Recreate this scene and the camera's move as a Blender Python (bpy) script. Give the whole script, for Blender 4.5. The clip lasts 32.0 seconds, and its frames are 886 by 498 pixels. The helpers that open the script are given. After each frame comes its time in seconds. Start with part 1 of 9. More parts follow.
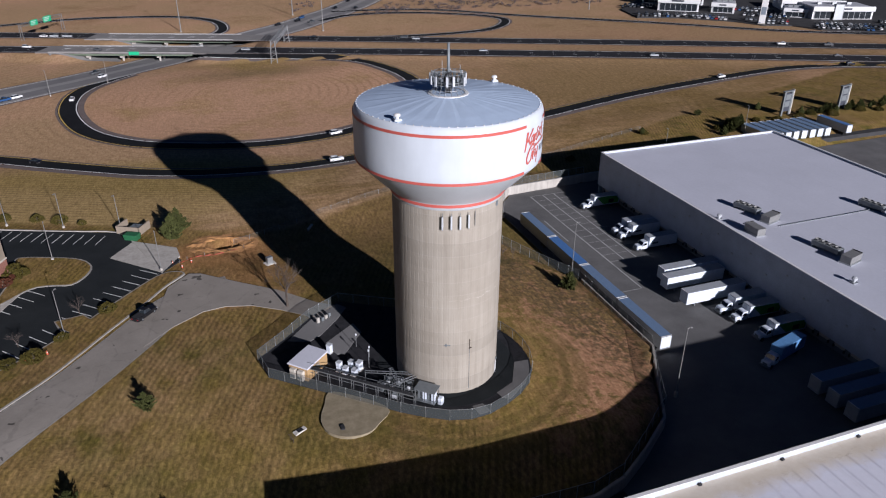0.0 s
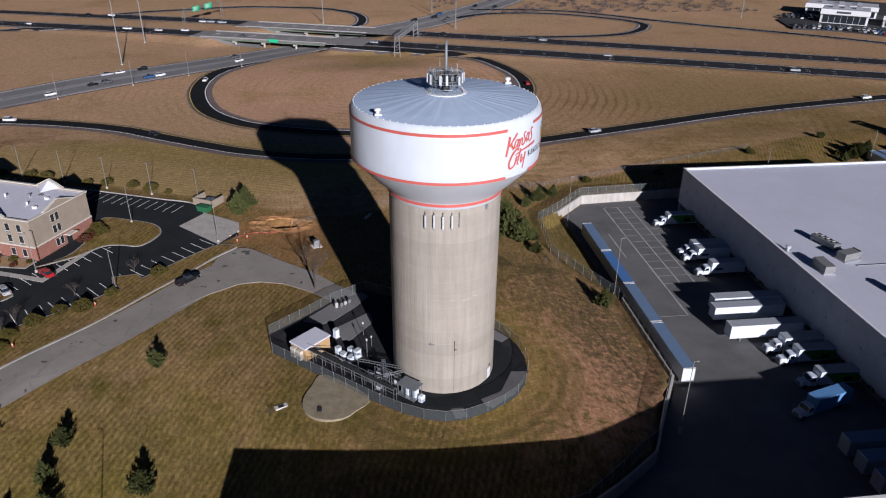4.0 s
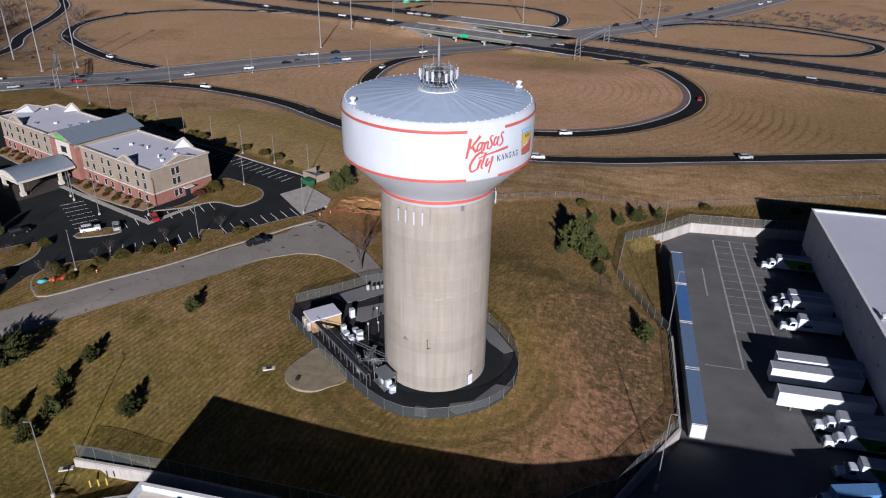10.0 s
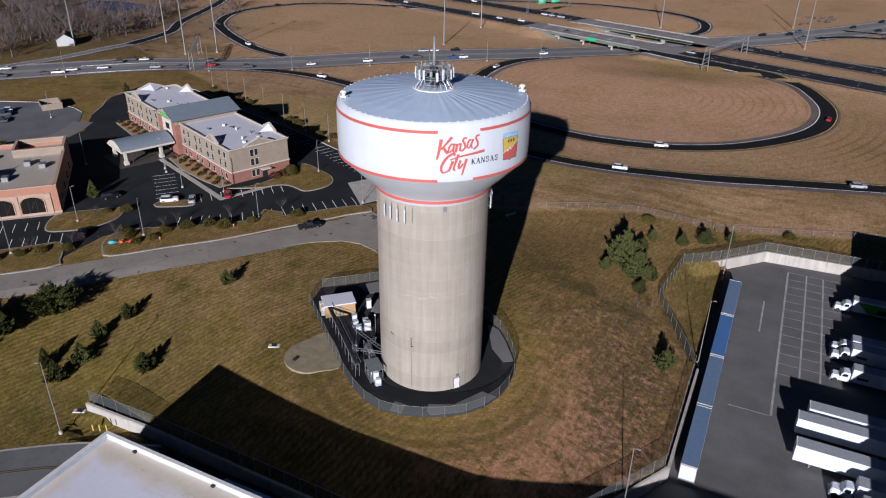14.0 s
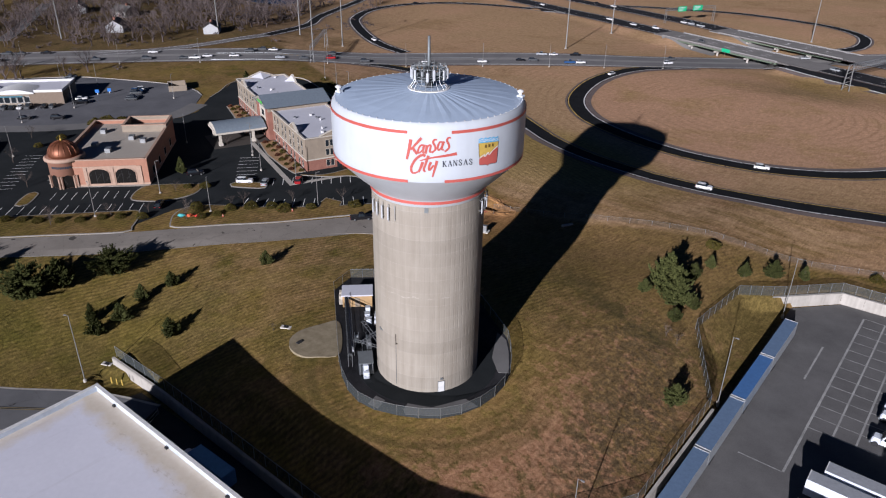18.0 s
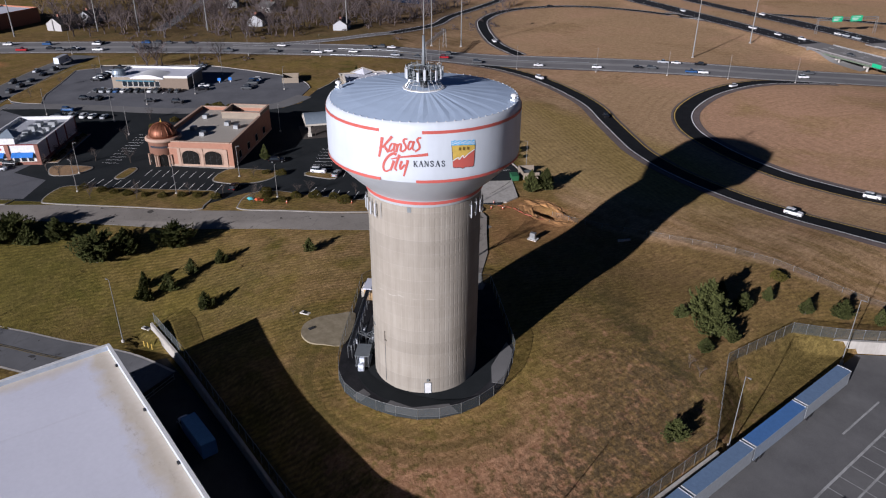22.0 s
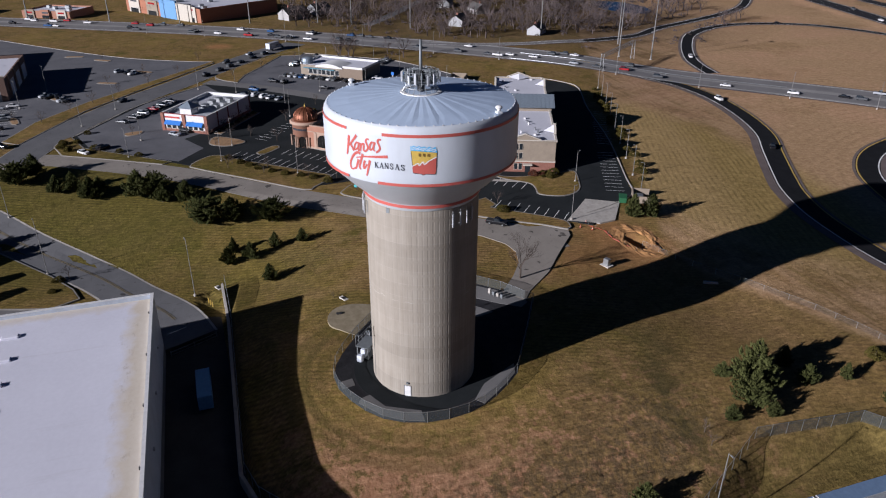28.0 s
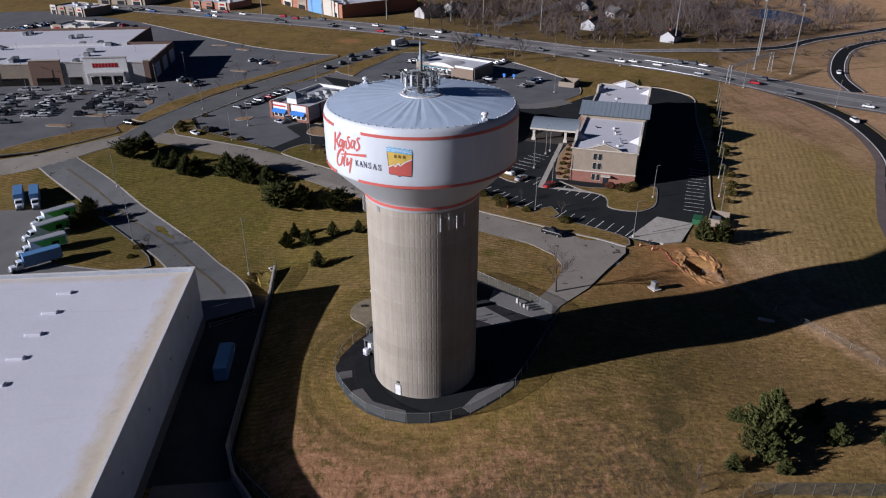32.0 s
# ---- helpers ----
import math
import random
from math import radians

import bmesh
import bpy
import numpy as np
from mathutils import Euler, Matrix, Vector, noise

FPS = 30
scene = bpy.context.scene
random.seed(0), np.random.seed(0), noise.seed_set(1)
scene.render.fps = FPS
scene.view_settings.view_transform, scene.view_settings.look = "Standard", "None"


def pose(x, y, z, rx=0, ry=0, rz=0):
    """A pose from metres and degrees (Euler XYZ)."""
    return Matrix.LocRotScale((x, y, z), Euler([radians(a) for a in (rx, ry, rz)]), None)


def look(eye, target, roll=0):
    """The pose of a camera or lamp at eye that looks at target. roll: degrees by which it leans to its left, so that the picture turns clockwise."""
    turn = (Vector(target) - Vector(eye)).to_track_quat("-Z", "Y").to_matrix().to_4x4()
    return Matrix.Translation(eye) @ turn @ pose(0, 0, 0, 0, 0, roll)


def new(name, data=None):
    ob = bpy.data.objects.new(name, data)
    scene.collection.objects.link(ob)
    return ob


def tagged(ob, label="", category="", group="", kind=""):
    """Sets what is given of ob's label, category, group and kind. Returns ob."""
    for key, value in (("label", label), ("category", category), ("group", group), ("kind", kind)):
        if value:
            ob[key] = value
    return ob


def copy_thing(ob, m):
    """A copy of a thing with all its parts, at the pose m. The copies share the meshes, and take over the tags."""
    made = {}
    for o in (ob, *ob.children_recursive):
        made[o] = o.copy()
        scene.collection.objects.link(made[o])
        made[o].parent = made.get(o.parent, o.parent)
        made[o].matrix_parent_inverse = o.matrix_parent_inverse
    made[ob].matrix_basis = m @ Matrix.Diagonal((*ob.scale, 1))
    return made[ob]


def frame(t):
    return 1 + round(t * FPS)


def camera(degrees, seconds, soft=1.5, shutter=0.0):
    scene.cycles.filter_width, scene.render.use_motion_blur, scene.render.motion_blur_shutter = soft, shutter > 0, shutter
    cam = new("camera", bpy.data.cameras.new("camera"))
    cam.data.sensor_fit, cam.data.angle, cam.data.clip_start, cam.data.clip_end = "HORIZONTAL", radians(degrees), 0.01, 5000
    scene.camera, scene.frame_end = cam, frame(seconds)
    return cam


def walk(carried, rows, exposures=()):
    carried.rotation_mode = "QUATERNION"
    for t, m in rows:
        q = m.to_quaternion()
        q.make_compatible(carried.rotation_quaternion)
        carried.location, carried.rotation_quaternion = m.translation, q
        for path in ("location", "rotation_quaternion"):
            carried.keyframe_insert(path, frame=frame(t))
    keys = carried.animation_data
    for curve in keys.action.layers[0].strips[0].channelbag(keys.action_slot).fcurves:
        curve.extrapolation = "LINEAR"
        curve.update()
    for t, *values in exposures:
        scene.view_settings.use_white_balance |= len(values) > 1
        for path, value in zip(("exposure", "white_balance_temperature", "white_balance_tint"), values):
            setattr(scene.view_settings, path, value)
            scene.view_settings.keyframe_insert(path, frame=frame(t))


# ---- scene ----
cam = camera(63.5, 32.0, 1.15)
METRES, EYE, TILT, LEAN, TURN = 200.0, 80.0, 0.0, 0.0, -20.1
ROWS = [
    (0.0, 0.0, 0.0, 0.0, 0.11, -26.79, -0.22),
    (0.5, 0.0159, 0.0003, -0.0002, 1.73, -26.8, -0.16),
    (1.0, 0.0315, 0.0015, -0.0002, 3.38, -26.82, -0.16),
    (1.5, 0.0472, 0.0027, -0.0005, 5.03, -26.81, -0.17),
    (2.0, 0.0628, 0.0044, -0.0009, 6.69, -26.81, -0.19),
    (2.5, 0.0785, 0.0068, -0.0012, 8.35, -26.81, -0.21),
    (3.0, 0.094, 0.0095, -0.0013, 10.01, -26.81, -0.29),
    (3.5, 0.1095, 0.0128, -0.001, 11.68, -26.84, -0.39),
    (5.5, 0.1715, 0.0299, -0.0008, 18.38, -26.91, -0.64),
    (6.0, 0.186, 0.0353, -0.001, 20.01, -26.94, -0.68),
    (6.5, 0.2008, 0.041, -0.0015, 21.62, -26.92, -0.64),
    (7.0, 0.2149, 0.0473, -0.0021, 23.25, -26.92, -0.72),
    (7.5, 0.2294, 0.054, -0.0023, 24.88, -26.94, -0.76),
    (8.0, 0.2433, 0.061, -0.0022, 26.5, -26.97, -0.79),
    (8.5, 0.2573, 0.0686, -0.0027, 28.14, -26.96, -0.82),
    (9.0, 0.2714, 0.0765, -0.0029, 29.83, -26.96, -0.87),
    (9.5, 0.2849, 0.0848, -0.0035, 31.45, -26.95, -0.88),
    (10.0, 0.2979, 0.0933, -0.0033, 33.06, -26.97, -0.89),
    (10.5, 0.3108, 0.1021, -0.0031, 34.68, -27.0, -0.9),
    (11.0, 0.3233, 0.1112, -0.0029, 36.27, -27.03, -0.87),
    (11.5, 0.3358, 0.1209, -0.0023, 37.92, -27.07, -0.88),
    (12.0, 0.3477, 0.131, -0.0022, 39.53, -27.1, -0.89),
    (12.5, 0.3597, 0.1414, -0.0023, 41.16, -27.12, -0.87),
    (13.0, 0.3708, 0.1521, -0.0023, 42.79, -27.15, -0.9),
    (13.5, 0.3819, 0.1634, -0.0023, 44.43, -27.17, -0.88),
    (14.0, 0.3932, 0.1753, -0.0023, 46.14, -27.18, -0.88),
    (14.5, 0.4036, 0.1868, -0.002, 47.75, -27.19, -0.89),
    (16.5, 0.442, 0.2365, -0.002, 54.25, -27.26, -0.85),
    (17.0, 0.4505, 0.2494, -0.0022, 55.89, -27.23, -0.86),
    (17.5, 0.4586, 0.2628, -0.002, 57.48, -27.23, -0.84),
    (18.0, 0.4663, 0.2763, -0.0019, 59.1, -27.24, -0.86),
    (18.5, 0.4738, 0.2897, -0.0022, 60.68, -27.22, -0.85),
    (19.0, 0.4808, 0.3041, -0.0022, 62.38, -27.24, -0.74),
    (19.5, 0.4873, 0.318, -0.0028, 63.95, -27.22, -0.65),
    (20.0, 0.4933, 0.3318, -0.0032, 65.5, -27.22, -0.59),
    (20.5, 0.499, 0.3459, -0.0033, 67.05, -27.22, -0.49),
    (21.0, 0.5042, 0.3601, -0.0031, 68.59, -27.23, -0.42),
    (21.5, 0.5092, 0.3747, -0.003, 70.16, -27.24, -0.36),
    (22.0, 0.514, 0.3895, -0.0029, 71.77, -27.2, -0.32),
    (22.5, 0.5181, 0.4045, -0.0021, 73.38, -27.19, -0.3),
    (23.0, 0.5218, 0.4196, -0.0017, 75.01, -27.17, -0.29),
    (23.5, 0.5252, 0.4346, -0.0014, 76.62, -27.15, -0.24),
    (24.0, 0.5284, 0.4505, -0.0014, 78.32, -27.13, -0.2),
    (24.5, 0.5309, 0.4656, -0.0014, 79.94, -27.11, -0.16),
    (25.0, 0.533, 0.481, -0.0015, 81.59, -27.06, -0.14),
    (25.5, 0.5345, 0.4965, -0.0015, 83.25, -27.04, -0.12),
    (27.5, 0.5361, 0.5593, -0.0025, 89.98, -26.93, -0.2),
    (28.0, 0.5353, 0.5744, -0.0028, 91.62, -26.92, -0.19),
    (28.5, 0.534, 0.5898, -0.0027, 93.25, -26.92, -0.17),
    (29.0, 0.5324, 0.6042, -0.0028, 94.81, -26.92, -0.16),
    (29.5, 0.5305, 0.6193, -0.0029, 96.45, -26.93, -0.12),
    (30.0, 0.528, 0.6343, -0.0029, 98.06, -26.92, -0.09),
    (30.5, 0.5248, 0.6501, -0.0027, 99.79, -26.94, -0.05),
    (31.0, 0.5215, 0.6648, -0.0024, 101.42, -26.93, -0.01),
    (31.5, 0.5178, 0.6796, -0.002, 103.06, -26.92, 0.0),
    (32.0, 0.5138, 0.6944, -0.0015, 104.73, -26.92, 0.02),
]
walk(cam, [(t, pose(0, 0, EYE, TILT, LEAN, TURN) @ pose(METRES * x, METRES * y, METRES * z, 90 + pitch, roll, yaw)) for t, x, y, z, yaw, pitch, roll in ROWS])

# ---- light ----
SUN_AZ, SUN_EL = radians(166.7), radians(18.0)   # clockwise from +y
sun_from = Vector((math.sin(SUN_AZ) * math.cos(SUN_EL), math.cos(SUN_AZ) * math.cos(SUN_EL), math.sin(SUN_EL)))
world = bpy.data.worlds.new("sky")
scene.world = world
world.use_nodes = True
wn = world.node_tree.nodes
sky = wn.new("ShaderNodeTexSky")
sky.sky_type = "NISHITA"
sky.sun_disc = False
sky.sun_elevation, sky.sun_rotation = SUN_EL, SUN_AZ
sky.air_density, sky.dust_density, sky.ozone_density = 1.0, 0.6, 1.5
clear = wn.new("ShaderNodeMix")           # a deep blue, very clear winter sky
clear.data_type, clear.blend_type = "RGBA", "MULTIPLY"
clear.inputs[0].default_value, clear.inputs[7].default_value = 1.0, (0.45, 0.84, 1.78, 1)
world.node_tree.links.new(sky.outputs[0], clear.inputs[6])
world.node_tree.links.new(clear.outputs[2], wn["Background"].inputs[0])
wn["Background"].inputs[1].default_value = 0.0076
lamp = bpy.data.lights.new("sun", "SUN")
lamp.energy, lamp.angle, lamp.color = 5.0, radians(0.53), (1.0, 0.978, 1.07)
sun = new("sun", lamp)
sun.matrix_world = look((0, 0, 300), Vector((0, 0, 300)) - sun_from)
scene.view_settings.exposure = 0.35

# ---- materials ----
class Nodes:
    """Short-hand for one node material."""
    def __init__(self, name):
        self.m = bpy.data.materials.new(name)
        self.m.use_nodes = True
        self.t = self.m.node_tree
        self.b = self.t.nodes["Principled BSDF"]
        self.pos = self.t.nodes.new("ShaderNodeNewGeometry").outputs["Position"]

    def add(self, kind, **inputs):
        n = self.t.nodes.new("ShaderNode" + kind)
        for k, v in inputs.items():
            self.put(n, k, v)
        return n

    def put(self, n, k, v):
        s = n.inputs[int(k[1:])] if k[0] == "i" and k[1:].isdigit() else n.inputs[k]
        if isinstance(v, bpy.types.NodeSocket):
            self.t.links.new(v, s)
        else:
            s.default_value = v

    def noise(self, scale, detail=4, rough=0.6, vec=None):
        return self.add("TexNoise", Vector=vec or self.pos, Scale=scale, Detail=detail, Roughness=rough).outputs[0]

    def ramp(self, fac, *stops):
        n = self.add("ValToRGB", Fac=fac)
        e = n.color_ramp.elements
        while len(e) < len(stops):
            e.new(0.5)
        for el, (p, c) in zip(e, stops):
            el.position, el.color = p, (c if len(c) == 4 else (*c, 1))
        return n.outputs[0]

    def math(self, op, a, b=0.0):
        n = self.add("Math", i0=a, i1=b)
        n.operation = op
        return n.outputs[0]

    def mix(self, fac, a, b, mode="MIX"):
        n = self.t.nodes.new("ShaderNodeMix")
        n.data_type, n.blend_type = "RGBA", mode
        for k, v in ((0, fac), (6, a), (7, b)):
            if isinstance(v, bpy.types.NodeSocket):
                self.t.links.new(v, n.inputs[k])
            else:
                n.inputs[k].default_value = v
        return n.outputs[2]

    def scaled(self, x, y, z, rot=0.0, vec=None):
        n = self.add("Mapping", Vector=vec or self.pos)
        n.inputs["Scale"].default_value = (x, y, z)
        n.inputs["Rotation"].default_value = (0, 0, rot)
        return n.outputs[0]

    def blob(self, cx, cy, r0, r1, wobble=6.0, scale=0.12, sx=1.0, sy=1.0):
        """1 inside a patch of ground round (cx, cy), 0 outside, with a ragged edge."""
        d = self.add("VectorMath", i0=self.pos, i1=(cx, cy, 0))
        d.operation = "SUBTRACT"
        m = self.add("VectorMath", i0=d.outputs[0], i1=(sx, sy, 0))
        m.operation = "MULTIPLY"
        l = self.add("VectorMath", i0=m.outputs[0])
        l.operation = "LENGTH"
        w = self.math("MULTIPLY", self.math("SUBTRACT", self.noise(scale, 5), 0.5), wobble * 2)
        n = self.add("MapRange", Value=self.math("ADD", l.outputs["Value"], w))
        n.inputs["From Min"].default_value, n.inputs["From Max"].default_value = r0, r1
        n.inputs["To Min"].default_value, n.inputs["To Max"].default_value = 1, 0
        return n.outputs[0]

    def done(self, color, rough=0.8, metal=0.0, bump=None, strength=0.3, distance=0.05, spec=0.5):
        self.put(self.b, "Base Color", color)
        self.put(self.b, "Roughness", rough)
        self.put(self.b, "Metallic", metal)
        self.put(self.b, "Specular IOR Level", spec)
        if bump is not None:
            n = self.add("Bump", Height=bump, Strength=strength, Distance=distance)
            self.put(self.b, "Normal", n.outputs[0])
        return self.m


def plain(name, color, rough=0.6, metal=0.0, scale=1.5, amount=0.18, spec=0.5):
    """A painted, cast or moulded surface with grime at two scales."""
    k = Nodes(name)
    c = tuple(color[:3])
    dark = tuple(v * (1 - amount) for v in c)
    lite = tuple(min(1, v * (1 + amount * 0.5)) for v in c)
    f = k.math("ADD", k.math("MULTIPLY", k.noise(scale, 5), 0.6), k.math("MULTIPLY", k.noise(scale * 9, 3), 0.4))
    return k.done(k.ramp(f, (0.33, dark), (0.67, lite)), rough, metal, f, 0.15, 0.02, spec)


def asphalt(name, a, b, scale=0.25, cracks=False):
    k = Nodes(name)
    f = k.math("ADD", k.math("MULTIPLY", k.noise(scale, 6, 0.65), 0.65), k.math("MULTIPLY", k.noise(6.0, 3), 0.35))
    c = k.ramp(f, (0.32, a), (0.68, b))
    if cracks:
        v = k.add("TexVoronoi", Vector=k.pos, Scale=0.13)
        v.feature = "DISTANCE_TO_EDGE"
        w = k.math("LESS_THAN", k.math("ADD", v.outputs[0], k.math("MULTIPLY", k.math("SUBTRACT", k.noise(0.6, 4), 0.5), 0.12)), 0.008)
        c = k.mix(k.math("MULTIPLY", w, 0.14), c, (0.035, 0.033, 0.03, 1))
        s = k.math("GREATER_THAN", k.noise(0.42, 2, 0.5), 0.70)
        c = k.mix(k.math("MULTIPLY", s, 0.75), c, (0.03, 0.028, 0.026, 1))
    return k.done(c, 0.9, 0, k.noise(9, 3), 0.25, 0.02, 0.12)


def make_grass():
    k = Nodes("dormant_grass")
    blades = k.noise(2.6, 4, 0.7)
    comb = k.noise(1.0, 6, 0.68, k.scaled(1.9, 0.30, 1, -0.61))
    fine = k.math("ADD", k.math("ADD", k.math("MULTIPLY", k.noise(0.85, 8, 0.72), 0.35), k.math("MULTIPLY", comb, 0.35)), k.math("MULTIPLY", blades, 0.30))

    def tone(lo, hi, mid=None):
        return k.ramp(fine, (0.36, lo), (0.5, mid or tuple((u + v) / 2.15 for u, v in zip(lo, hi))), (0.64, hi))

    def steps(v, lo, hi):
        n = k.add("MapRange", Value=v)
        n.inputs["From Min"].default_value, n.inputs["From Max"].default_value = lo, hi
        return n.outputs[0]

    def cut(scale, lo, hi, detail=6, rough=0.65, vec=None):
        return steps(k.noise(scale, detail, rough, vec), lo, hi)

    def lay(base, mask, colour, amount=1.0):
        return k.mix(k.math("MULTIPLY", mask, amount), base, colour)

    olive = tone((0.084, 0.056, 0.016), (0.290, 0.196, 0.064))
    green = tone((0.036, 0.034, 0.007), (0.165, 0.142, 0.032))
    brown = tone((0.100, 0.060, 0.024), (0.390, 0.245, 0.112))
    ochre = tone((0.130, 0.088, 0.018), (0.42, 0.300, 0.085))
    tan = tone((0.260, 0.158, 0.082), (0.58, 0.385, 0.222))
    straw = tone((0.235, 0.158, 0.058), (0.60, 0.420, 0.185))
    rosy = tone((0.360, 0.202, 0.120), (0.66, 0.395, 0.255))
    dirt = tone((0.20, 0.090, 0.036), (0.47, 0.255, 0.110))
    clay = tone((0.25, 0.112, 0.058), (0.60, 0.335, 0.205))
    mats = tone((0.026, 0.020, 0.010), (0.185, 0.128, 0.072))
    p = k.add("SeparateXYZ", Vector=k.pos)
    X, Y = p.outputs[0], p.outputs[1]
    big = k.noise(0.018, 3, 0.5)
    # the mown motorway fields begin at the wire fence
    fence_y = k.math("MAXIMUM", k.math("ADD", k.math("MULTIPLY", X, 0.34), 166.5), k.math("ADD", k.math("MULTIPLY", X, -0.44), 176.0))
    beyond = k.math("SUBTRACT", Y, fence_y)
    field = steps(k.math("ADD", beyond, k.math("MULTIPLY", k.math("SUBTRACT", k.noise(0.15, 4), 0.5), 4.0)), 0.0, 2.5)
    far = steps(k.math("ADD", beyond, k.math("MULTIPLY", k.math("SUBTRACT", big, 0.5), 70.0)), 30.0, 62.0)
    lawn = k.mix(cut(0.055, 0.48, 0.66), olive, green)
    lawn = lay(lawn, cut(0.16, 0.42, 0.58, 7, 0.7), brown, 0.8)
    lawn = lay(lawn, k.math("MULTIPLY", k.blob(-14, 108, 10, 34, 10), cut(0.09, 0.42, 0.58)), tan, 0.3)
    lawn = lay(lawn, k.blob(-18, 74, 10, 34, 9), green, 0.6)
    lawn = lay(lawn, cut(0.035, 0.46, 0.66, 5), ochre, 0.35)
    lawn = lay(lawn, k.blob(48, 138, 8, 28, 10), green, 0.35)
    lawn = lay(lawn, k.blob(-66, 34, 30, 58, 12), green, 0.8)
    strip = k.mix(cut(0.05, 0.42, 0.60), brown, tan)
    strip = lay(strip, cut(0.5, 0.47, 0.60, 6, 0.6, k.scaled(0.12, 0.9, 1, -0.28)), tan, 0.6)
    strip = lay(strip, cut(0.4, 0.52, 0.64, 6, 0.6, k.scaled(0.10, 0.8, 1, -0.28)), olive, 0.55)
    meadow = k.mix(far, strip, tan)
    meadow = lay(meadow, cut(0.012, 0.46, 0.62, 4), rosy, 0.55)
    meadow = lay(meadow, cut(0.022, 0.53, 0.66, 5), brown, 0.45)
    meadow = lay(meadow, k.blob(178, 272, 36, 100, 20, 0.05, 0.8, 1.0), olive, 0.55)
    meadow = lay(meadow, k.blob(290, 340, 60, 170, 25, 0.04, 0.8, 1.0), brown, 0.35)
    loop_in = k.blob(29, 325, 66, 72, 4, 0.1)
    meadow = lay(meadow, loop_in, rosy, 0.75)
    meadow = lay(meadow, k.blob(36, 366, 4, 24, 10, 0.1, 0.5, 1.2), green, 0.55)
    meadow = lay(meadow, k.blob(40, 392, 8, 26, 8, 0.1, 0.45, 1.2), ochre, 0.5)
    meadow = lay(meadow, k.math("MULTIPLY", loop_in, cut(0.03, 0.50, 0.66, 5)), ochre, 0.45)
    rows_ = k.blob(-45, 214, 40, 58, 5, 0.1, 0.62, 1.5)
    meadow = lay(meadow, rows_, straw, 0.85)
    edge = k.math("MULTIPLY", rows_, steps(beyond, 22, 34))
    meadow = lay(meadow, edge, ochre, 0.45)
    # mowing: rings inside and outside the loop, drill rows beside the hotel, faint stripes on the lawns
    rg = k.add("TexWave", Vector=k.add("VectorMath", i0=k.pos, i1=(-29, -325, 0)).outputs[0], Scale=0.075, Distortion=4.5, Detail=4.0)
    k.put(rg, "Detail Scale", 0.35)
    rg.wave_type, rg.rings_direction = "RINGS", "Z"
    ring_amt = k.math("MINIMUM", 0.95, k.math("ADD", k.math("MULTIPLY", cut(0.028, 0.44, 0.64, 4), 0.35), k.math("ADD", k.math("MULTIPLY", k.blob(122, 290, 12, 34, 10, 0.1), 0.6), k.math("MULTIPLY", k.blob(76, 335, 8, 30, 10, 0.1), 0.4))))
    st2 = k.add("TexWave", Vector=k.scaled(1, 1, 0.0, -1.159), Scale=0.17, Distortion=3.0, Detail=3.0)
    k.put(st2, "Detail Scale", 0.6)
    row_amt = k.math("MULTIPLY", cut(0.25, 0.36, 0.58, 5, 0.65, k.scaled(1, 0.25, 1, -1.159)), 0.42)
    mow = k.mix(rows_, k.mix(ring_amt, (1, 1, 1, 1), k.ramp(rg.outputs[0], (0.03, (0.68, 0.66, 0.62)), (0.28, (1.04, 1.04, 1.04)), (0.85, (1.12, 1.11, 1.10)))),
                k.mix(row_amt, (1, 1, 1, 1), k.ramp(st2.outputs[0], (0.15, (0.52, 0.52, 0.50)), (0.6, (1.12, 1.12, 1.10)))))
    meadow = k.mix(1.0, meadow, mow, "MULTIPLY")
    st = k.add("TexWave", Vector=k.scaled(1, 1, 0.0, 0.41), Scale=0.27, Distortion=3.5, Detail=3.0)
    stx = k.add("TexWave", Vector=k.scaled(1, 1, 0.0, -0.61), Scale=0.31, Distortion=4.0, Detail=3.0)
    hatch = k.mix(0.38, k.ramp(st.outputs[0], (0.2, (0.60, 0.62, 0.60)), (0.7, (1.24, 1.21, 1.18))), k.ramp(stx.outputs[0], (0.2, (0.78, 0.78, 0.78)), (0.7, (1.12, 1.12, 1.10))))
    lawn = k.mix(k.math("MAXIMUM", k.math("MULTIPLY", cut(0.03, 0.36, 0.56, 3), 0.85), k.math("MULTIPLY", k.blob(-20, 92, 20, 44, 8), 0.6)), lawn, k.mix(1.0, lawn, hatch, "MULTIPLY"))
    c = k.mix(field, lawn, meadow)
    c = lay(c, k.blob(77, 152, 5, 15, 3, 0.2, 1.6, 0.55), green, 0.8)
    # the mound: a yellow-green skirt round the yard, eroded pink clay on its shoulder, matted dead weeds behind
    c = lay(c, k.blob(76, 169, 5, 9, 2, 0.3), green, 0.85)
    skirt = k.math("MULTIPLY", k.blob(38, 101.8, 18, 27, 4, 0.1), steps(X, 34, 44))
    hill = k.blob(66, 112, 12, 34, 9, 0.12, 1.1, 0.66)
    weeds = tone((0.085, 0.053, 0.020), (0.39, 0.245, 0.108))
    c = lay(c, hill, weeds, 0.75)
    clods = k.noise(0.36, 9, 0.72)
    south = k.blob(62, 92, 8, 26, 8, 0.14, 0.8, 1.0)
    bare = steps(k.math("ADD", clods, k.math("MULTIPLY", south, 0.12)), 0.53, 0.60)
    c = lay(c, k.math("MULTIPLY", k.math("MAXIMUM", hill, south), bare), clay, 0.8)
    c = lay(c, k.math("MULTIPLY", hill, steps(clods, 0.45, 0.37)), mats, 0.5)
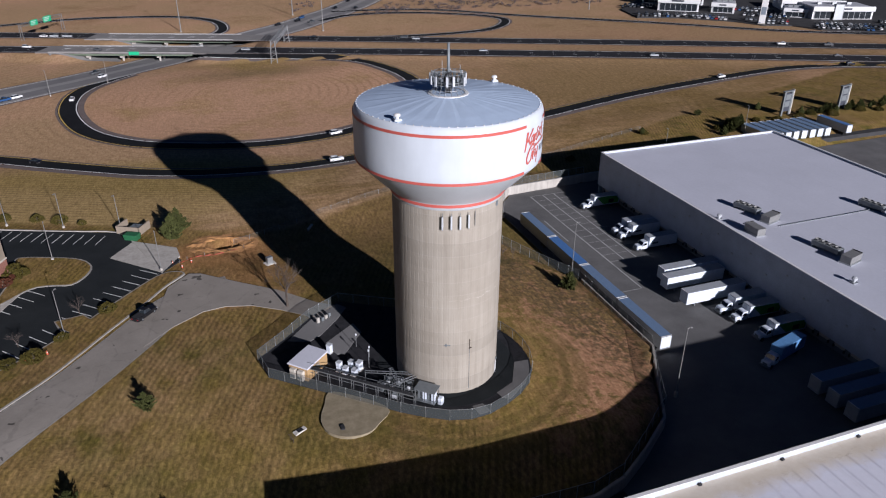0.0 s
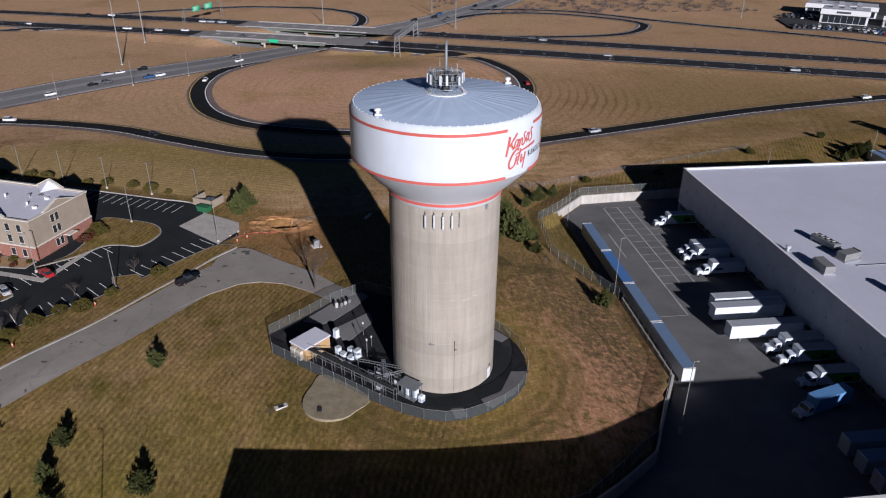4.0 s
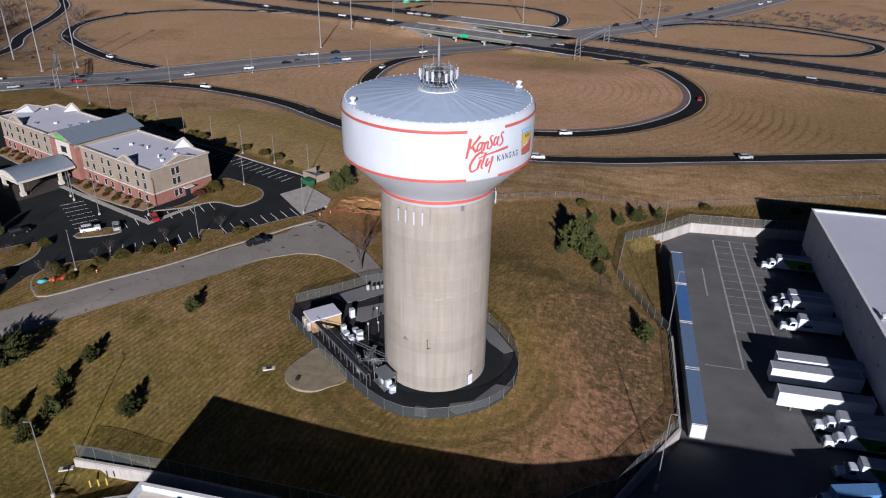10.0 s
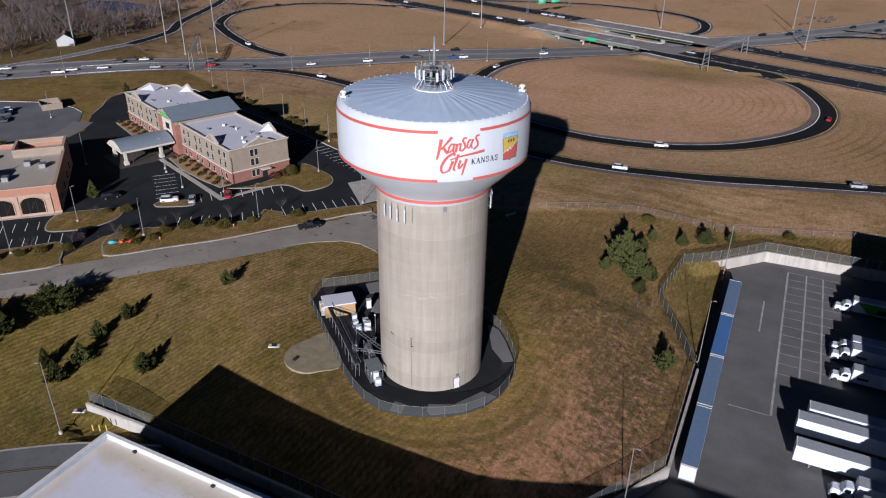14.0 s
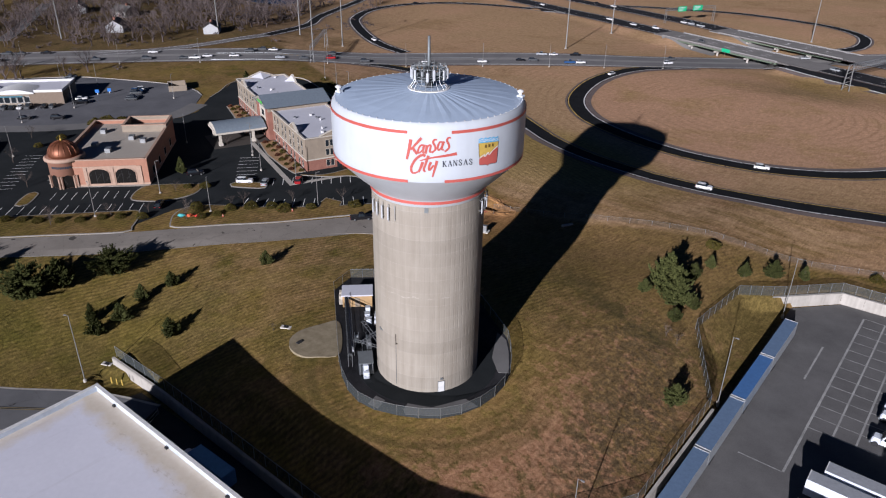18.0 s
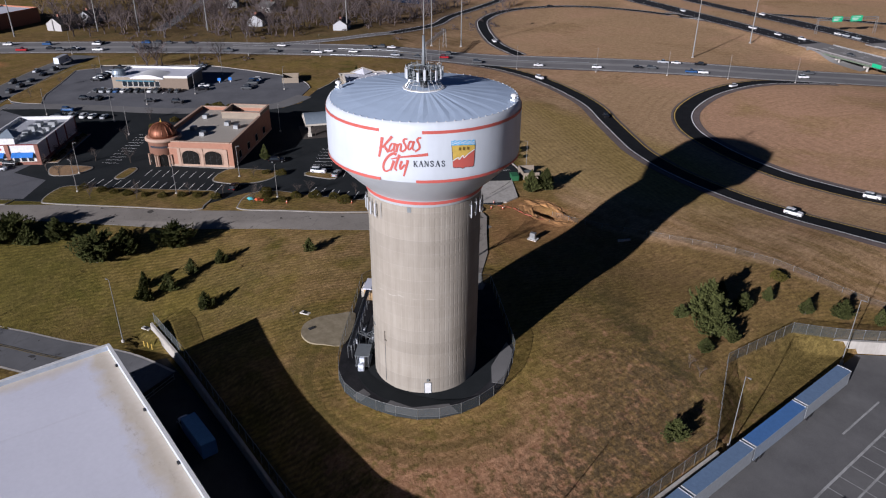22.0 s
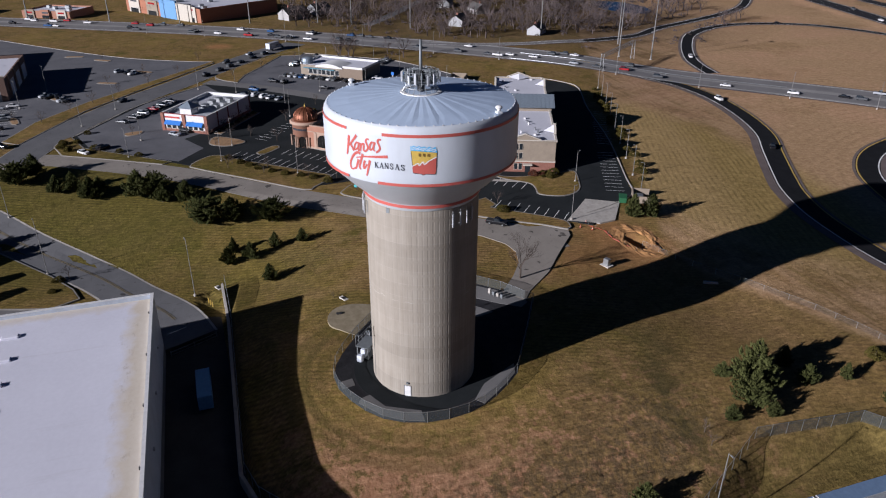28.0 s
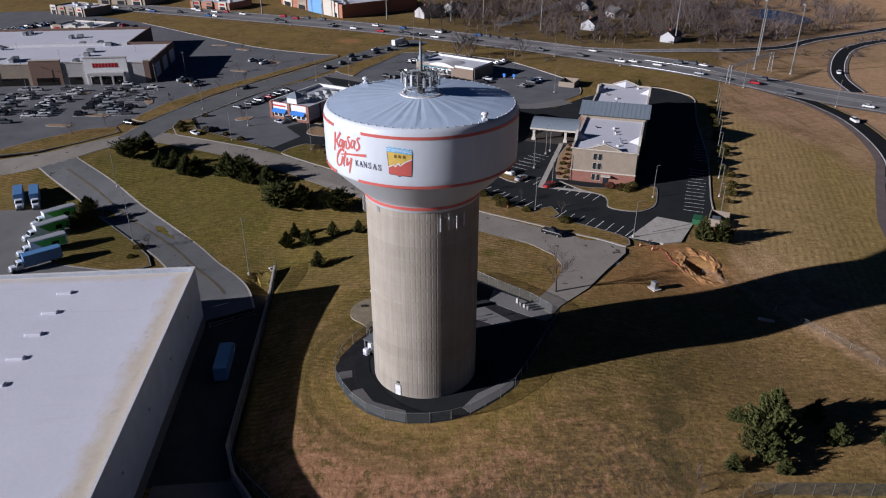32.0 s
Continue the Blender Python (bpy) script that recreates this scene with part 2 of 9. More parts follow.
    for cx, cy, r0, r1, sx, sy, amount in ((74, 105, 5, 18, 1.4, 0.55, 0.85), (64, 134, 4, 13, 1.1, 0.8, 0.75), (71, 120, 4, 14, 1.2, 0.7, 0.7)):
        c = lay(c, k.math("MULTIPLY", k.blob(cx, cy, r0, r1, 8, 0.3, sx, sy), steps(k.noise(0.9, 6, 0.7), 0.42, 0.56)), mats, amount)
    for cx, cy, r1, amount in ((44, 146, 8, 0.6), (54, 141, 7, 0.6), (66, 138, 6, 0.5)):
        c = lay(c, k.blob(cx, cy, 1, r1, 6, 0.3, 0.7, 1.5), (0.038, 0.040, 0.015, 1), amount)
    c = lay(c, skirt, ochre, 0.6)
    for r0, r1, amount in ((17.4, 18.8, 0.35), (20.4, 21.4, 0.6), (22.8, 24.2, 0.4)):
        track = k.math("MULTIPLY", k.blob(39, 101, r1, r1 + 0.9, 1.2), k.math("SUBTRACT", 1.0, k.blob(39, 101, r0 - 0.9, r0, 1.2)))
        c = lay(c, k.math("MULTIPLY", track, steps(Y, 112, 98)), (0.085, 0.068, 0.020, 1), amount)
    c = lay(c, k.blob(15, 92, 5.5, 9, 2.5, 0.3, 0.8, 1), green, 0.45)
    c = lay(c, k.math("MULTIPLY", k.blob(45, 170, 14, 40, 9, 0.1, 0.7, 1.2), k.math("SUBTRACT", 1.0, field)), brown, 0.5)
    # diggings
    c = lay(c, k.blob(6, 165, 3, 15, 5, 0.25, 0.85, 1.2), dirt)
    c = lay(c, k.blob(9, 150, 3, 14, 6, 0.25), dirt, 0.6)
    c = lay(c, k.blob(-4, 163, 3, 9, 4, 0.25), dirt, 0.7)
    c = lay(c, k.blob(-272, 81, 4, 9, 2), dirt)
    c = lay(c, k.blob(-330, 270, 90, 150, 25, 0.05, 1.0, 0.8), mats, 0.55)
    c = lay(c, k.blob(6, 138, 2, 7, 2, 0.3, 0.5, 1.6), clay, 0.5)
    c = k.mix(0.28, c, k.mix(1.0, c, k.ramp(k.noise(0.5, 8, 0.75), (0.36, (0.50, 0.51, 0.50)), (0.64, (1.42, 1.40, 1.36))), "MULTIPLY"))
    relief = k.math("ADD", k.math("MULTIPLY", k.noise(0.9, 7, 0.72), 0.7), k.math("MULTIPLY", blades, 0.3))
    return k.done(c, 1.0, 0, relief, 0.85, 0.32, 0.1)


def make_concrete(name, a, b, scale=0.4, streak=True):
    k = Nodes(name)
    n = k.noise(scale, 6, 0.65)
    f = n
    if streak:
        f = k.math("ADD", k.math("MULTIPLY", n, 0.55), k.math("MULTIPLY", k.noise(1.0, 4, 0.6, k.scaled(1.2, 1.2, 0.06)), 0.45))
    return k.done(k.ramp(f, (0.33, a), (0.66, b)), 0.85, 0, k.noise(8, 4), 0.2, 0.02, 0.3)


def make_brick():
    k = Nodes("brick")
    f = k.noise(0.5, 5)
    return k.done(k.mix(0.5, k.ramp(f, (0.3, (0.195, 0.084, 0.062)), (0.7, (0.31, 0.148, 0.112))), k.ramp(k.noise(5, 3), (0.3, (0.17, 0.070, 0.052)), (0.7, (0.34, 0.17, 0.13)))), 0.9, 0, k.noise(7, 3), 0.3, 0.02, 0.2)


def make_mesh_wire(name, cover):
    k = Nodes(name)
    t = k.add("BsdfTransparent")
    d = k.add("BsdfDiffuse", Color=(0.11, 0.125, 0.125, 1))
    mx = k.add("MixShader", i0=cover, i1=t.outputs[0], i2=d.outputs[0])
    k.t.links.new(mx.outputs[0], k.t.nodes["Material Output"].inputs[0])
    return k.m


def make_glass(name="dark_window_glass", c=(0.02, 0.025, 0.03, 1)):
    k = Nodes(name)
    return k.done(c, 0.08, 0.0, None, spec=0.8)


def make_leaf(name, a, b):
    k = Nodes(name)
    r = k.add("ObjectInfo").outputs["Random"]
    i = k.add("NewGeometry").outputs["Random Per Island"]
    f = k.math("ADD", k.math("MULTIPLY", i, 0.75), k.math("MULTIPLY", r, 0.25))
    return k.done(k.ramp(f, (0.0, a), (1.0, b)), 0.9, 0, None, spec=0.05)


def make_roof_membrane(name, c, seam_y=3.6, dirt=0.3):
    k = Nodes(name)
    s = k.add("SeparateXYZ", Vector=k.pos)
    f = k.math("ADD", k.math("MULTIPLY", k.noise(0.08, 5), 0.6), k.math("MULTIPLY", k.noise(1.2, 5), 0.4))
    base = k.ramp(f, (0.3, tuple(v * 0.86 for v in c)), (0.7, c))
    seam = k.math("LESS_THAN", k.math("FRACT", k.math("DIVIDE", s.outputs[0], seam_y)), 0.03)
    base = k.mix(k.math("MULTIPLY", seam, 0.10), base, tuple(v * 0.6 for v in c) + (1,))
    st = k.ramp(k.noise(0.5, 5, 0.7, k.scaled(0.35, 1.0, 1)), (0.66, (0, 0, 0)), (0.82, (1, 1, 1)))
    base = k.mix(k.math("MULTIPLY", st, dirt), base, (0.30, 0.24, 0.17, 1))
    return k.done(base, 0.7, 0, f, 0.1, 0.03, 0.3)


def make_tower_column():
    k = Nodes("tower_concrete")
    s = k.add("SeparateXYZ", Vector=k.pos)
    lift = k.math("FRACT", k.math("DIVIDE", s.outputs[2], 2.35))
    lift_id = k.math("FLOOR", k.math("DIVIDE", s.outputs[2], 2.35))
    wn_ = k.add("TexWhiteNoise")
    wn_.noise_dimensions = "1D"
    k.put(wn_, "W", lift_id)
    streak = k.noise(1.0, 5, 0.65, k.scaled(0.9, 0.9, 0.05))
    f = k.math("ADD", k.math("MULTIPLY", streak, 0.7), k.math("MULTIPLY", k.noise(0.35, 5), 0.3))
    c = k.ramp(f, (0.3, (0.246, 0.216, 0.176)), (0.5, (0.298, 0.266, 0.222)), (0.72, (0.352, 0.320, 0.272)))
    c = k.mix(0.16, c, k.mix(1.0, c, k.ramp(wn_.outputs[0], (0, (0.6, 0.6, 0.6)), (1, (1.3, 1.3, 1.3))), "MULTIPLY"))
    joint = k.math("LESS_THAN", lift, 0.035)
    c = k.mix(k.math("MULTIPLY", joint, k.math("MULTIPLY", k.noise(0.5, 4), 0.7)), c, (0.36, 0.33, 0.295, 1))
    stain = k.ramp(k.noise(1.0, 4, 0.6, k.scaled(0.7, 0.7, 0.02)), (0.60, (0, 0, 0)), (0.74, (1, 1, 1)))
    c = k.mix(k.math("MULTIPLY", stain, 0.22), c, (0.19, 0.168, 0.14, 1))
    seep = k.math("LESS_THAN", k.math("ABSOLUTE", k.math("SUBTRACT", k.math("ADD", s.outputs[2], k.math("MULTIPLY", k.noise(0.4, 5), 1.6)), 21.0)), 0.08)
    c = k.mix(k.math("MULTIPLY", seep, k.ramp(k.noise(0.5, 4), (0.50, (0, 0, 0)), (0.64, (0.6, 0.6, 0.6)))), c, (0.42, 0.39, 0.34, 1))
    rust = k.ramp(k.noise(1.0, 4, 0.6, k.scaled(1.6, 1.6, 0.03)), (0.64, (0, 0, 0)), (0.74, (1, 1, 1)))
    c = k.mix(k.math("MULTIPLY", rust, 0.22), c, (0.24, 0.185, 0.12, 1))
    return k.done(c, 0.88, 0, k.noise(5, 4), 0.15, 0.03, 0.25)


def make_tank_paint(name, c):
    k = Nodes(name)
    f = k.noise(1.0, 5, 0.6, k.scaled(0.5, 0.5, 0.08))
    g = k.noise(0.25, 4)
    col = k.ramp(k.math("ADD", k.math("MULTIPLY", f, 0.5), k.math("MULTIPLY", g, 0.5)), (0.35, tuple(v * 0.90 for v in c)), (0.62, c))
    return k.done(col, 0.42, 0, g, 0.05, 0.02, 0.45)


def make_long_roof():
    """Lavender-white sheet roof with cream, rust-spotted dirt along its north and west gutters."""
    k = Nodes("stained_white_roof")
    p = k.add("SeparateXYZ", Vector=k.pos)
    n = k.noise(0.22, 6, 0.65)
    f = k.math("ADD", k.math("MULTIPLY", k.noise(0.06, 5), 0.6), k.math("MULTIPLY", k.noise(1.4, 5), 0.4))
    base = k.ramp(f, (0.3, (0.61, 0.61, 0.68)), (0.7, (0.70, 0.70, 0.775)))
    wob = k.math("MULTIPLY", k.math("SUBTRACT", n, 0.5), 5.0)
    north = k.add("MapRange", Value=k.math("ADD", p.outputs[1], wob))
    north.inputs["From Min"].default_value, north.inputs["From Max"].default_value = 50.8, 53.4
    west = k.add("MapRange", Value=k.math("SUBTRACT", wob, p.outputs[0]))
    west.inputs["From Min"].default_value, west.inputs["From Max"].default_value = -12.8, -10.6
    base = k.mix(k.math("MAXIMUM", north.outputs[0], k.math("MULTIPLY", west.outputs[0], 0.8)), base, k.ramp(f, (0.3, (0.55, 0.47, 0.37)), (0.7, (0.64, 0.58, 0.50))))
    near = k.add("MapRange", Value=k.math("ABSOLUTE", k.math("SUBTRACT", p.outputs[1], 52.6)))
    near.inputs["From Min"].default_value, near.inputs["From Max"].default_value = 0.3, 2.6
    near.inputs["To Min"].default_value, near.inputs["To Max"].default_value = 1, 0
    spot = k.ramp(k.noise(0.45, 7, 0.72, k.scaled(0.7, 1.6, 1)), (0.56, (0, 0, 0)), (0.72, (1, 1, 1)))
    base = k.mix(k.math("MULTIPLY", k.math("MULTIPLY", near.outputs[0], spot), 0.7), base, (0.26, 0.19, 0.12, 1))
    streak = k.ramp(k.noise(0.3, 5, 0.65, k.scaled(1.5, 0.12, 1)), (0.60, (0, 0, 0)), (0.72, (1, 1, 1)))
    base = k.mix(k.math("MULTIPLY", streak, 0.16), base, (0.36, 0.33, 0.34, 1))
    return k.done(base, 0.6, 0, f, 0.1, 0.03, 0.3)


GRASS = make_grass()
ASPHALT_NEW = asphalt("fresh_asphalt", (0.007, 0.0075, 0.009), (0.017, 0.018, 0.020))
ASPHALT_HW = asphalt("motorway_asphalt", (0.014, 0.0145, 0.017), (0.034, 0.034, 0.038))
ASPHALT = asphalt("asphalt", (0.034, 0.034, 0.036), (0.062, 0.061, 0.062))
ASPHALT_YARD = asphalt("yard_pavement", (0.092, 0.090, 0.090), (0.172, 0.168, 0.167), 0.10)
ASPHALT_LOT = asphalt("worn_lot_pavement", (0.135, 0.132, 0.130), (0.205, 0.20, 0.196), 0.10)
CONCRETE_ROAD = asphalt("concrete_roadway", (0.22, 0.212, 0.205), (0.31, 0.30, 0.29), 0.08)
DRIVE = asphalt("old_drive", (0.205, 0.183, 0.158), (0.295, 0.267, 0.236), 0.15, True)
LOT_MID = asphalt("weathered_lot_asphalt", (0.098, 0.099, 0.108), (0.160, 0.161, 0.172), 0.10)
STREET = asphalt("street_asphalt", (0.105, 0.106, 0.110), (0.155, 0.155, 0.160), 0.15, True)
DECK = asphalt("bridge_deck_concrete", (0.175, 0.166, 0.158), (0.255, 0.244, 0.234), 0.12)
LANES = asphalt("worn_lanes", (0.150, 0.146, 0.146), (0.225, 0.218, 0.216), 0.10)
LOT_DARK = asphalt("sealed_lot_asphalt", (0.0125, 0.0150, 0.0165), (0.026, 0.0295, 0.0315), 0.12)
SHOULDER = asphalt("shoulder", (0.125, 0.098, 0.092), (0.185, 0.150, 0.140), 0.3)
GRAVEL = asphalt("dark_gravel", (0.014, 0.014, 0.016), (0.042, 0.042, 0.046), 0.5)
CONCRETE = make_concrete("concrete", (0.30, 0.28, 0.25), (0.46, 0.43, 0.39))
CONCRETE_PALE = make_concrete("pale_concrete", (0.42, 0.39, 0.35), (0.60, 0.57, 0.52))
PAD = make_concrete("pad_concrete", (0.19, 0.155, 0.10), (0.28, 0.235, 0.16), 0.6, False)
KERB = make_concrete("kerb_concrete", (0.20, 0.188, 0.17), (0.32, 0.30, 0.27))
COLUMN = make_tower_column()
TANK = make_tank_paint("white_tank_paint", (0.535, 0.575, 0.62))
# the blue sheen of the sky is mixed into the roof's base colour
TANK_ROOF = make_tank_paint("sky_tinted_roof_paint", (0.47, 0.575, 0.72))
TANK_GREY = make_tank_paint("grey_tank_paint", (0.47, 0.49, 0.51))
RED_BAND = make_tank_paint("coral_red_paint", (0.50, 0.105, 0.085))
INK = plain("dark_lettering", (0.04, 0.045, 0.06), 0.6)
GOLD = plain("yellow_paint", (0.60, 0.41, 0.09), 0.5)
SKYBLUE = plain("blue_paint", (0.10, 0.42, 0.72), 0.5)
WHITE = plain("white_paint", (0.68, 0.68, 0.675), 0.5)
LINE = plain("road_marking", (0.86, 0.86, 0.84), 0.8, 0, 0.4, 0.22)
LINE_YELLOW = plain("yellow_marking", (0.62, 0.42, 0.10), 0.8, 0, 0.4, 0.35)
STEEL = plain("galvanised_steel", (0.42, 0.44, 0.45), 0.45, 0.8)
STEEL_DULL = plain("weathered_steel", (0.20, 0.22, 0.23), 0.6, 0.4)
DARK = plain("black_rubber", (0.02, 0.02, 0.022), 0.8)
POLE = plain("grey_pole", (0.24, 0.24, 0.235), 0.5, 0.3)
ANTENNA = plain("antenna_shell", (0.47, 0.49, 0.51), 0.5)
GLASS = make_glass()
BRICK = make_brick()
CHAIN = make_mesh_wire("chain_link", 0.36)
FIELD_WIRE = make_mesh_wire("thin_field_wire", 0.14)
WH_WALL = plain("warehouse_panel", (0.47, 0.52, 0.59), 0.55, 0, 0.3)
WH_WALL_TAN = plain("tan_stucco", (0.275, 0.225, 0.172), 0.8, 0, 0.5)
CREAM = plain("cream_trim", (0.50, 0.46, 0.395), 0.7)
ROOF_WHITE = make_roof_membrane("white_membrane", (0.60, 0.605, 0.665), 3.6, 0.15)
ROOF_LONG = make_long_roof()
ROOF_BIG = make_roof_membrane("lavender_white_membrane", (0.53, 0.54, 0.61), 9.0, 0.22)
ROOF_GREY = make_roof_membrane("grey_membrane", (0.42, 0.43, 0.46))
ROOF_BEIGE = make_roof_membrane("beige_membrane", (0.40, 0.36, 0.31), 4.1)
METAL_ROOF = plain("standing_seam_metal", (0.24, 0.29, 0.34), 0.45, 0.3)
TERRACOTTA = plain("salmon_brick", (0.36, 0.175, 0.115), 0.85, 0, 0.8)
COPPER = plain("copper_sheet", (0.21, 0.078, 0.042), 0.5, 0.6)
ROSE_TRIM = plain("rose_stucco", (0.40, 0.27, 0.20), 0.8)
DARK_GLASS = make_glass("shaded_glass", (0.012, 0.011, 0.010, 1))
LINE_FADED = plain("faded_yellow_marking", (0.22, 0.17, 0.08), 0.8, 0, 0.5, 0.5)
LINE_FAINT = plain("worn_marking", (0.36, 0.36, 0.35), 0.8, 0, 0.5, 0.45)
AWNING = plain("blue_awning", (0.02, 0.17, 0.55), 0.7)
GREEN = plain("green_panel", (0.09, 0.46, 0.08), 0.55)
GREEN_DARK = plain("dark_green_bin", (0.02, 0.12, 0.05), 0.6)
TAN_BOX = plain("tan_panel", (0.42, 0.27, 0.13), 0.7)
TRAILER_BLUE = plain("blue_grey_panel", (0.10, 0.24, 0.46), 0.45)
TRUCK_WHITE = plain("truck_white", (0.62, 0.67, 0.74), 0.45)
TRAILER_ROOF = plain("trailer_roof", (0.36, 0.38, 0.41), 0.5, 0.1)
DIRT = plain("orange_subsoil", (0.40, 0.20, 0.075), 0.95, 0, 0.7, 0.4)
BARK = plain("bark", (0.075, 0.058, 0.045), 0.9, 0, 4)
NEEDLES = make_leaf("pine_needles", (0.020, 0.024, 0.008), (0.080, 0.086, 0.030))
SHRUB = make_leaf("shrub_leaves", (0.030, 0.026, 0.007), (0.115, 0.094, 0.026))
SHRUB_RED = make_leaf("russet_shrub", (0.050, 0.018, 0.012), (0.13, 0.05, 0.03))
TWIGS = make_leaf("bare_twigs", (0.050, 0.040, 0.035), (0.125, 0.102, 0.090))
WOODS = make_leaf("far_bare_branches", (0.052, 0.041, 0.040), (0.165, 0.132, 0.125))
MULCH = plain("straw_mulch", (0.33, 0.20, 0.10), 0.95, 0, 1.0, 0.4)
ORANGE = plain("orange_plastic", (0.50, 0.09, 0.03), 0.6)
NETTING = plain("red_orange_netting", (0.30, 0.055, 0.03), 0.7)
STORE_BRICK = plain("brown_brick", (0.17, 0.105, 0.08), 0.9)
STORE_GREY = plain("grey_stucco", (0.40, 0.39, 0.38), 0.8)
WATER = make_glass("pond_water", (0.02, 0.05, 0.10, 1))
SIGN_GREEN = plain("green_sign", (0.01, 0.42, 0.20), 0.5)
CAR_PAINTS = [plain(n, c, 0.25, 0.1, 1, 0.08) for n, c in (("white_car_paint", (0.72, 0.72, 0.72)), ("black_car_paint", (0.012, 0.012, 0.014)),
              ("silver_car_paint", (0.38, 0.40, 0.42)), ("red_car_paint", (0.36, 0.02, 0.025)), ("grey_car_paint", (0.09, 0.095, 0.10)), ("blue_car_paint", (0.03, 0.09, 0.22)))]
CAR_WORDS = ["white", "black", "silver", "red", "dark grey", "blue"]


# ---- building blocks ----
class MB:
    """Collects vertices and faces for one mesh."""
    def __init__(self):
        self.v, self.f = [], []

    def put(self, vs, fs, m=None):
        n = len(self.v)
        self.v += [tuple(m @ Vector(p)) for p in vs] if m else [tuple(p) for p in vs]
        self.f += [tuple(i + n for i in f) for f in fs]
        return self

    def box(self, x0, y0, z0, x1, y1, z1, m=None, bevel=0.0):
        if bevel:
            b = bevel
            loop = [(x0 + b, y0), (x1 - b, y0), (x1, y0 + b), (x1, y1 - b), (x1 - b, y1), (x0 + b, y1), (x0, y1 - b), (x0, y0 + b)]
            inner = [(min(max(x, x0 + b), x1 - b), min(max(y, y0 + b), y1 - b)) for x, y in loop]
            vs = [(x, y, z0) for x, y in loop] + [(x, y, z1 - b) for x, y in loop] + [(x, y, z1) for x, y in inner]
            fs = [(i, (i + 1) % 8, 8 + (i + 1) % 8, 8 + i) for i in range(8)] + [(8 + i, 8 + (i + 1) % 8, 16 + (i + 1) % 8, 16 + i) for i in range(8)]
            fs += [tuple(range(16, 24)), tuple(range(7, -1, -1))]
            return self.put(vs, fs, m)
        vs = [(x, y, z) for z in (z0, z1) for x, y in ((x0, y0), (x1, y0), (x1, y1), (x0, y1))]
        return self.put(vs, [(3, 2, 1, 0), (4, 5, 6, 7), (0, 1, 5, 4), (1, 2, 6, 5), (2, 3, 7, 6), (3, 0, 4, 7)], m)

    def prism(self, poly, z0, z1, m=None):
        if sum(a[0] * b[1] - b[0] * a[1] for a, b in zip(poly, poly[1:] + poly[:1])) < 0:
            poly = poly[::-1]
        n = len(poly)
        vs = [(x, y, z0) for x, y in poly] + [(x, y, z1) for x, y in poly]
        fs = [(i, (i + 1) % n, n + (i + 1) % n, n + i) for i in range(n)] + [tuple(range(n, 2 * n)), tuple(range(n - 1, -1, -1))]
        return self.put(vs, fs, m)

    def lathe(self, prof, n=24, m=None, cap=True, start=0.0, sweep=2 * math.pi):
        closed = sweep > 6.28
        k = n if closed else n + 1
        vs = [(r * math.cos(start + sweep * i / n), r * math.sin(start + sweep * i / n), z) for r, z in prof for i in range(k)]
        fs = []
        for j in range(len(prof) - 1):
            for i in range(n):
                a, b = j * k + i, j * k + (i + 1) % k
                fs.append((a, b, b + k, a + k))
        if cap and closed:
            fs += [tuple(range(k - 1, -1, -1)), tuple((len(prof) - 1) * k + i for i in range(k))]
        return self.put(vs, fs, m)

    def tube(self, pts, radii, n=6):
        pts = [Vector(p) for p in pts]
        if not hasattr(radii, "__len__"):
            radii = [radii] * len(pts)
        vs, fs = [], []
        for i, p in enumerate(pts):
            d = (pts[min(i + 1, len(pts) - 1)] - pts[max(i - 1, 0)]).normalized()
            a = d.orthogonal().normalized()
            b = d.cross(a)
            for j in range(n):
                t = 2 * math.pi * j / n
                vs.append(p + (a * math.cos(t) + b * math.sin(t)) * radii[i])
        for i in range(len(pts) - 1):
            for j in range(n):
                fs.append((i * n + j, i * n + (j + 1) % n, (i + 1) * n + (j + 1) % n, (i + 1) * n + j))
        fs += [tuple(range(n - 1, -1, -1)), tuple(range((len(pts) - 1) * n, len(pts) * n))]
        return self.put(vs, fs)

    def mesh(self, name, material, smooth=False):
        me = bpy.data.meshes.new(name)
        me.from_pydata(self.v, [], self.f)
        me.materials.append(material)
        if smooth:
            me.shade_smooth()
        return me


def part(name, mb, material, parent=None, label="", smooth=False):
    ob = new(name, mb.mesh(name, material, smooth))
    ob.parent = parent
    if label:
        ob["label"] = label
    return ob


def thing(name, label, category, m=None, group="", kind=""):
    ob = new(name)
    ob.empty_display_size = 0.5
    ob.matrix_basis = m or Matrix()
    return tagged(ob, label, category, group, kind)


def setting(name, mb, material, label="", category="", smooth=False):
    return tagged(part(name, mb, material, None, "", smooth), label, category, "", "structure")


def sm(a, b, x):
    t = min(1.0, max(0.0, (x - a) / (b - a)))
    return t * t * (3 - 2 * t)


def spline(pts, step=4.0, closed=False):
    """A smooth line through the points of the plan, in even steps."""
    p = [Vector((*q, 0)) if len(q) == 2 else Vector(q) for q in pts]
    n, out = len(p), []
    for i in range(n if closed else n - 1):
        a, b, c, d = (p[(i + k) % n] if closed else p[min(max(i + k, 0), n - 1)] for k in (-1, 0, 1, 2))
        s = max(1, round((c - b).length / step))
        for j in range(s):
            t = j / s
            out.append(0.5 * (2 * b + (c - a) * t + (2 * a - 5 * b + 4 * c - d) * t * t + (3 * b - a - 3 * c + d) * t ** 3))
    if not closed:
        out.append(p[-1])
    return out


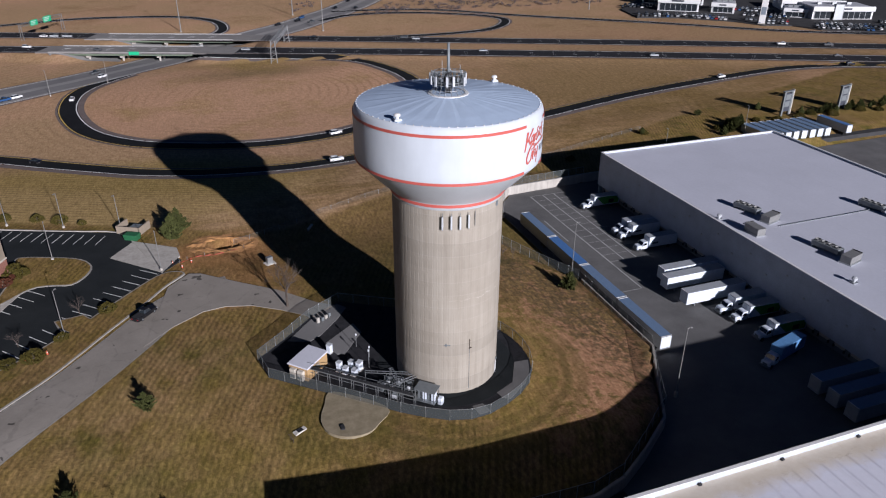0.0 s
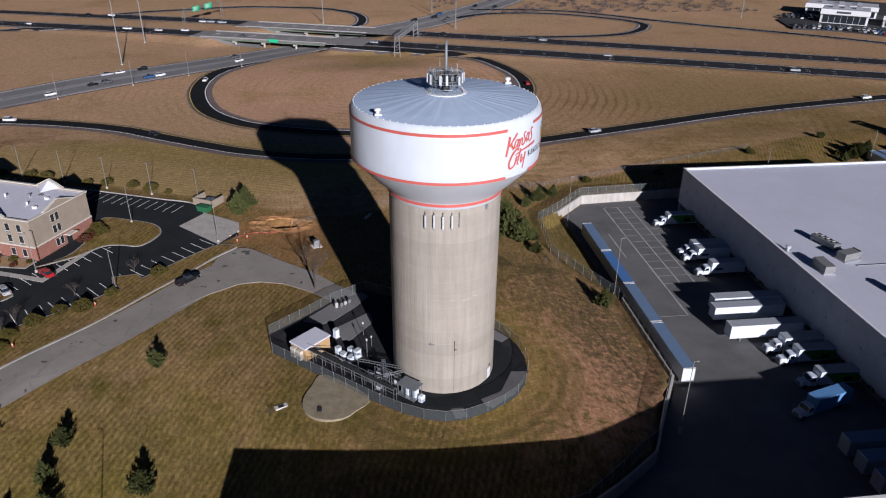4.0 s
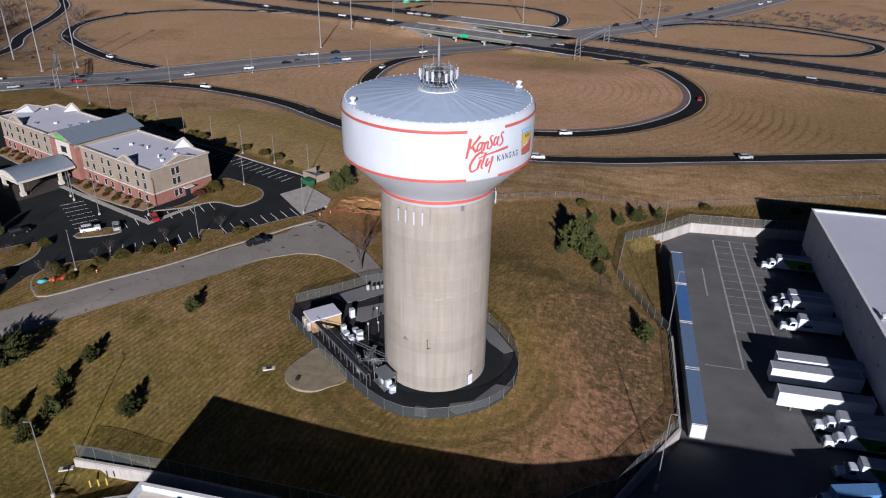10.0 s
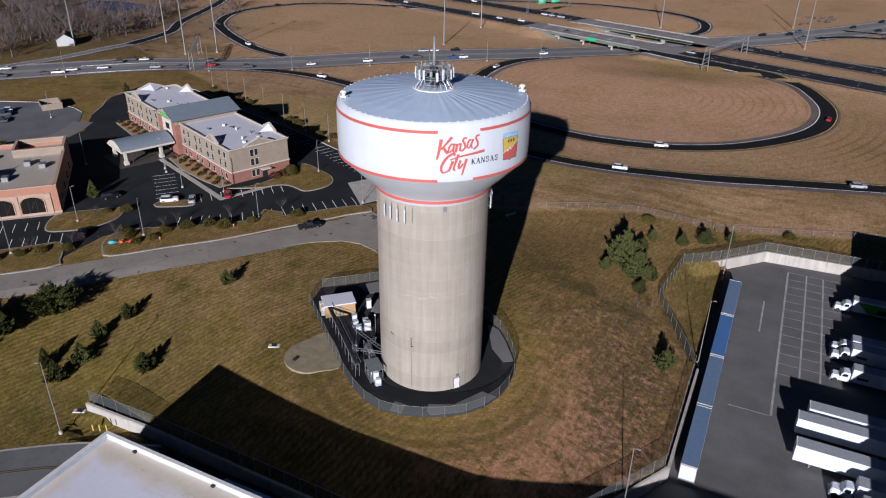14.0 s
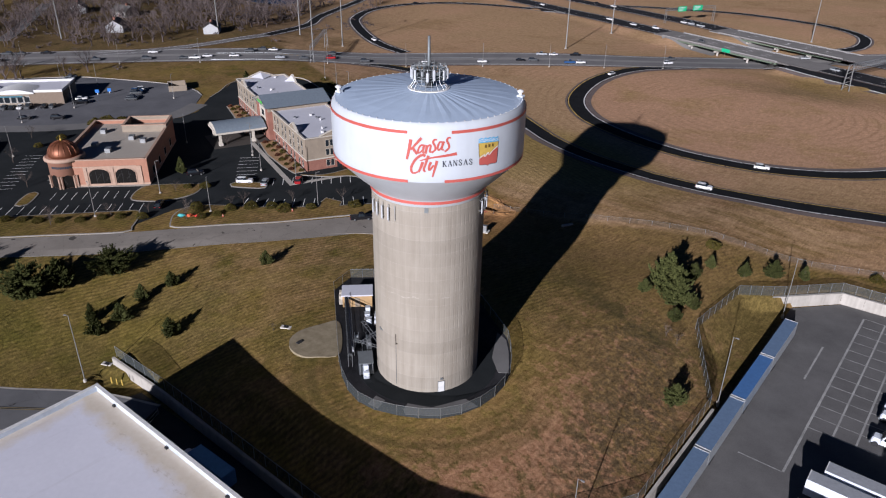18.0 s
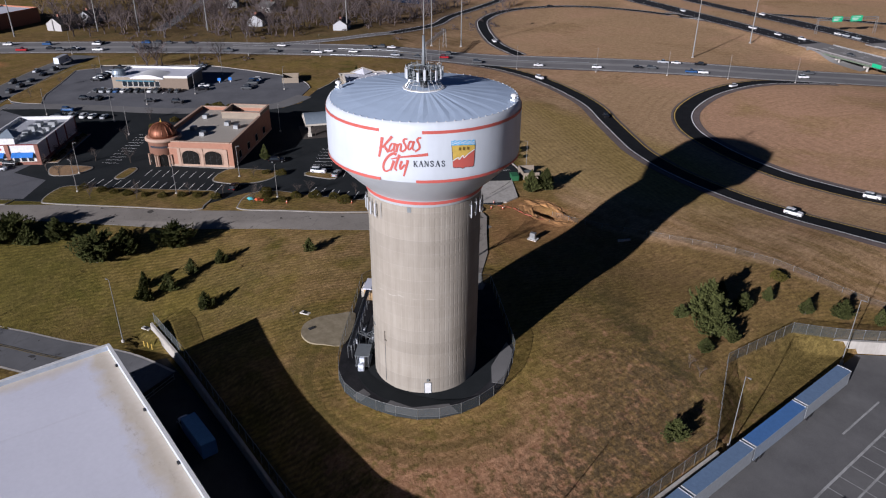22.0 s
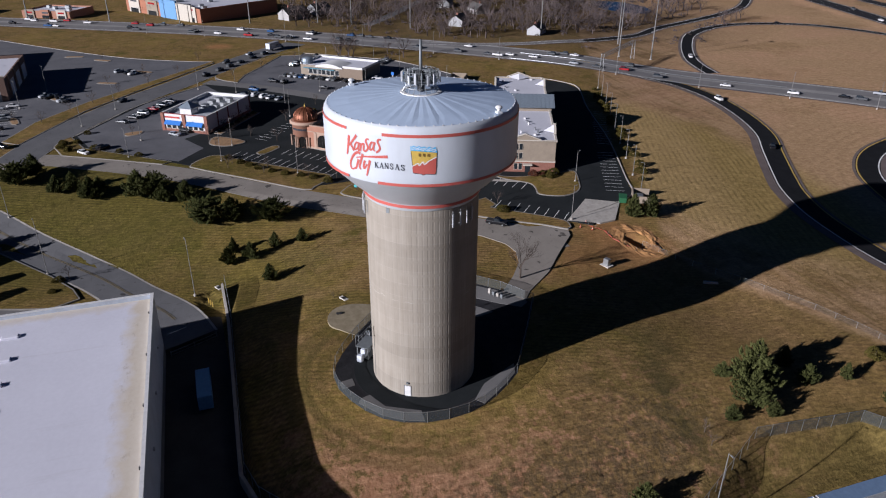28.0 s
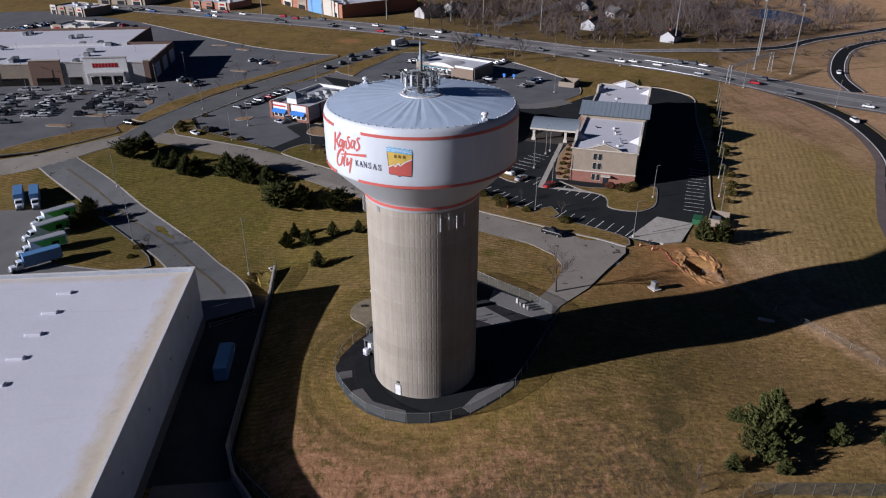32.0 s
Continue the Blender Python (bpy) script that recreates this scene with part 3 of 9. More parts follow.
# ---- ground ----
YARD = [(82, 98), (82, 177.5), (90.3, 186.6), (118, 188.6), (300, 193), (300, 57), (52, 57), (54, 69), (63, 74), (71, 80), (76, 89)]
ALLEY = [(54, 69), (-6, 68.5), (-14, 64), (0, 56), (20, 40), (53, 40)]
ART = [(-420, -95), (-374, -10), (-316, 88), (-258, 168), (-207, 226), (-165, 268), (-112, 322), (-66, 361), (-44, 381), (-19.5, 410), (-2, 430.5), (15.8, 449.5), (46.7, 472), (76, 496), (102, 526), (118, 547), (160, 615), (215, 720)]


def inside(poly, x, y):
    c = False
    for (ax, ay), (bx, by) in zip(poly, poly[1:] + poly[:1]):
        if (ay > y) != (by > y) and x < (bx - ax) * (y - ay) / (by - ay) + ax:
            c = not c
    return c


def off_line(pts, x, y):
    best = 1e9
    for a, b in zip(pts, pts[1:]):
        dx, dy = b[0] - a[0], b[1] - a[1]
        t = min(1, max(0, ((x - a[0]) * dx + (y - a[1]) * dy) / (dx * dx + dy * dy)))
        best = min(best, math.hypot(a[0] + t * dx - x, a[1] + t * dy - y))
    return best


def highway_y(x):
    return 428 - 0.374 * x - 0.0001 * x * x


def lie(x, y):
    """Height of the natural ground."""
    z = 1.5 - 3.3 * sm(180, 252, y - 0.35 * max(0, -x - 20))
    z -= 3.6 * math.exp(-((x + 8) / 80) ** 2 - ((y - 436) / 50) ** 2)
    z -= 4.3 * sm(54, 82, x) * (1 - sm(186, 236, y))
    z -= 2.2 * math.exp(-((x - 27) / 24) ** 2 - ((y - 168) / 17) ** 2)      # swale that drains to the headwall
    s = 0.81 * (x + 45) - 0.58 * (y - 98)
    a = 0.58 * (x + 45) + 0.81 * (y - 98)
    fall = 6.4 * min(1.0, max(0.0, (s - 3) / 38)) * (1 - sm(-12, 34, a)) if a > -170 and s > 0 else 0
    fall *= sm(-100, -54, x)
    z -= max(fall, 4.4 * sm(80, 69.5, y) * sm(-16, 4, x) * (1 - sm(54, 82, x)))
    z += 0.1 * math.exp(-((x - 38) ** 2 + (y - 102) ** 2) / 900)
    if 350 < y < 640 or x > 100:
        d = y - highway_y(x) - 19
        if abs(d) < 70:
            bank = -0.9 - max(0, abs(d) - 29) * 0.3
            east = y - 381 < x + 44               # the fill ends close to the road on its east side
            z += max(0, bank - z) * sm(15 if east else 36, 24 if east else 52, off_line(ART[7:15], x, y))
    z += 0.9 * noise.noise((x * 0.012, y * 0.012, 3.1)) * sm(230, 300, y) * (1 - 0.5 * sm(150, 300, abs(x))) * sm(26, 60, abs(y - highway_y(x) - 19))
    z += 25 * sm(700, 2400, math.hypot(x, y - 200)) * (0.6 + noise.noise((x * 0.0012, y * 0.0012, 7.7)))
    return z


def ground_z(x, y):
    if -15 < x < 301 and 39 < y < 193:
        e = 1.35 if y > 164 else 0.85
        if any(inside(YARD, x + a * e, y + b * e) for a, b in ((1, 0), (-1, 0), (0, 1), (0, -1), (0.7, -0.7), (-0.7, -0.7))):
            return -5.5
        if inside(ALLEY, x, y - 0.9):
            return -5.5
        if x > 8 and y < 57:
            return -5.5
        if x < 83 and y > 128 and inside([(70.8, 148.5), (82.5, 127), (82.5, 178), (72.8, 168.6)], x, y):
            t = sm(71.0, 77.0, x - max(0, 146 - y) * 0.5)
            return lie(x, y) * (1 - t) - 5.25 * t
    if (x - 4) ** 2 + (y - 167) ** 2 < 9:
        return lie(x, y) - 1.6
    return lie(x, y)


def axis(fine0, fine1, mid0, mid1, far0, far1):
    a, x = [], fine0
    while x < fine1:
        a.append(x); x += 1.2
    while x < mid1:
        a.append(x); x += 6
    s = 8
    while x < far1:
        a.append(x); s *= 1.18; x += s
    a.append(far1)
    x = fine0 - 6
    b = []
    while x > mid0:
        b.append(x); x -= 6
    s = 8
    while x > far0:
        b.append(x); s *= 1.18; x -= s
    return [far0] + b[::-1] + a


xs, ys = axis(-14, 98, -330, 420, -2600, 2600), axis(52, 192, -110, 560, -2200, 3200)
g = MB()
g.v = [(x, y, ground_z(x, y)) for y in ys for x in xs]
nx = len(xs)
g.f = [(j * nx + i, j * nx + i + 1, (j + 1) * nx + i + 1, (j + 1) * nx + i) for j in range(len(ys) - 1) for i in range(nx - 1)]
setting("ground", g, GRASS, "dormant brown winter grass with mown stripes and bare soil", "grass", True)


def ribbon(mb, line, left, right, lift, level=None, n=2):
    """A strip along the line, from left to right of it, that lies on the ground."""
    vs, k = [], n + 1
    for i, p in enumerate(line):
        d = (line[min(i + 1, len(line) - 1)] - line[max(i - 1, 0)]).normalized()
        s = Vector((d.y, -d.x, 0))
        for j in range(k):
            q = p + s * (left + (right - left) * j / n)
            vs.append((q.x, q.y, (level(q.x, q.y) if level else lie(q.x, q.y)) + lift))
    fs = [(i * k + j, i * k + j + 1, (i + 1) * k + j + 1, (i + 1) * k + j) for i in range(len(line) - 1) for j in range(n)]
    mb.put(vs, fs)


def dashes(mb, line, offset, width, lift, dash=3.0, gap=9.0, level=None):
    run, on, seg = 0.0, True, []
    for a, b in zip(line, line[1:]):
        ph = run % (dash + gap)
        if ph < dash:
            seg.append(a)
        elif seg:
            if len(seg) > 1:
                ribbon(mb, seg, offset - width / 2, offset + width / 2, lift, level, 1)
            seg = []
        run += (b - a).length


def road(name, pts, width, material, label, edge=True, mid=None, shoulder=1.2, lift=0.16, level=None, yellow_left=False, shoulder_mat=None):
    line = spline(pts, 3.0)
    w = width / 2
    m = MB(); ribbon(m, line, -w, w, lift, level, 4)
    r = setting(name, m, material, label, "road")
    if shoulder:
        wide = shoulder if isinstance(shoulder, tuple) else (shoulder, shoulder)
        m = MB(); ribbon(m, line, -w - wide[0], -w, lift - 0.03, level); ribbon(m, line, w, w + wide[1], lift - 0.03, level)
        part("shoulder", m, shoulder_mat or SHOULDER, r, "worn reddish paved shoulder")
    if edge:
        for s, mat in ((-1, LINE_YELLOW if yellow_left else LINE), (1, LINE)):
            m = MB(); ribbon(m, line, s * (w - 0.45) - 0.19, s * (w - 0.45) + 0.19, lift + 0.02, level, 1)
            part("edge_line", m, mat, r)
    if mid:
        m = MB()
        fine = spline(pts, 1.0)
        for o in mid:
            dashes(m, fine, o, 0.22, lift + 0.02, level=level)
        tagged(part("lane_dashes", m, LINE, r), kind="stuff")
    return r


RAMP_A = [(-182, 248), (-150, 268), (-136, 275.5), (-121.5, 278), (-106, 277.5), (-84.5, 272.5), (-63, 264), (-45.2, 252.3), (-26, 239.8), (-13, 232), (4, 225.2), (25, 221.4), (38, 221.6), (49, 223), (67, 228), (92, 236.8), (118, 245.8), (137, 252), (183, 267), (227, 276.5), (283, 286), (318, 283), (352, 271), (400, 248), (470, 217)]
LOOP = [(-24, 386), (-33, 373), (-41.5, 358), (-45.6, 341), (-45.8, 321), (-41.8, 302), (-35.6, 286.5), (-26.4, 274), (-14.5, 264.2), (5, 255.5), (22, 251.6), (36, 251.8), (52, 255), (68, 263), (80.5, 274), (92.5, 290), (99.6, 305), (102.8, 321.5), (102.3, 339), (97, 358), (90.8, 373), (80, 384), (66, 391.5), (51.3, 397.5), (30, 406), (5, 417)]
LOOP_W = [(-150, 306), (-180, 316), (-219, 341), (-246, 366), (-262, 400), (-258, 434), (-236, 462), (-190, 478), (-140, 474), (-80, 456)]
RAMP_W = [(-247, 190), (-235, 216), (-229, 245), (-230, 280), (-247, 325), (-268, 356), (-300, 425), (-330, 470), (-390, 520), (-470, 555)]
LOOP_N = [(-150, 531), (-105, 552), (-57, 566), (-5, 556), (24, 530), (30, 500), (20, 480), (0, 470)]
LOOP_E = [(95, 505), (120, 520), (160, 520), (200, 500), (217, 478), (210, 456), (188, 437), (150, 432), (100, 440)]
RAMP_E = [(110, 540), (180, 530), (250, 470), (310, 425), (360, 380), (410, 350), (470, 322), (560, 285)]
road("ramp", RAMP_A, 7.4, ASPHALT_NEW, "black fresh asphalt slip road with white edge lines", yellow_left=True, shoulder=(0.9, 2.7))
road("ramp", LOOP[::-1], 7.4, ASPHALT_NEW, "black asphalt loop ramp round a mown field", yellow_left=True, shoulder=(0.9, 2.5))
road("ramp", RAMP_W[:4], 6.6, LANES, "pale worn end of a ramp", lift=0.2)
for pts in (LOOP_W, RAMP_W[3:], LOOP_N, LOOP_E, RAMP_E):
    road("ramp", pts, 7.0, ASPHALT_NEW, "black asphalt ramp of the interchange", lift=0.22)


road("arterial_road", ART, 27, CONCRETE_ROAD, "wide pale concrete road with several lanes", edge=True, mid=(-9.5, -6, 6, 9.5), shoulder=1.5, lift=0.18)
line = spline(ART, 3.0)
m = MB(); ribbon(m, line, -10.8, -2.4, 0.21, None, 3); ribbon(m, line, 2.4, 10.8, 0.21, None, 3)
setting("carriageway", m, LANES, "grey worn asphalt lanes", "road")


HW = [(x, highway_y(x)) for x in (-420, -300, -200, -120, -60, 0, 60, 120, 200, 300, 420, 600, 900)]
for name, o in (("highway_south", 0), ("highway_north", 38)):
    pts = [(x, y + o + (6 if o and x < -50 else 0)) for x, y in HW]
    road(name, pts, 15.5, ASPHALT_HW, "dark asphalt motorway carriageway with lane dashes", mid=(-2.0, 1.8), shoulder=1.6, lift=0.25, level=lambda x, y: max(lie(x, y), -0.75 if abs(x) < 140 else -3))


# ---- bridges ----
GIRDER = plain("faded_green_girder", (0.13, 0.17, 0.12), 0.6)
def bridge(y_off, x0, x1, approach):
    a, b = Vector((x0, highway_y(x0) + y_off, 0)), Vector((x1, highway_y(x1) + y_off, 0))
    d = (b - a).normalized()
    root = thing("overpass", "pale concrete highway bridge on round-topped piers", "bridge", Matrix.Translation((a.x, a.y, 0)) @ Matrix.Rotation(math.atan2(d.y, d.x), 4, "Z"))
    L = (b - a).length
    part("deck", MB().box(0, -9.2, -1.1, L, 9.2, -0.42), DECK, root, "pale worn concrete deck")
    part("approach_slab", MB().box(L, -8.9, -1.0, L + approach, 8.9, -0.425), DECK, root, "pale concrete approach slab")
    part("approach_slab", MB().box(-8, -8.9, -1.0, 0, 8.9, -0.425), DECK, root, "pale concrete approach slab")
    for y in (-7.9, 7.9):
        part("edge_line", MB().box(0, y - 0.1, -0.42, L, y + 0.1, -0.40), LINE, root)
    for k in range(int(L / 12)):
        for y in (-2.0, 1.8):
            part("lane_dash", MB().box(k * 12 + 3, y - 0.11, -0.42, k * 12 + 6.5, y + 0.11, -0.40), LINE, root)
    for y in (-9.2, 8.8):
        part("parapet", MB().box(-1, y, -0.9, L + 1, y + 0.35, 0.05, bevel=0.05), CONCRETE_ROAD, root)
    for y in (-8, -4, 0, 4, 8):
        part("girder", MB().box(0, y - 0.3, -2.1, L, y + 0.3, -1.1), GIRDER, root, "green painted steel girder")
    for f in (0.26, 0.5, 0.76):
        p = part("pier_cap", MB().box(L * f - 0.7, -9, -3.1, L * f + 0.7, 9, -2.3), CONCRETE, root)
        for y in (-6.5, 0, 6.5):
            part("pier", MB().lathe([(0.6, -8.5), (0.6, -3.1)], 12, Matrix.Translation((L * f, y, 0))), CONCRETE, root)
    for x, s in ((0, 1), (L, -1)):
        m = MB()
        m.put([(x, -11, -0.8), (x, 11, -0.8), (x + s * 11, 11, -8.5), (x + s * 11, -11, -8.5)], [(0, 1, 2, 3) if s > 0 else (3, 2, 1, 0)])
        part("abutment_slope", m, CONCRETE_ROAD, root)
    return root


def slope_paving(y_off, x0, x1):
    """Pale concrete paving on the bank under one end of a bridge."""
    m, n = MB(), 14
    for j in range(n + 1):
        for i in range(n + 1):
            x = x0 + (x1 - x0) * i / n
            y = highway_y(x) + y_off - 11 + 20 * j / n
            m.v.append((x, y, lie(x, y) + 0.14))
    m.f = [(j * (n + 1) + i, j * (n + 1) + i + 1, (j + 1) * (n + 1) + i + 1, (j + 1) * (n + 1) + i) for j in range(n) for i in range(n)]
    setting("slope_paving", m, CONCRETE_ROAD, "pale concrete paving under the bridge end", "pavement")


slope_paving(0, -64, -30)
slope_paving(40, -42, -8)
b1 = bridge(0, -62, 10, 23)
part("sign_panel", MB().box(43, -9.5, -1.5, 48.5, -9.3, 0.3), SIGN_GREEN, b1, "green road sign on the bridge edge")
bridge(40, -40, 34, 25)


# ---- paved areas ----
def slab(name, poly, z, material, label, category="pavement", depth=0.4):
    return setting(name, MB().prism([tuple(p) for p in poly], z - depth, z), material, label, category)


def island(poly, z=1.58, label="raised grass island with a pale kerb", material=None, up=0.16, smooth=True, name="traffic_island"):
    line = [(p.x, p.y) for p in spline(poly, 1.5, True)] if smooth else list(poly)
    cx, cy = sum(p[0] for p in line) / len(line), sum(p[1] for p in line) / len(line)
    ob = setting(name, MB().prism(line, z - 0.3, z + up), KERB, "pale concrete kerb", "kerb")
    inner = []
    n = len(line)
    area = sum(line[i][0] * line[(i + 1) % n][1] - line[(i + 1) % n][0] * line[i][1] for i in range(n))
    for i in range(n):
        a, b = Vector(line[i - 1]), Vector(line[(i + 1) % n])
        d = (b - a).normalized()
        s = Vector((-d.y, d.x)) * (1 if area > 0 else -1)
        inner.append((line[i][0] + s.x * 0.38, line[i][1] + s.y * 0.38))
    p = part("planting", MB().prism(inner, z - 0.3, z + up + 0.03), material or GRASS, ob, label)
    return ob


LOT = [(-55, 96), (-56, 110), (-53, 117), (-39, 126.8), (-28.8, 136), (-20.5, 145.4), (-12.2, 154.5), (-6.6, 161.2), (-10, 168), (-16, 173.5), (-21, 182), (-33.5, 187), (-67, 200.5), (-105, 213), (-133, 224), (-143, 223), (-154, 215), (-153.5, 200), (-146, 189), (-141, 180), (-128, 166), (-126, 157), (-131, 146), (-146, 121), (-174, 92), (-190, 74), (-163, 47), (-139, 33), (-126, 26), (-112, 31), (-94, 52), (-88, 59), (-76, 72)]
slab("car_park", LOT, 1.58, LOT_DARK, "dark asphalt car park with white bay lines")
slab("restaurant_car_park", [(-197, 76), (-234, 106), (-241, 118), (-231, 136), (-212, 160), (-200, 168), (-172, 181), (-157, 183), (-146, 180), (-129, 163), (-131, 150), (-146, 125), (-174, 96), (-188, 78)], 1.62, LOT_MID, "grey worn asphalt car park")
m = MB(); ribbon(m, spline([(-192, 72), (-177, 92), (-148, 121), (-135, 142), (-130, 157), (-136, 172)], 2.0), -3.6, 3.6, 0, lambda x, y: 1.64, 1)
setting("lot_lane", m, ASPHALT_LOT, "grey asphalt lane between the car parks", "road")
main = [(-77, -70), (-81, -40), (-84, -22), (-89, -9), (-99, 2.5), (-104.5, 12), (-102.5, 22), (-96, 33), (-88, 45.5), (-76.4, 61.2), (-61.8, 76.7), (-50.4, 89.2), (-41.6, 100.1), (-33.7, 109.7), (-26.5, 117.3), (-21.2, 123.8), (-16, 130.6), (-10.5, 138), (-4, 143.5), (3, 145)]
road("drive", main, 9.4, DRIVE, "pale cracked old asphalt drive", edge=False, shoulder=0.35, lift=0.10, shoulder_mat=KERB)
slab("turning_place", [(-9.8, 148.4), (-5.2, 153.4), (-2.7, 152.6), (5.6, 145.2), (12.8, 139.2), (19.5, 131.4), (24, 128), (20, 122), (16.4, 127), (12.4, 130.5), (6.7, 134.5), (1.4, 136), (-3.1, 135.4), (-9, 131.5), (-14.5, 126)], 1.64, DRIVE, "pale cracked asphalt turning place")
slab("yard", YARD, -5.3, ASPHALT_YARD, "grey truck yard pavement with white bay lines", depth=1.0)
slab("alley", [(56, 56), (56, 69), (-2, 67.5), (-4, 62), (4, 56)], -5.28, ASPHALT, "dark paved lane behind the warehouse", "road", 0.5)
south = [(8, 61), (-5, 57), (-17, 48.5), (-27, 41.8), (-36.6, 34), (-50, 22.8), (-66, 9.7), (-79.6, -3.4), (-88, -11)]
road("service_road", south, 10.6, STREET, "grey service road with tar patches", edge=False, shoulder=0.5, lift=0.075, shoulder_mat=CONCRETE, level=lambda x, y: max(lie(x, y), -5.3))
line = spline(south, 2.0)
m = MB()
for o in (-0.2, 0.2):
    ribbon(m, line[6:-6], o - 0.07, o + 0.07, 0.17, lambda x, y: max(lie(x, y), -5.3), 1)
setting("centre_line", m, LINE_FADED, "worn double yellow centre line", "marking")
slab("awning_restaurant_lot", [(-188, 71), (-163, 48), (-139, 34), (-126, 27), (-112, 32), (-95, 52), (-89, 60), (-100, 68), (-112, 62), (-125, 78), (-140, 88)], 1.605, LOT_MID, "grey weathered asphalt car park")
SIDE = [(-103, 11), (-117, 15), (-136, 23), (-158, 35.5), (-175, 47), (-191, 59.5), (-209, 72.5), (-228.5, 86.5), (-249, 103), (-268, 122)]
road("house_lane", [(-312, 172), (-336, 190), (-372, 214), (-420, 246)], 6.5, LANES, "pale lane to the houses", edge=False, shoulder=0.4, lift=0.16, shoulder_mat=KERB)
road("side_street", SIDE, 12.5, STREET, "grey side street", edge=False, shoulder=0.4, lift=0.14, shoulder_mat=KERB)
slab("shop_car_park", [(-97, -60), (-95, -30), (-104.5, -22.7), (-116, -9.8), (-118.5, 0.3), (-127, 3), (-148.5, 11), (-172.7, 26.5), (-195.5, 45.4), (-233.8, 76.7), (-238.6, 63.8), (-257.6, 33.3), (-291.5, -1.7), (-345, -52), (-345, -130), (-97, -130)], 1.6, LOT_MID, "grey car park before the shops")
slab("warehouse_car_park", [(-62, -4), (-56, 6), (-40, 10), (-34, 18), (-14, 32), (4, 34), (8, -60), (-90, -70), (-84, -26)], -4.7, ASPHALT_LOT, "grey lot with parked trucks")


# ---- water tower ----
TX, TY, TB = 38.0, 101.8, 1.6
tower = thing("water_tower", "white water tower with coral bands on a fluted concrete column", "water tower", Matrix.Translation((TX, TY, 0)))
m = MB()
FL = 70
LIFT = 2.35                                   # height of one concrete pour; the flutes stop short of each joint
n = FL * 4
zs = [(TB - 0.4, 0)]
z = TB + 0.3
while z < 35.0:
    zs += [(z, 0), (z + 0.06, 1), (z + LIFT - 0.42, 1), (z + LIFT - 0.36, 0)]
    z += LIFT
zs.append((36.2, 0))
vs = []
for z, deep in zs:
    for i in range(FL):
        for f, r in ((0.0, 9.09), (0.60, 9.09), (0.68, 9.09 - 0.013 * deep), (0.92, 9.09 - 0.013 * deep)):
            a = 2 * math.pi * (i + f) / FL
            vs.append((r * math.cos(a), r * math.sin(a), z))
fs = [(j * n + i, j * n + (i + 1) % n, (j + 1) * n + (i + 1) % n, (j + 1) * n + i) for j in range(len(zs) - 1) for i in range(n)]
m.put(vs, fs)
column = part("column", m, COLUMN, tower, "fluted pale concrete column")
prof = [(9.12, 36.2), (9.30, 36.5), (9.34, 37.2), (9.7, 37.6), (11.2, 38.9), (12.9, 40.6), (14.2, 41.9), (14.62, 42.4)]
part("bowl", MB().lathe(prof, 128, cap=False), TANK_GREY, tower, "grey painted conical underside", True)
prof = [(14.62, 42.4), (14.74, 42.9), (14.77, 43.6), (14.77, 49.2), (14.72, 49.7), (14.55, 50.3), (14.30, 50.75), (14.15, 50.82)]
part("tank_wall", MB().lathe(prof, 128, cap=False), TANK, tower, "white painted tank wall", True)
m = MB()
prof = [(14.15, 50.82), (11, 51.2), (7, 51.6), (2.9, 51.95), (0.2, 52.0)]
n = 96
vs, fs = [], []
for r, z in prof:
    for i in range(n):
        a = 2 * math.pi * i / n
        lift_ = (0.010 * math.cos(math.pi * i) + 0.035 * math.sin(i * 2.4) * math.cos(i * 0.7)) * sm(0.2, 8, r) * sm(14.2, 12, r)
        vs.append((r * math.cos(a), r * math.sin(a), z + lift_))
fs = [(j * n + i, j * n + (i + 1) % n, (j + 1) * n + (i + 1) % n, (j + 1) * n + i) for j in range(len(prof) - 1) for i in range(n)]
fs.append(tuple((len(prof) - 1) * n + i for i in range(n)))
part("tank_roof", MB().put(vs, fs), TANK_ROOF, tower, "shallow cone roof with radial seams, its colour tinted by the sky's blue sheen")


def band(a0, a1, z0, z1, r, name="stripe"):
    k = max(2, int(abs(a1 - a0) / 2))
    vs = [(r * math.cos(radians(a0 + (a1 - a0) * i / k)), r * math.sin(radians(a0 + (a1 - a0) * i / k)), z) for z in (z0, z1) for i in range(k + 1)]
    fs = [(i, i + 1, k + 2 + i, k + 1 + i) for i in range(k)]
    return part(name, MB().put(vs, fs), RED_BAND, tower, "coral red painted stripe")


band(-38.0, 360 - 61.2, 49.40, 49.84, 14.795)
band(-41.3, 360 - 61.2, 42.38, 42.80, 14.785)
band(0, 360, 36.72, 37.2, 9.38, "neck_stripe")

# roof-edge lugs, vents and antenna platform
m = MB()
for i in range(72):
    m.box(-0.06, -0.07, 50.74, 0.06, 0.07, 50.93, Matrix.Rotation(2 * math.pi * i / 72, 4, "Z") @ Matrix.Translation((14.12, 0, 0)))
tagged(part("rim_lugs", m, WHITE, tower, "white lugs round the roof edge"), kind="stuff")
for x, y in ((-10.7, -8.4), (11.2, 8.0)):
    v = part("roof_vent", MB().lathe([(0.25, 51.0), (0.25, 51.6), (0.48, 51.64), (0.5, 51.85), (0.3, 52.0), (0.04, 52.05)], 16, Matrix.Translation((x, y, 0))), WHITE, tower, "white mushroom vent")
    part("vent_base", MB().box(x - 0.45, y - 0.4, 50.95, x + 0.6, y + 0.4, 51.25, bevel=0.08), TANK, v)
platform = thing("antenna_platform", "white strutted ring platform with mobile antennas and a mast", "antenna", Matrix.Translation((TX, TY, 51.9)))
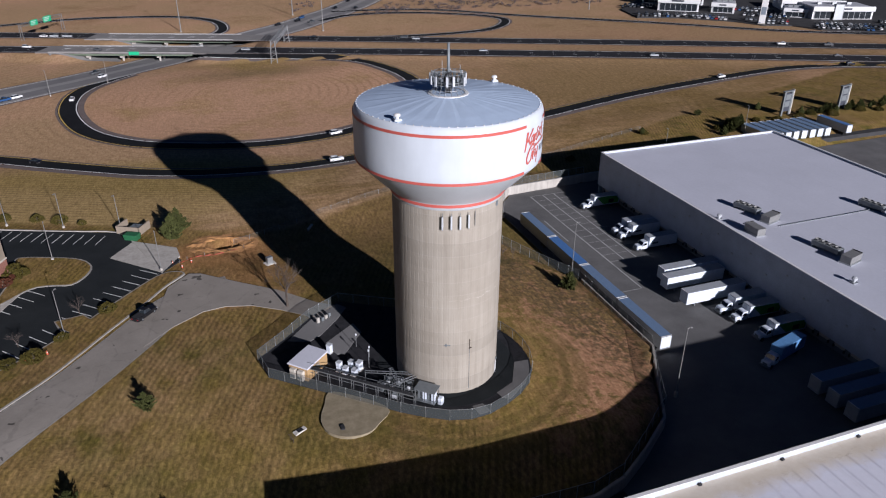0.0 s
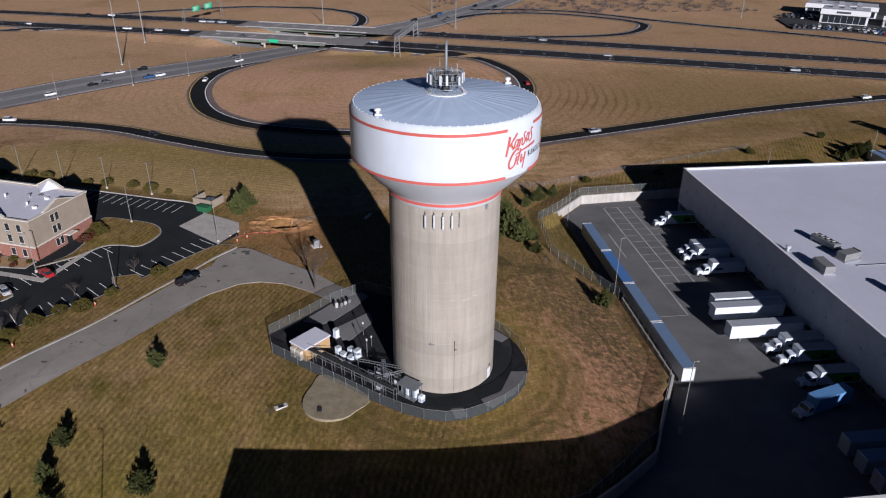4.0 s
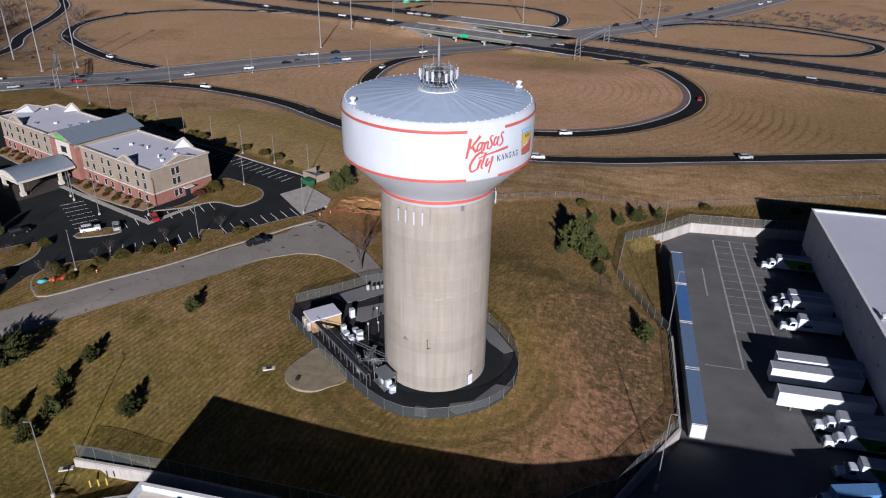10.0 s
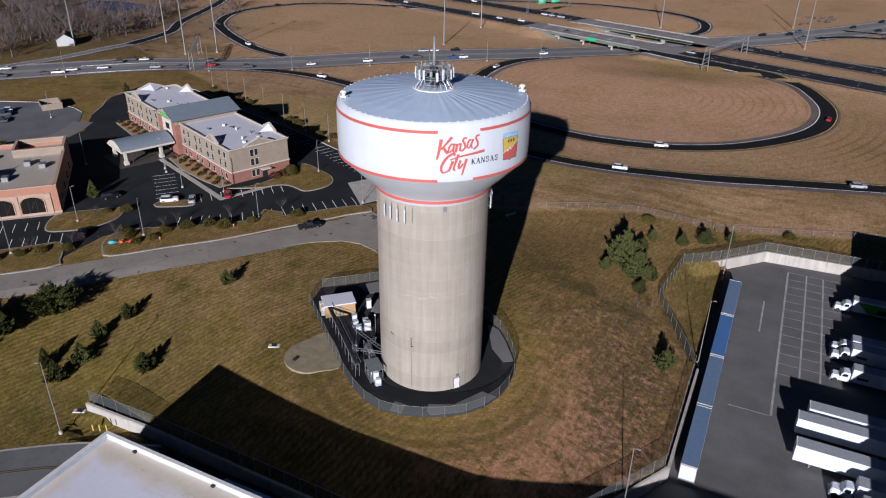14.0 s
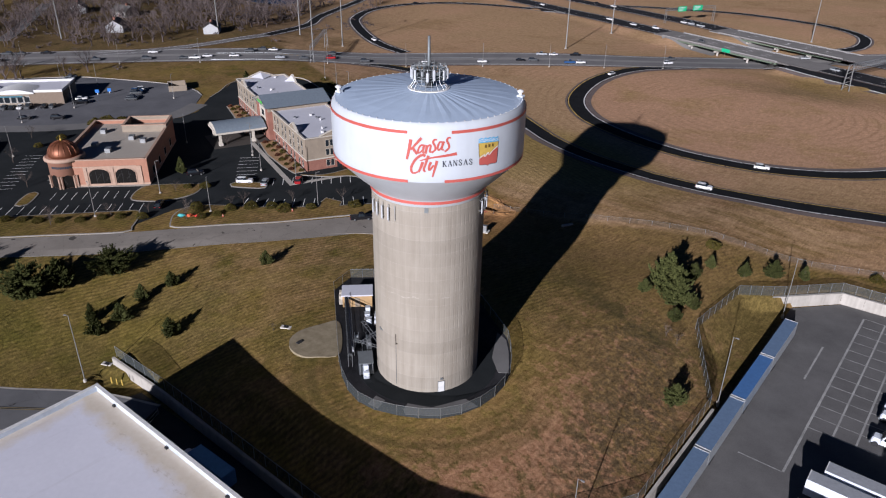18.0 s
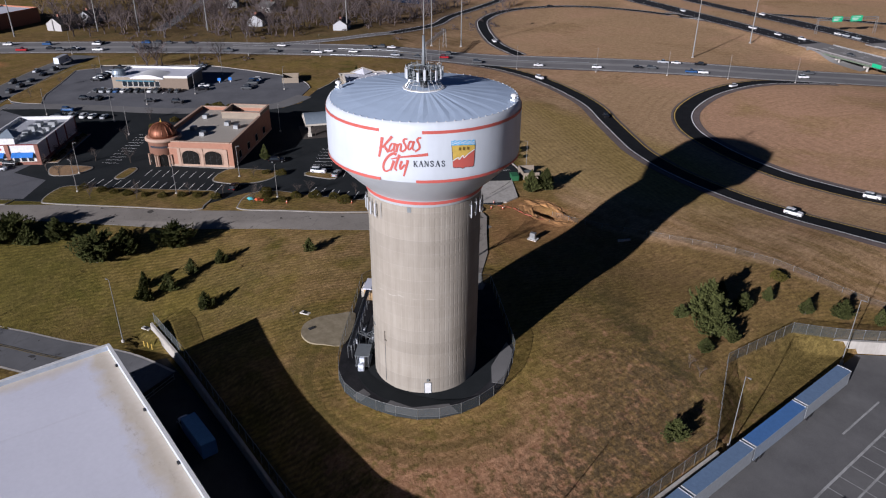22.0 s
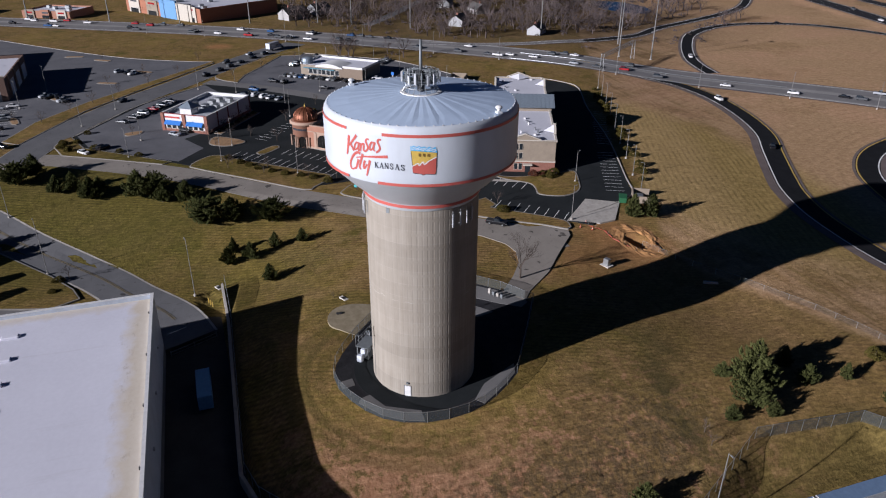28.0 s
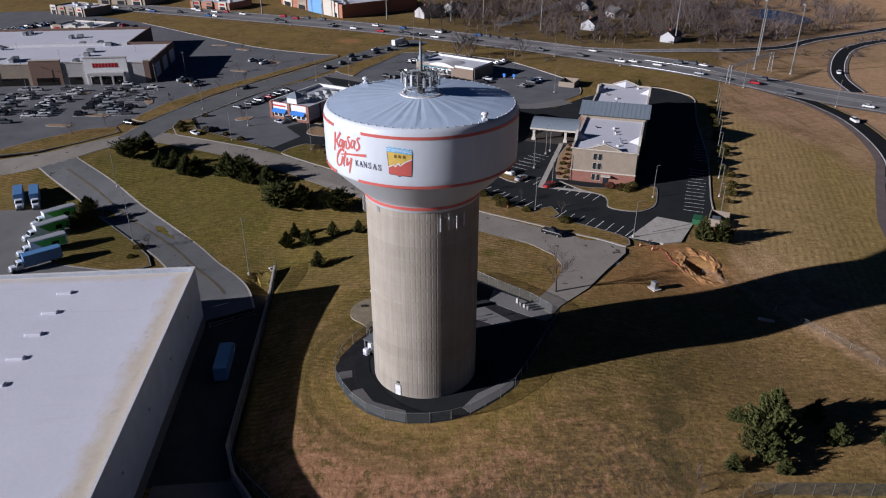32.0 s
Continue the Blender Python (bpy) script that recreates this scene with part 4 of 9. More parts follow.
part("base_ring", MB().lathe([(2.6, 0.0), (3.2, 0.0), (3.15, 0.12), (2.6, 0.16)], 36, cap=False), WHITE, platform)
for i in range(18):
    a = 2 * math.pi * i / 18
    c, s_ = math.cos(a), math.sin(a)
    part("strut", MB().tube([(2.85 * c, 2.85 * s_, 0.15), (1.9 * c, 1.9 * s_, 1.5)], 0.045, 5), STEEL, platform)
for z, r in ((0.8, 2.4), (1.5, 1.95), (2.0, 2.6), (3.2, 2.6)):
    part("ring_rail", MB().tube([(r * math.cos(t * math.pi / 12), r * math.sin(t * math.pi / 12), z) for t in range(25)], 0.05, 5), STEEL if z < 1.6 else STEEL_DULL, platform)
part("grating", MB().lathe([(0.3, 1.55), (2.5, 1.55), (2.5, 1.62), (0.3, 1.64)], 30, cap=False), STEEL_DULL, platform)
random.seed(4)
for i in range(18):
    a = 2 * math.pi * (i + 0.3) / 18
    r = 2.75 + 0.15 * (i % 2)
    mm = Matrix.Rotation(a, 4, "Z") @ Matrix.Translation((r, 0, 0))
    h0 = 1.55 + 0.3 * random.random()
    pipe = part("antenna_pipe", MB().tube([mm @ Vector((-0.22, 0, 1.3)), mm @ Vector((-0.22, 0, 3.2 + 0.35 * random.random()))], 0.05, 5), STEEL, platform)
    if i % 3 != 2:
        part("panel_antenna", MB().box(-0.08, -0.2, h0 - 0.1, 0.10, 0.17, h0 + 1.15 + 0.35 * random.random(), mm, 0.04), ANTENNA, pipe, "pale grey panel antenna")
    part("radio_unit", MB().box(-0.55, -0.2, 1.8 + random.random() * 0.5, -0.3, 0.2, 2.6 + random.random() * 0.4, mm), STEEL_DULL, pipe)
    part("arm", MB().tube([mm @ Vector((-0.2, 0, 2.0)), (0.4 * math.cos(a), 0.4 * math.sin(a), 1.9)], 0.045, 4), STEEL_DULL, platform)
    part("upper_arm", MB().tube([mm @ Vector((-0.2, 0, 3.1)), (0.35 * math.cos(a), 0.35 * math.sin(a), 3.3)], 0.04, 4), STEEL_DULL, platform)
part("cable_trunk", MB().lathe([(0.55, 0), (0.6, 1.0), (0.8, 1.8), (0.5, 3.2)], 10), DARK, platform, "dark bundle of cables")
part("mast", MB().tube([(0, 0, 0), (0, 0, 4.2), (0, 0, 7.6)], [0.26, 0.24, 0.2], 10), STEEL_DULL, platform, "grey steel mast", True)
part("whip", MB().tube([(-0.9, 0.3, 2.5), (-0.9, 0.3, 5.0)], 0.03, 4), STEEL, platform)
part("whip", MB().tube([(1.6, -0.7, 2.5), (1.6, -0.7, 4.4)], 0.03, 4), STEEL, platform)

# antennas, conduit and door on the column
for base in (-115, 12.7):
    for j in range(4):
        a = radians(base + j * 8.3)
        mm = Matrix.Rotation(a, 4, "Z") @ Matrix.Translation((9.09, 0, 0))
        pipe = part("antenna_bracket", MB().tube([mm @ Vector((0.32, 0, 33.0)), mm @ Vector((0.32, 0, 35.9))], 0.05, 5).box(0, -0.06, 33.5, 0.35, 0.06, 33.6, mm).box(0, -0.06, 35.2, 0.35, 0.06, 35.3, mm), STEEL, tower)
        part("panel_antenna", MB().box(0.36, -0.14, 33.2 + 0.1 * (j % 2), 0.52, 0.14, 35.3 + 0.15 * (j % 2), mm, 0.04), ANTENNA, pipe, "pale grey panel antenna")
mm = Matrix.Rotation(radians(-83), 4, "Z") @ Matrix.Translation((9.09, 0, 0))
part("ladder_rail", MB().tube([mm @ Vector((0.2, 0, 33.4)), mm @ Vector((0.2, 0, 35.8))], 0.05, 5), STEEL, tower)
mm = Matrix.Rotation(radians(-85.2), 4, "Z") @ Matrix.Translation((9.09, 0, 0))
part("conduit", MB().tube([mm @ Vector((0.05, 0, 2.2)), mm @ Vector((0.05, 0, 12.4))], 0.035, 4), STEEL_DULL, tower)
part("rust_bracket", MB().box(0, -0.05, 10.4, 0.1, 0.05, 12.4, mm).box(0, 0.0, 10.6, 0.1, 0.4, 10.7, mm), plain("rust", (0.06, 0.045, 0.035), 0.9), tower, "rusty bracket")
mm = Matrix.Rotation(radians(-110), 4, "Z") @ Matrix.Translation((9.09, 0, 0))
part("rust_bracket", MB().box(0, -0.5, 11.6, 0.06, 0.55, 11.75, mm).box(0, -0.2, 11.4, 0.07, 0.0, 12.0, mm), STEEL_DULL, tower)
mm = Matrix.Rotation(radians(-51.7), 4, "Z") @ Matrix.Translation((9.09, 0, 0))
part("louvre", MB().box(-0.05, -0.3, 35.3, 0.05, 0.3, 36.1, mm), STEEL_DULL, tower, "small grey louvre")
mm = Matrix.Rotation(radians(-34.6), 4, "Z") @ Matrix.Translation((9.06, 0, TB))
d = part("door", MB().box(-0.05, -0.52, 0.02, 0.08, 0.52, 2.12, mm), WHITE, tower, "white steel door")
part("door_frame", MB().box(-0.05, -0.64, 0, 0.05, -0.52, 2.24, mm).box(-0.05, 0.52, 0, 0.05, 0.64, 2.24, mm).box(-0.05, -0.64, 2.12, 0.05, 0.64, 2.24, mm), STEEL, d)
part("door_lamp", MB().box(0, -0.2, 2.6, 0.25, 0.2, 2.95, mm), STEEL_DULL, tower)

# ---- lettering and emblem on the tank ----
def on_tank(u, v, r=14.82):
    """A point of the sign writer's sheet (u across, v down) laid round the tank."""
    a = radians(-67.004 + 0.10901 * u + -0.0027271 * v + -6.5108e-05 * u * u + 1.5459e-05 * u * v + 1.0446e-07 * u ** 3)
    z = 50.113 + 0.0031162 * u + -0.026581 * v + -4.569e-06 * u * u + -2.0822e-06 * u * v + -5.4134e-09 * u ** 3
    return (r * math.cos(a), r * math.sin(a), z)


def brush(pts, w0, w1=None, r=14.82, weight=1.0):
    """A painted stroke with tapering width along the points, laid on the tank."""
    w1 = w0 if w1 is None else w1
    line = spline(pts, 3.0)
    vs = []
    n = len(line)
    for i, p in enumerate(line):
        d = (line[min(i + 1, n - 1)] - line[max(i - 1, 0)]).normalized()
        w = (w0 + (w1 - w0) * i / (n - 1)) * weight / 2
        nx_, ny_ = (-d.y, d.x)
        w *= 0.86 + 0.30 * abs(d.y)
        vs += [on_tank(p.x + nx_ * w, p.y + ny_ * w, r), on_tank(p.x - nx_ * w, p.y - ny_ * w, r)]
    return MB().put(vs, [(2 * i, 2 * i + 1, 2 * i + 3, 2 * i + 2) for i in range(n - 1)])


def letter(strokes, name="letter"):
    m = MB()
    for k, (pts, w0, w1) in enumerate(strokes):
        b = brush(pts, w0, w1, 14.815 + 0.004 * k, 1.28)
        m.put(b.v, b.f)
    return part(name, m, RED_BAND, tower, "coral red brush-script letter")


letter([([(74, 62), (66, 112), (54, 168)], 13, 8), ([(130, 56), (104, 84), (74, 117)], 12, 7), ([(84, 104), (94, 122), (109, 140)], 9, 11)])
letter([([(139, 96), (128, 94), (116, 110), (113, 128), (120, 135), (137, 118)], 8, 6), ([(147, 91), (139, 116), (139, 133), (147, 136)], 10, 6)])
letter([([(161, 94), (151, 139)], 10, 9), ([(154, 118), (167, 98), (179, 97), (175, 128), (184, 132)], 7, 8)])
letter([([(214, 68), (200, 68), (192, 80), (203, 102), (203, 120), (184, 136)], 8, 8)])
letter([([(239, 82), (229, 80), (219, 98), (217, 116), (225, 122), (241, 102)], 8, 6), ([(250, 77), (241, 102), (241, 119), (250, 123)], 10, 6)])
letter([([(288, 60), (275, 60), (267, 73), (277, 95), (276, 114), (254, 131)], 8, 8)])
letter([([(152, 152), (134, 146), (106, 163), (84, 194), (77, 222), (88, 243), (112, 236), (124, 224)], 12, 7)])
letter([([(138, 184), (126, 216), (116, 238)], 12, 8)])
letter([([(168, 150), (152, 196), (143, 226), (153, 236)], 11, 7), ([(122, 176), (180, 163), (250, 154), (321, 143)], 5, 14)])
letter([([(181, 184), (171, 212), (175, 227), (196, 202)], 10, 7), ([(214, 178), (202, 222), (189, 266)], 11, 6)])
GLYPHS = {"K": [((0.18, 0), (0.18, 1), 3), ((0.78, 1), (0.22, 0.42), 1), ((0.36, 0.56), (0.84, 0), 3), ((0.02, 0), (0.36, 0), 0), ((0.02, 1), (0.36, 1), 0), ((0.64, 1), (0.94, 1), 0), ((0.66, 0), (1.0, 0), 0)],
          "A": [((0.5, 1), (0.14, 0), 1), ((0.47, 1), (0.84, 0), 3), ((0.26, 0.36), (0.72, 0.36), 0), ((0.0, 0), (0.28, 0), 0), ((0.68, 0), (1.0, 0), 0)],
          "N": [((0.18, 0), (0.18, 1), 1), ((0.84, 0), (0.84, 1), 1), ((0.16, 1), (0.84, 0.02), 3), ((0.02, 0), (0.34, 0), 0), ((0.02, 1), (0.26, 1), 0), ((0.68, 1), (1.0, 1), 0)],
          "S": [((0.74, 0.80), (0.60, 0.97), (0.38, 0.97), (0.22, 0.78), (0.40, 0.56), (0.66, 0.42), (0.76, 0.22), (0.58, 0.03), (0.36, 0.03), (0.20, 0.22), 2), ((0.76, 0.70), (0.76, 0.98), 0), ((0.19, 0.02), (0.19, 0.32), 0)]}
caps = MB()
for i, ch in enumerate("KANSAS"):
    for k, (*pts, heavy) in enumerate(GLYPHS[ch]):
        b = brush([(243 + 28.4 * i + x * 25, 211 - 1.9 * i - y * 30) for x, y in pts], (2.2, 2.6, 4.2, 5.4)[heavy], None, 14.815 + 0.003 * k)
        caps.put(b.v, b.f)
part("city_lettering", caps, INK, tower, "dark serif capital lettering reading KANSAS")


def emblem_patch(name, pts, material, r, label=""):
    """A filled shape on the tank, cut into narrow strips that follow its curve."""
    xs_ = sorted(p[0] for p in pts)
    x0_, x1_ = xs_[0], xs_[-1]
    n = 24
    m = MB()
    cols = []
    for i in range(n + 1):
        x = x0_ + (x1_ - x0_) * min(max(i / n, 0.0005), 0.9995)
        hits = []
        for a, b in zip(pts, pts[1:] + pts[:1]):
            if (a[0] <= x) != (b[0] <= x):
                hits.append(a[1] + (b[1] - a[1]) * (x - a[0]) / (b[0] - a[0]))
        cols.append((x, min(hits), max(hits)))
    for (xa, t0, b0), (xb, t1, b1_) in zip(cols, cols[1:]):
        m.put([on_tank(xa, b0, r), on_tank(xb, b1_, r), on_tank(xb, t1, r), on_tank(xa, t0, r)], [(0, 1, 2, 3)])
    return part(name, m, material, emblem, label)


emblem = tower
SHIELD = [(439, 88), (553, 77), (546, 189), (538, 197), (501, 202), (490, 210), (479, 205), (448, 208), (440, 200)]
emblem = emblem_patch("emblem", SHIELD, INK, 14.80, "painted shield with blue waves, yellow field and red base")
inner = [(442, 90), (550, 80), (543, 187), (536, 194), (500, 199), (490, 206), (480, 202), (450, 205), (443, 198)]
emblem_patch("yellow_field", inner, GOLD, 14.806)
emblem_patch("red_field", [(443, 172), (478, 152), (512, 134), (548, 104), (543, 187), (536, 194), (500, 199), (490, 206), (480, 202), (450, 205), (443, 198)], RED_BAND, 14.812)
wave = [(439 + i * 3.55, 66 - i * 0.36 + 4 * math.sin(i * 1.0)) for i in range(33)]
emblem_patch("waves", wave + [(553, 79), (439, 90)], SKYBLUE, 14.818, "sky-blue waves")
for o in (9, 17):
    part("wave_line", brush([(441 + i * 5.5, 64 + o - i * 0.5 + 3 * math.sin(i * 1.5)) for i in range(21)], 3.0, 3.0, 14.826), WHITE, emblem)
part("bolt", brush([(443, 170), (470, 150), (474, 160), (492, 138), (497, 150), (518, 128), (549, 102)], 4.5, 4.0, 14.83), WHITE, emblem, "white lightning bolt")
UMBER = plain("umber_bar", (0.17, 0.10, 0.02), 0.6)
for i in range(3):
    part("letter_bar", brush([(479 + i * 19, 113 - i * 3), (480 + i * 19, 97 - i * 3)], 10, 10, 14.83), UMBER, emblem)


# ---- compound round the tower ----
POST = MB().lathe([(0.04, -0.3), (0.04, 2.15), (0.055, 2.16), (0.02, 2.25)], 6).mesh("post", STEEL)


def fence(pts, height, label, base=None, step=3.0, mat=None):
    """A chain-link fence: each post, top rail and mesh panel a part."""
    root = thing("chain_link_fence", label, "fence")
    for a, b in zip(pts, pts[1:]):
        n = max(1, round(math.dist(a, b) / step))
        q = [(a[0] + (b[0] - a[0]) * i / n, a[1] + (b[1] - a[1]) * i / n) for i in range(n + 1)]
        q = [(x, y, base if base is not None else lie(x, y)) for x, y in q]
        for p in q[:-1] if b != pts[-1] else q:
            ob = new("post", POST)
            ob.parent, ob.location, ob.scale = root, p, (1, 1, height / 2.15)
        rail = MB()
        for p, r in zip(q, q[1:]):
            part("mesh_panel", MB().put([(*p[:2], p[2] + 0.03), (*r[:2], r[2] + 0.03), (*r[:2], r[2] + height), (*p[:2], p[2] + height)], [(0, 1, 2, 3)]), mat or CHAIN, root)
        part("top_rail", MB().tube([(x, y, z + height) for x, y, z in q], 0.035 if mat is None else 0.02, 4), STEEL if mat is None else STEEL_DULL, root)
    return root


COMPOUND = [(24, 130), (17, 125.5), (11, 119.5), (5.4, 114.5), (6.6, 108.3), (14, 101.8), (20.3, 96.2), (26, 91.2), (29.5, 88.6), (33, 86.6), (36.5, 85.6), (40, 85.8), (43.8, 87.2), (47, 88.9), (49.8, 91.2), (51.8, 94.2), (53, 97.8), (53.3, 101.5),
            (52.9, 105), (51.8, 108.3), (50.2, 111), (48, 114), (45.4, 117), (35.4, 123.2), (24, 130)]
slab("compound_pavement", COMPOUND[:-1], TB + 0.02, GRAVEL, "dark asphalt and gravel yard round the tower")
setting("apron", MB().lathe([(9.0, TB + 0.06), (12.6, TB + 0.05), (12.65, TB - 0.2)], 64, Matrix.Translation((TX, TY, 0)), cap=False), LOT_DARK, "dark asphalt ring round the column", "pavement")
for pts in ([(46.5, 110.2), (42.5, 117.6), (45.2, 116.7), (47.6, 114), (50.0, 110.6), (51.5, 108.4), (50.0, 107.2)], [(38.2, 86.2), (37.8, 88.6), (39.8, 88.7), (40.3, 86.4)], [(43.7, 88.9), (43.2, 90.5), (47.0, 92.3), (49.9, 97.7), (52.6, 97.5), (51.4, 94.4), (49.2, 91.4), (44.8, 88.2)],
            [(18.4, 115.6), (24.9, 120.6), (25.7, 116.9), (21.0, 110.7), (19.5, 111.1)], [(11.5, 118.6), (15.5, 117), (18.0, 118.5), (22.3, 123.2), (25, 127), (23.5, 129), (17, 124.6)]):
    slab("compound_patch", pts, TB + 0.09, ASPHALT_LOT, "paler concrete patch in the tower yard", depth=0.3)
fence(COMPOUND[:1] + COMPOUND[1:], 2.1, "grey chain-link fence round the water tower yard", TB)
m = MB()
pts = [(16.5, 100.3), (14.3, 97.2), (13.0, 93.5), (13.6, 90.3), (16.2, 88.2), (19.5, 88.0), (21.8, 89.6), (24.2, 93.2)]
slab("round_pad", [(p.x, p.y) for p in spline(pts, 1.0, True)], 1.75, PAD, "tan concrete pad with an access hatch", depth=2.2)
part("hatch", MB().box(15.6, 90.0, 1.75, 16.3, 91.2, 1.95, bevel=0.05), DARK, None)
tagged(bpy.data.objects["hatch"], "dark steel access hatch on the concrete pad", "hatch")

shed = thing("equipment_shed", "tan panel equipment shed with a pale flat roof", "shed", Matrix.Translation((10.2, 107.6, TB)) @ Matrix.Rotation(radians(44), 4, "Z"))
part("wall", MB().box(0, -4.0, 0, 6.0, 0, 2.6), TAN_BOX, shed, "tan panel walls")
part("roof", MB().box(-0.2, -4.2, 2.6, 6.2, 0.2, 2.85, bevel=0.06), ROOF_WHITE, shed, "pale flat roof")
part("door", MB().box(2.5, -4.08, 0.1, 3.5, -4.0, 2.15), WH_WALL_TAN, shed)
for y in (-3.4, -1.8):
    u = part("cooling_unit", MB().box(-0.75, y, 0.3, 0, y + 1.2, 2.2, bevel=0.06), CREAM, shed, "cream wall cooling unit")
    part("grille", MB().box(-0.79, y + 0.15, 0.5, -0.75, y + 1.05, 1.1), STEEL_DULL, u)
bridge_ = thing("cable_bridge", "grey steel cable bridge on posts", "cable tray")
a, b = Vector((12.8, 106.0, 0)), Vector((28.6, 91.6, 0))
d = (b - a).normalized()
s_ = Vector((-d.y, d.x, 0)) * 0.35
for k in (-1, 1):
    part("side_rail", MB().tube([a + s_ * k + Vector((0, 0, TB + 2.5)), b + s_ * k + Vector((0, 0, TB + 2.5))], 0.09, 4), STEEL, bridge_)
n = 9
for i in range(n + 1):
    p = a.lerp(b, i / n)
    for k in (-1, 1):
        part("leg", MB().tube([p + s_ * k + Vector((0, 0, TB)), p + s_ * k + Vector((0, 0, TB + 2.6))], 0.06, 5), STEEL, bridge_)
    part("cross_bar", MB().tube([p - s_ + Vector((0, 0, TB + 2.6)), p + s_ + Vector((0, 0, TB + 2.6))], 0.05, 4), STEEL, bridge_)
part("tray_cover", MB().put([a - s_ + Vector((0, 0, TB + 2.56)), b - s_ + Vector((0, 0, TB + 2.56)), b + s_ + Vector((0, 0, TB + 2.56)), a + s_ + Vector((0, 0, TB + 2.56))], [(0, 1, 2, 3)]), STEEL_DULL, bridge_, "grey tray with cables")
rack = thing("cable_bridge", "steel cable rack between the trays and the column", "cable tray")
for a, b in (((22.5, 101.0), (30.6, 97.6)), ((25.5, 95.6), (31.2, 97.0)), ((27.0, 100.5), (27.2, 96.0))):
    a, b = Vector((*a, 0)), Vector((*b, 0))
    d = (b - a).normalized()
    s_ = Vector((-d.y, d.x, 0)) * 0.3
    for k in (-1, 1):
        part("side_rail", MB().tube([a + s_ * k + Vector((0, 0, TB + 2.4)), b + s_ * k + Vector((0, 0, TB + 2.4))], 0.07, 4), STEEL, rack)
    for i in range(9):
        p = a.lerp(b, i / 8) + Vector((0, 0, TB + 2.4))
        part("rung", MB().tube([p - s_ * 1.3, p + s_ * 1.3], 0.05, 4), STEEL, rack)
    for p in (a, b):
        part("leg", MB().tube([p + Vector((0, 0, TB)), p + Vector((0, 0, TB + 2.4))], 0.06, 5), STEEL, rack)
frame_ = thing("equipment_shelter", "open steel shelter with radio cabinets under a flat roof", "shelter", Matrix.Translation((31.2, 92.9, TB)) @ Matrix.Rotation(radians(-42), 4, "Z"))
part("roof", MB().box(-1.9, -1.3, 2.5, 1.9, 1.3, 2.62), STEEL_DULL, frame_, "grey sheet roof")
for x in (-1.7, 0, 1.7):
    for y in (-1.1, 1.1):
        part("post", MB().box(x - 0.06, y - 0.06, 0, x + 0.06, y + 0.06, 2.5), STEEL, frame_)
part("platform", MB().box(-1.9, -1.3, 0.3, 1.9, 1.3, 0.42), STEEL, frame_)
for x, mat in ((-1.2, STEEL_DULL), (-0.3, TRUCK_WHITE), (0.6, STEEL_DULL), (1.3, TRUCK_WHITE)):
    part("cabinet", MB().box(x - 0.35, -0.5, 0.42, x + 0.35, 0.4, 1.9, bevel=0.05), mat, frame_, "pale radio cabinet")
part("side_unit", MB().box(2.1, -0.6, 0.1, 3.0, 0.5, 1.3, bevel=0.15), TRUCK_WHITE, frame_, "white tank-like unit")
for z_, dx in ((1.5, 0.0), (2.9, 0.5)):
    part("handrail", MB().tube([(12.8 + dx, 106.0 + dx, TB + z_), (28.6 + dx, 91.6 + dx, TB + z_)], 0.05, 4), STEEL, bridge_)
for k_ in range(6):
    o_ = (k_ - 2.5) * 0.09
    part("cable", MB().tube([(13.2 + o_, 105.6 + o_, TB + 2.66), (20 + o_, 99.4 + o_, TB + 2.64), (28.4 + o_, 91.8 + o_, TB + 2.66)], 0.035, 4), DARK, bridge_, "black coaxial cable")
for i_, (x_, y_) in enumerate(((26.2, 98.6), (27.6, 97.4), (29.0, 96.0), (24.6, 97.2), (26.0, 94.6))):
    rk = thing("equipment_rack", "open grey steel rack with radio boxes and cables", "rack", Matrix.Translation((x_, y_, TB + 0.02)) @ Matrix.Rotation(radians(-42), 4, "Z"), "racks in the tower yard")
    for u_ in (-0.7, 0.7):
        for v_ in (-0.35, 0.35):
            part("post", MB().box(u_ - 0.05, v_ - 0.05, 0, u_ + 0.05, v_ + 0.05, 2.3), STEEL, rk)
    for z_ in (0.5, 1.4, 2.25):
        part("rail", MB().box(-0.8, -0.4, z_, 0.8, -0.32, z_ + 0.08).box(-0.8, 0.32, z_, 0.8, 0.4, z_ + 0.08), STEEL, rk)
    part("radio_box", MB().box(-0.5, -0.3, 0.6, 0.1 + 0.08 * i_, 0.28, 1.35, bevel=0.04), STEEL_DULL if i_ % 2 else ANTENNA, rk)
    part("radio_box", MB().box(-0.2, -0.28, 1.5, 0.55, 0.28, 2.1, bevel=0.04), ANTENNA if i_ % 2 else STEEL_DULL, rk)
CAB = [(18.9, 106.0, 0.9, 1.9), (19.8, 104.9, 1.0, 1.3), (21.2, 103.9, 1.1, 1.2), (22.4, 105.1, 1.2, 1.7), (21.2, 106.4, 1.0, 1.3), (18.4, 112.2, 0.9, 1.8)]
for x, y, w, h_ in CAB:
    c = thing("equipment_cabinet", "white radio equipment cabinet on gravel", "cabinet", Matrix.Translation((x, y, TB + 0.05)) @ Matrix.Rotation(radians(44), 4, "Z"), "cabinets in the tower yard")
    part("body", MB().box(-w / 2, -0.45, 0.1, w / 2, 0.45, h_, bevel=0.05), TRUCK_WHITE, c)
    part("plinth", MB().box(-w / 2 - 0.1, -0.55, 0, w / 2 + 0.1, 0.55, 0.1), CONCRETE, c)
    part("lid", MB().box(-w / 2 - 0.04, -0.49, h_, w / 2 + 0.04, 0.49, h_ + 0.06), ANTENNA, c)
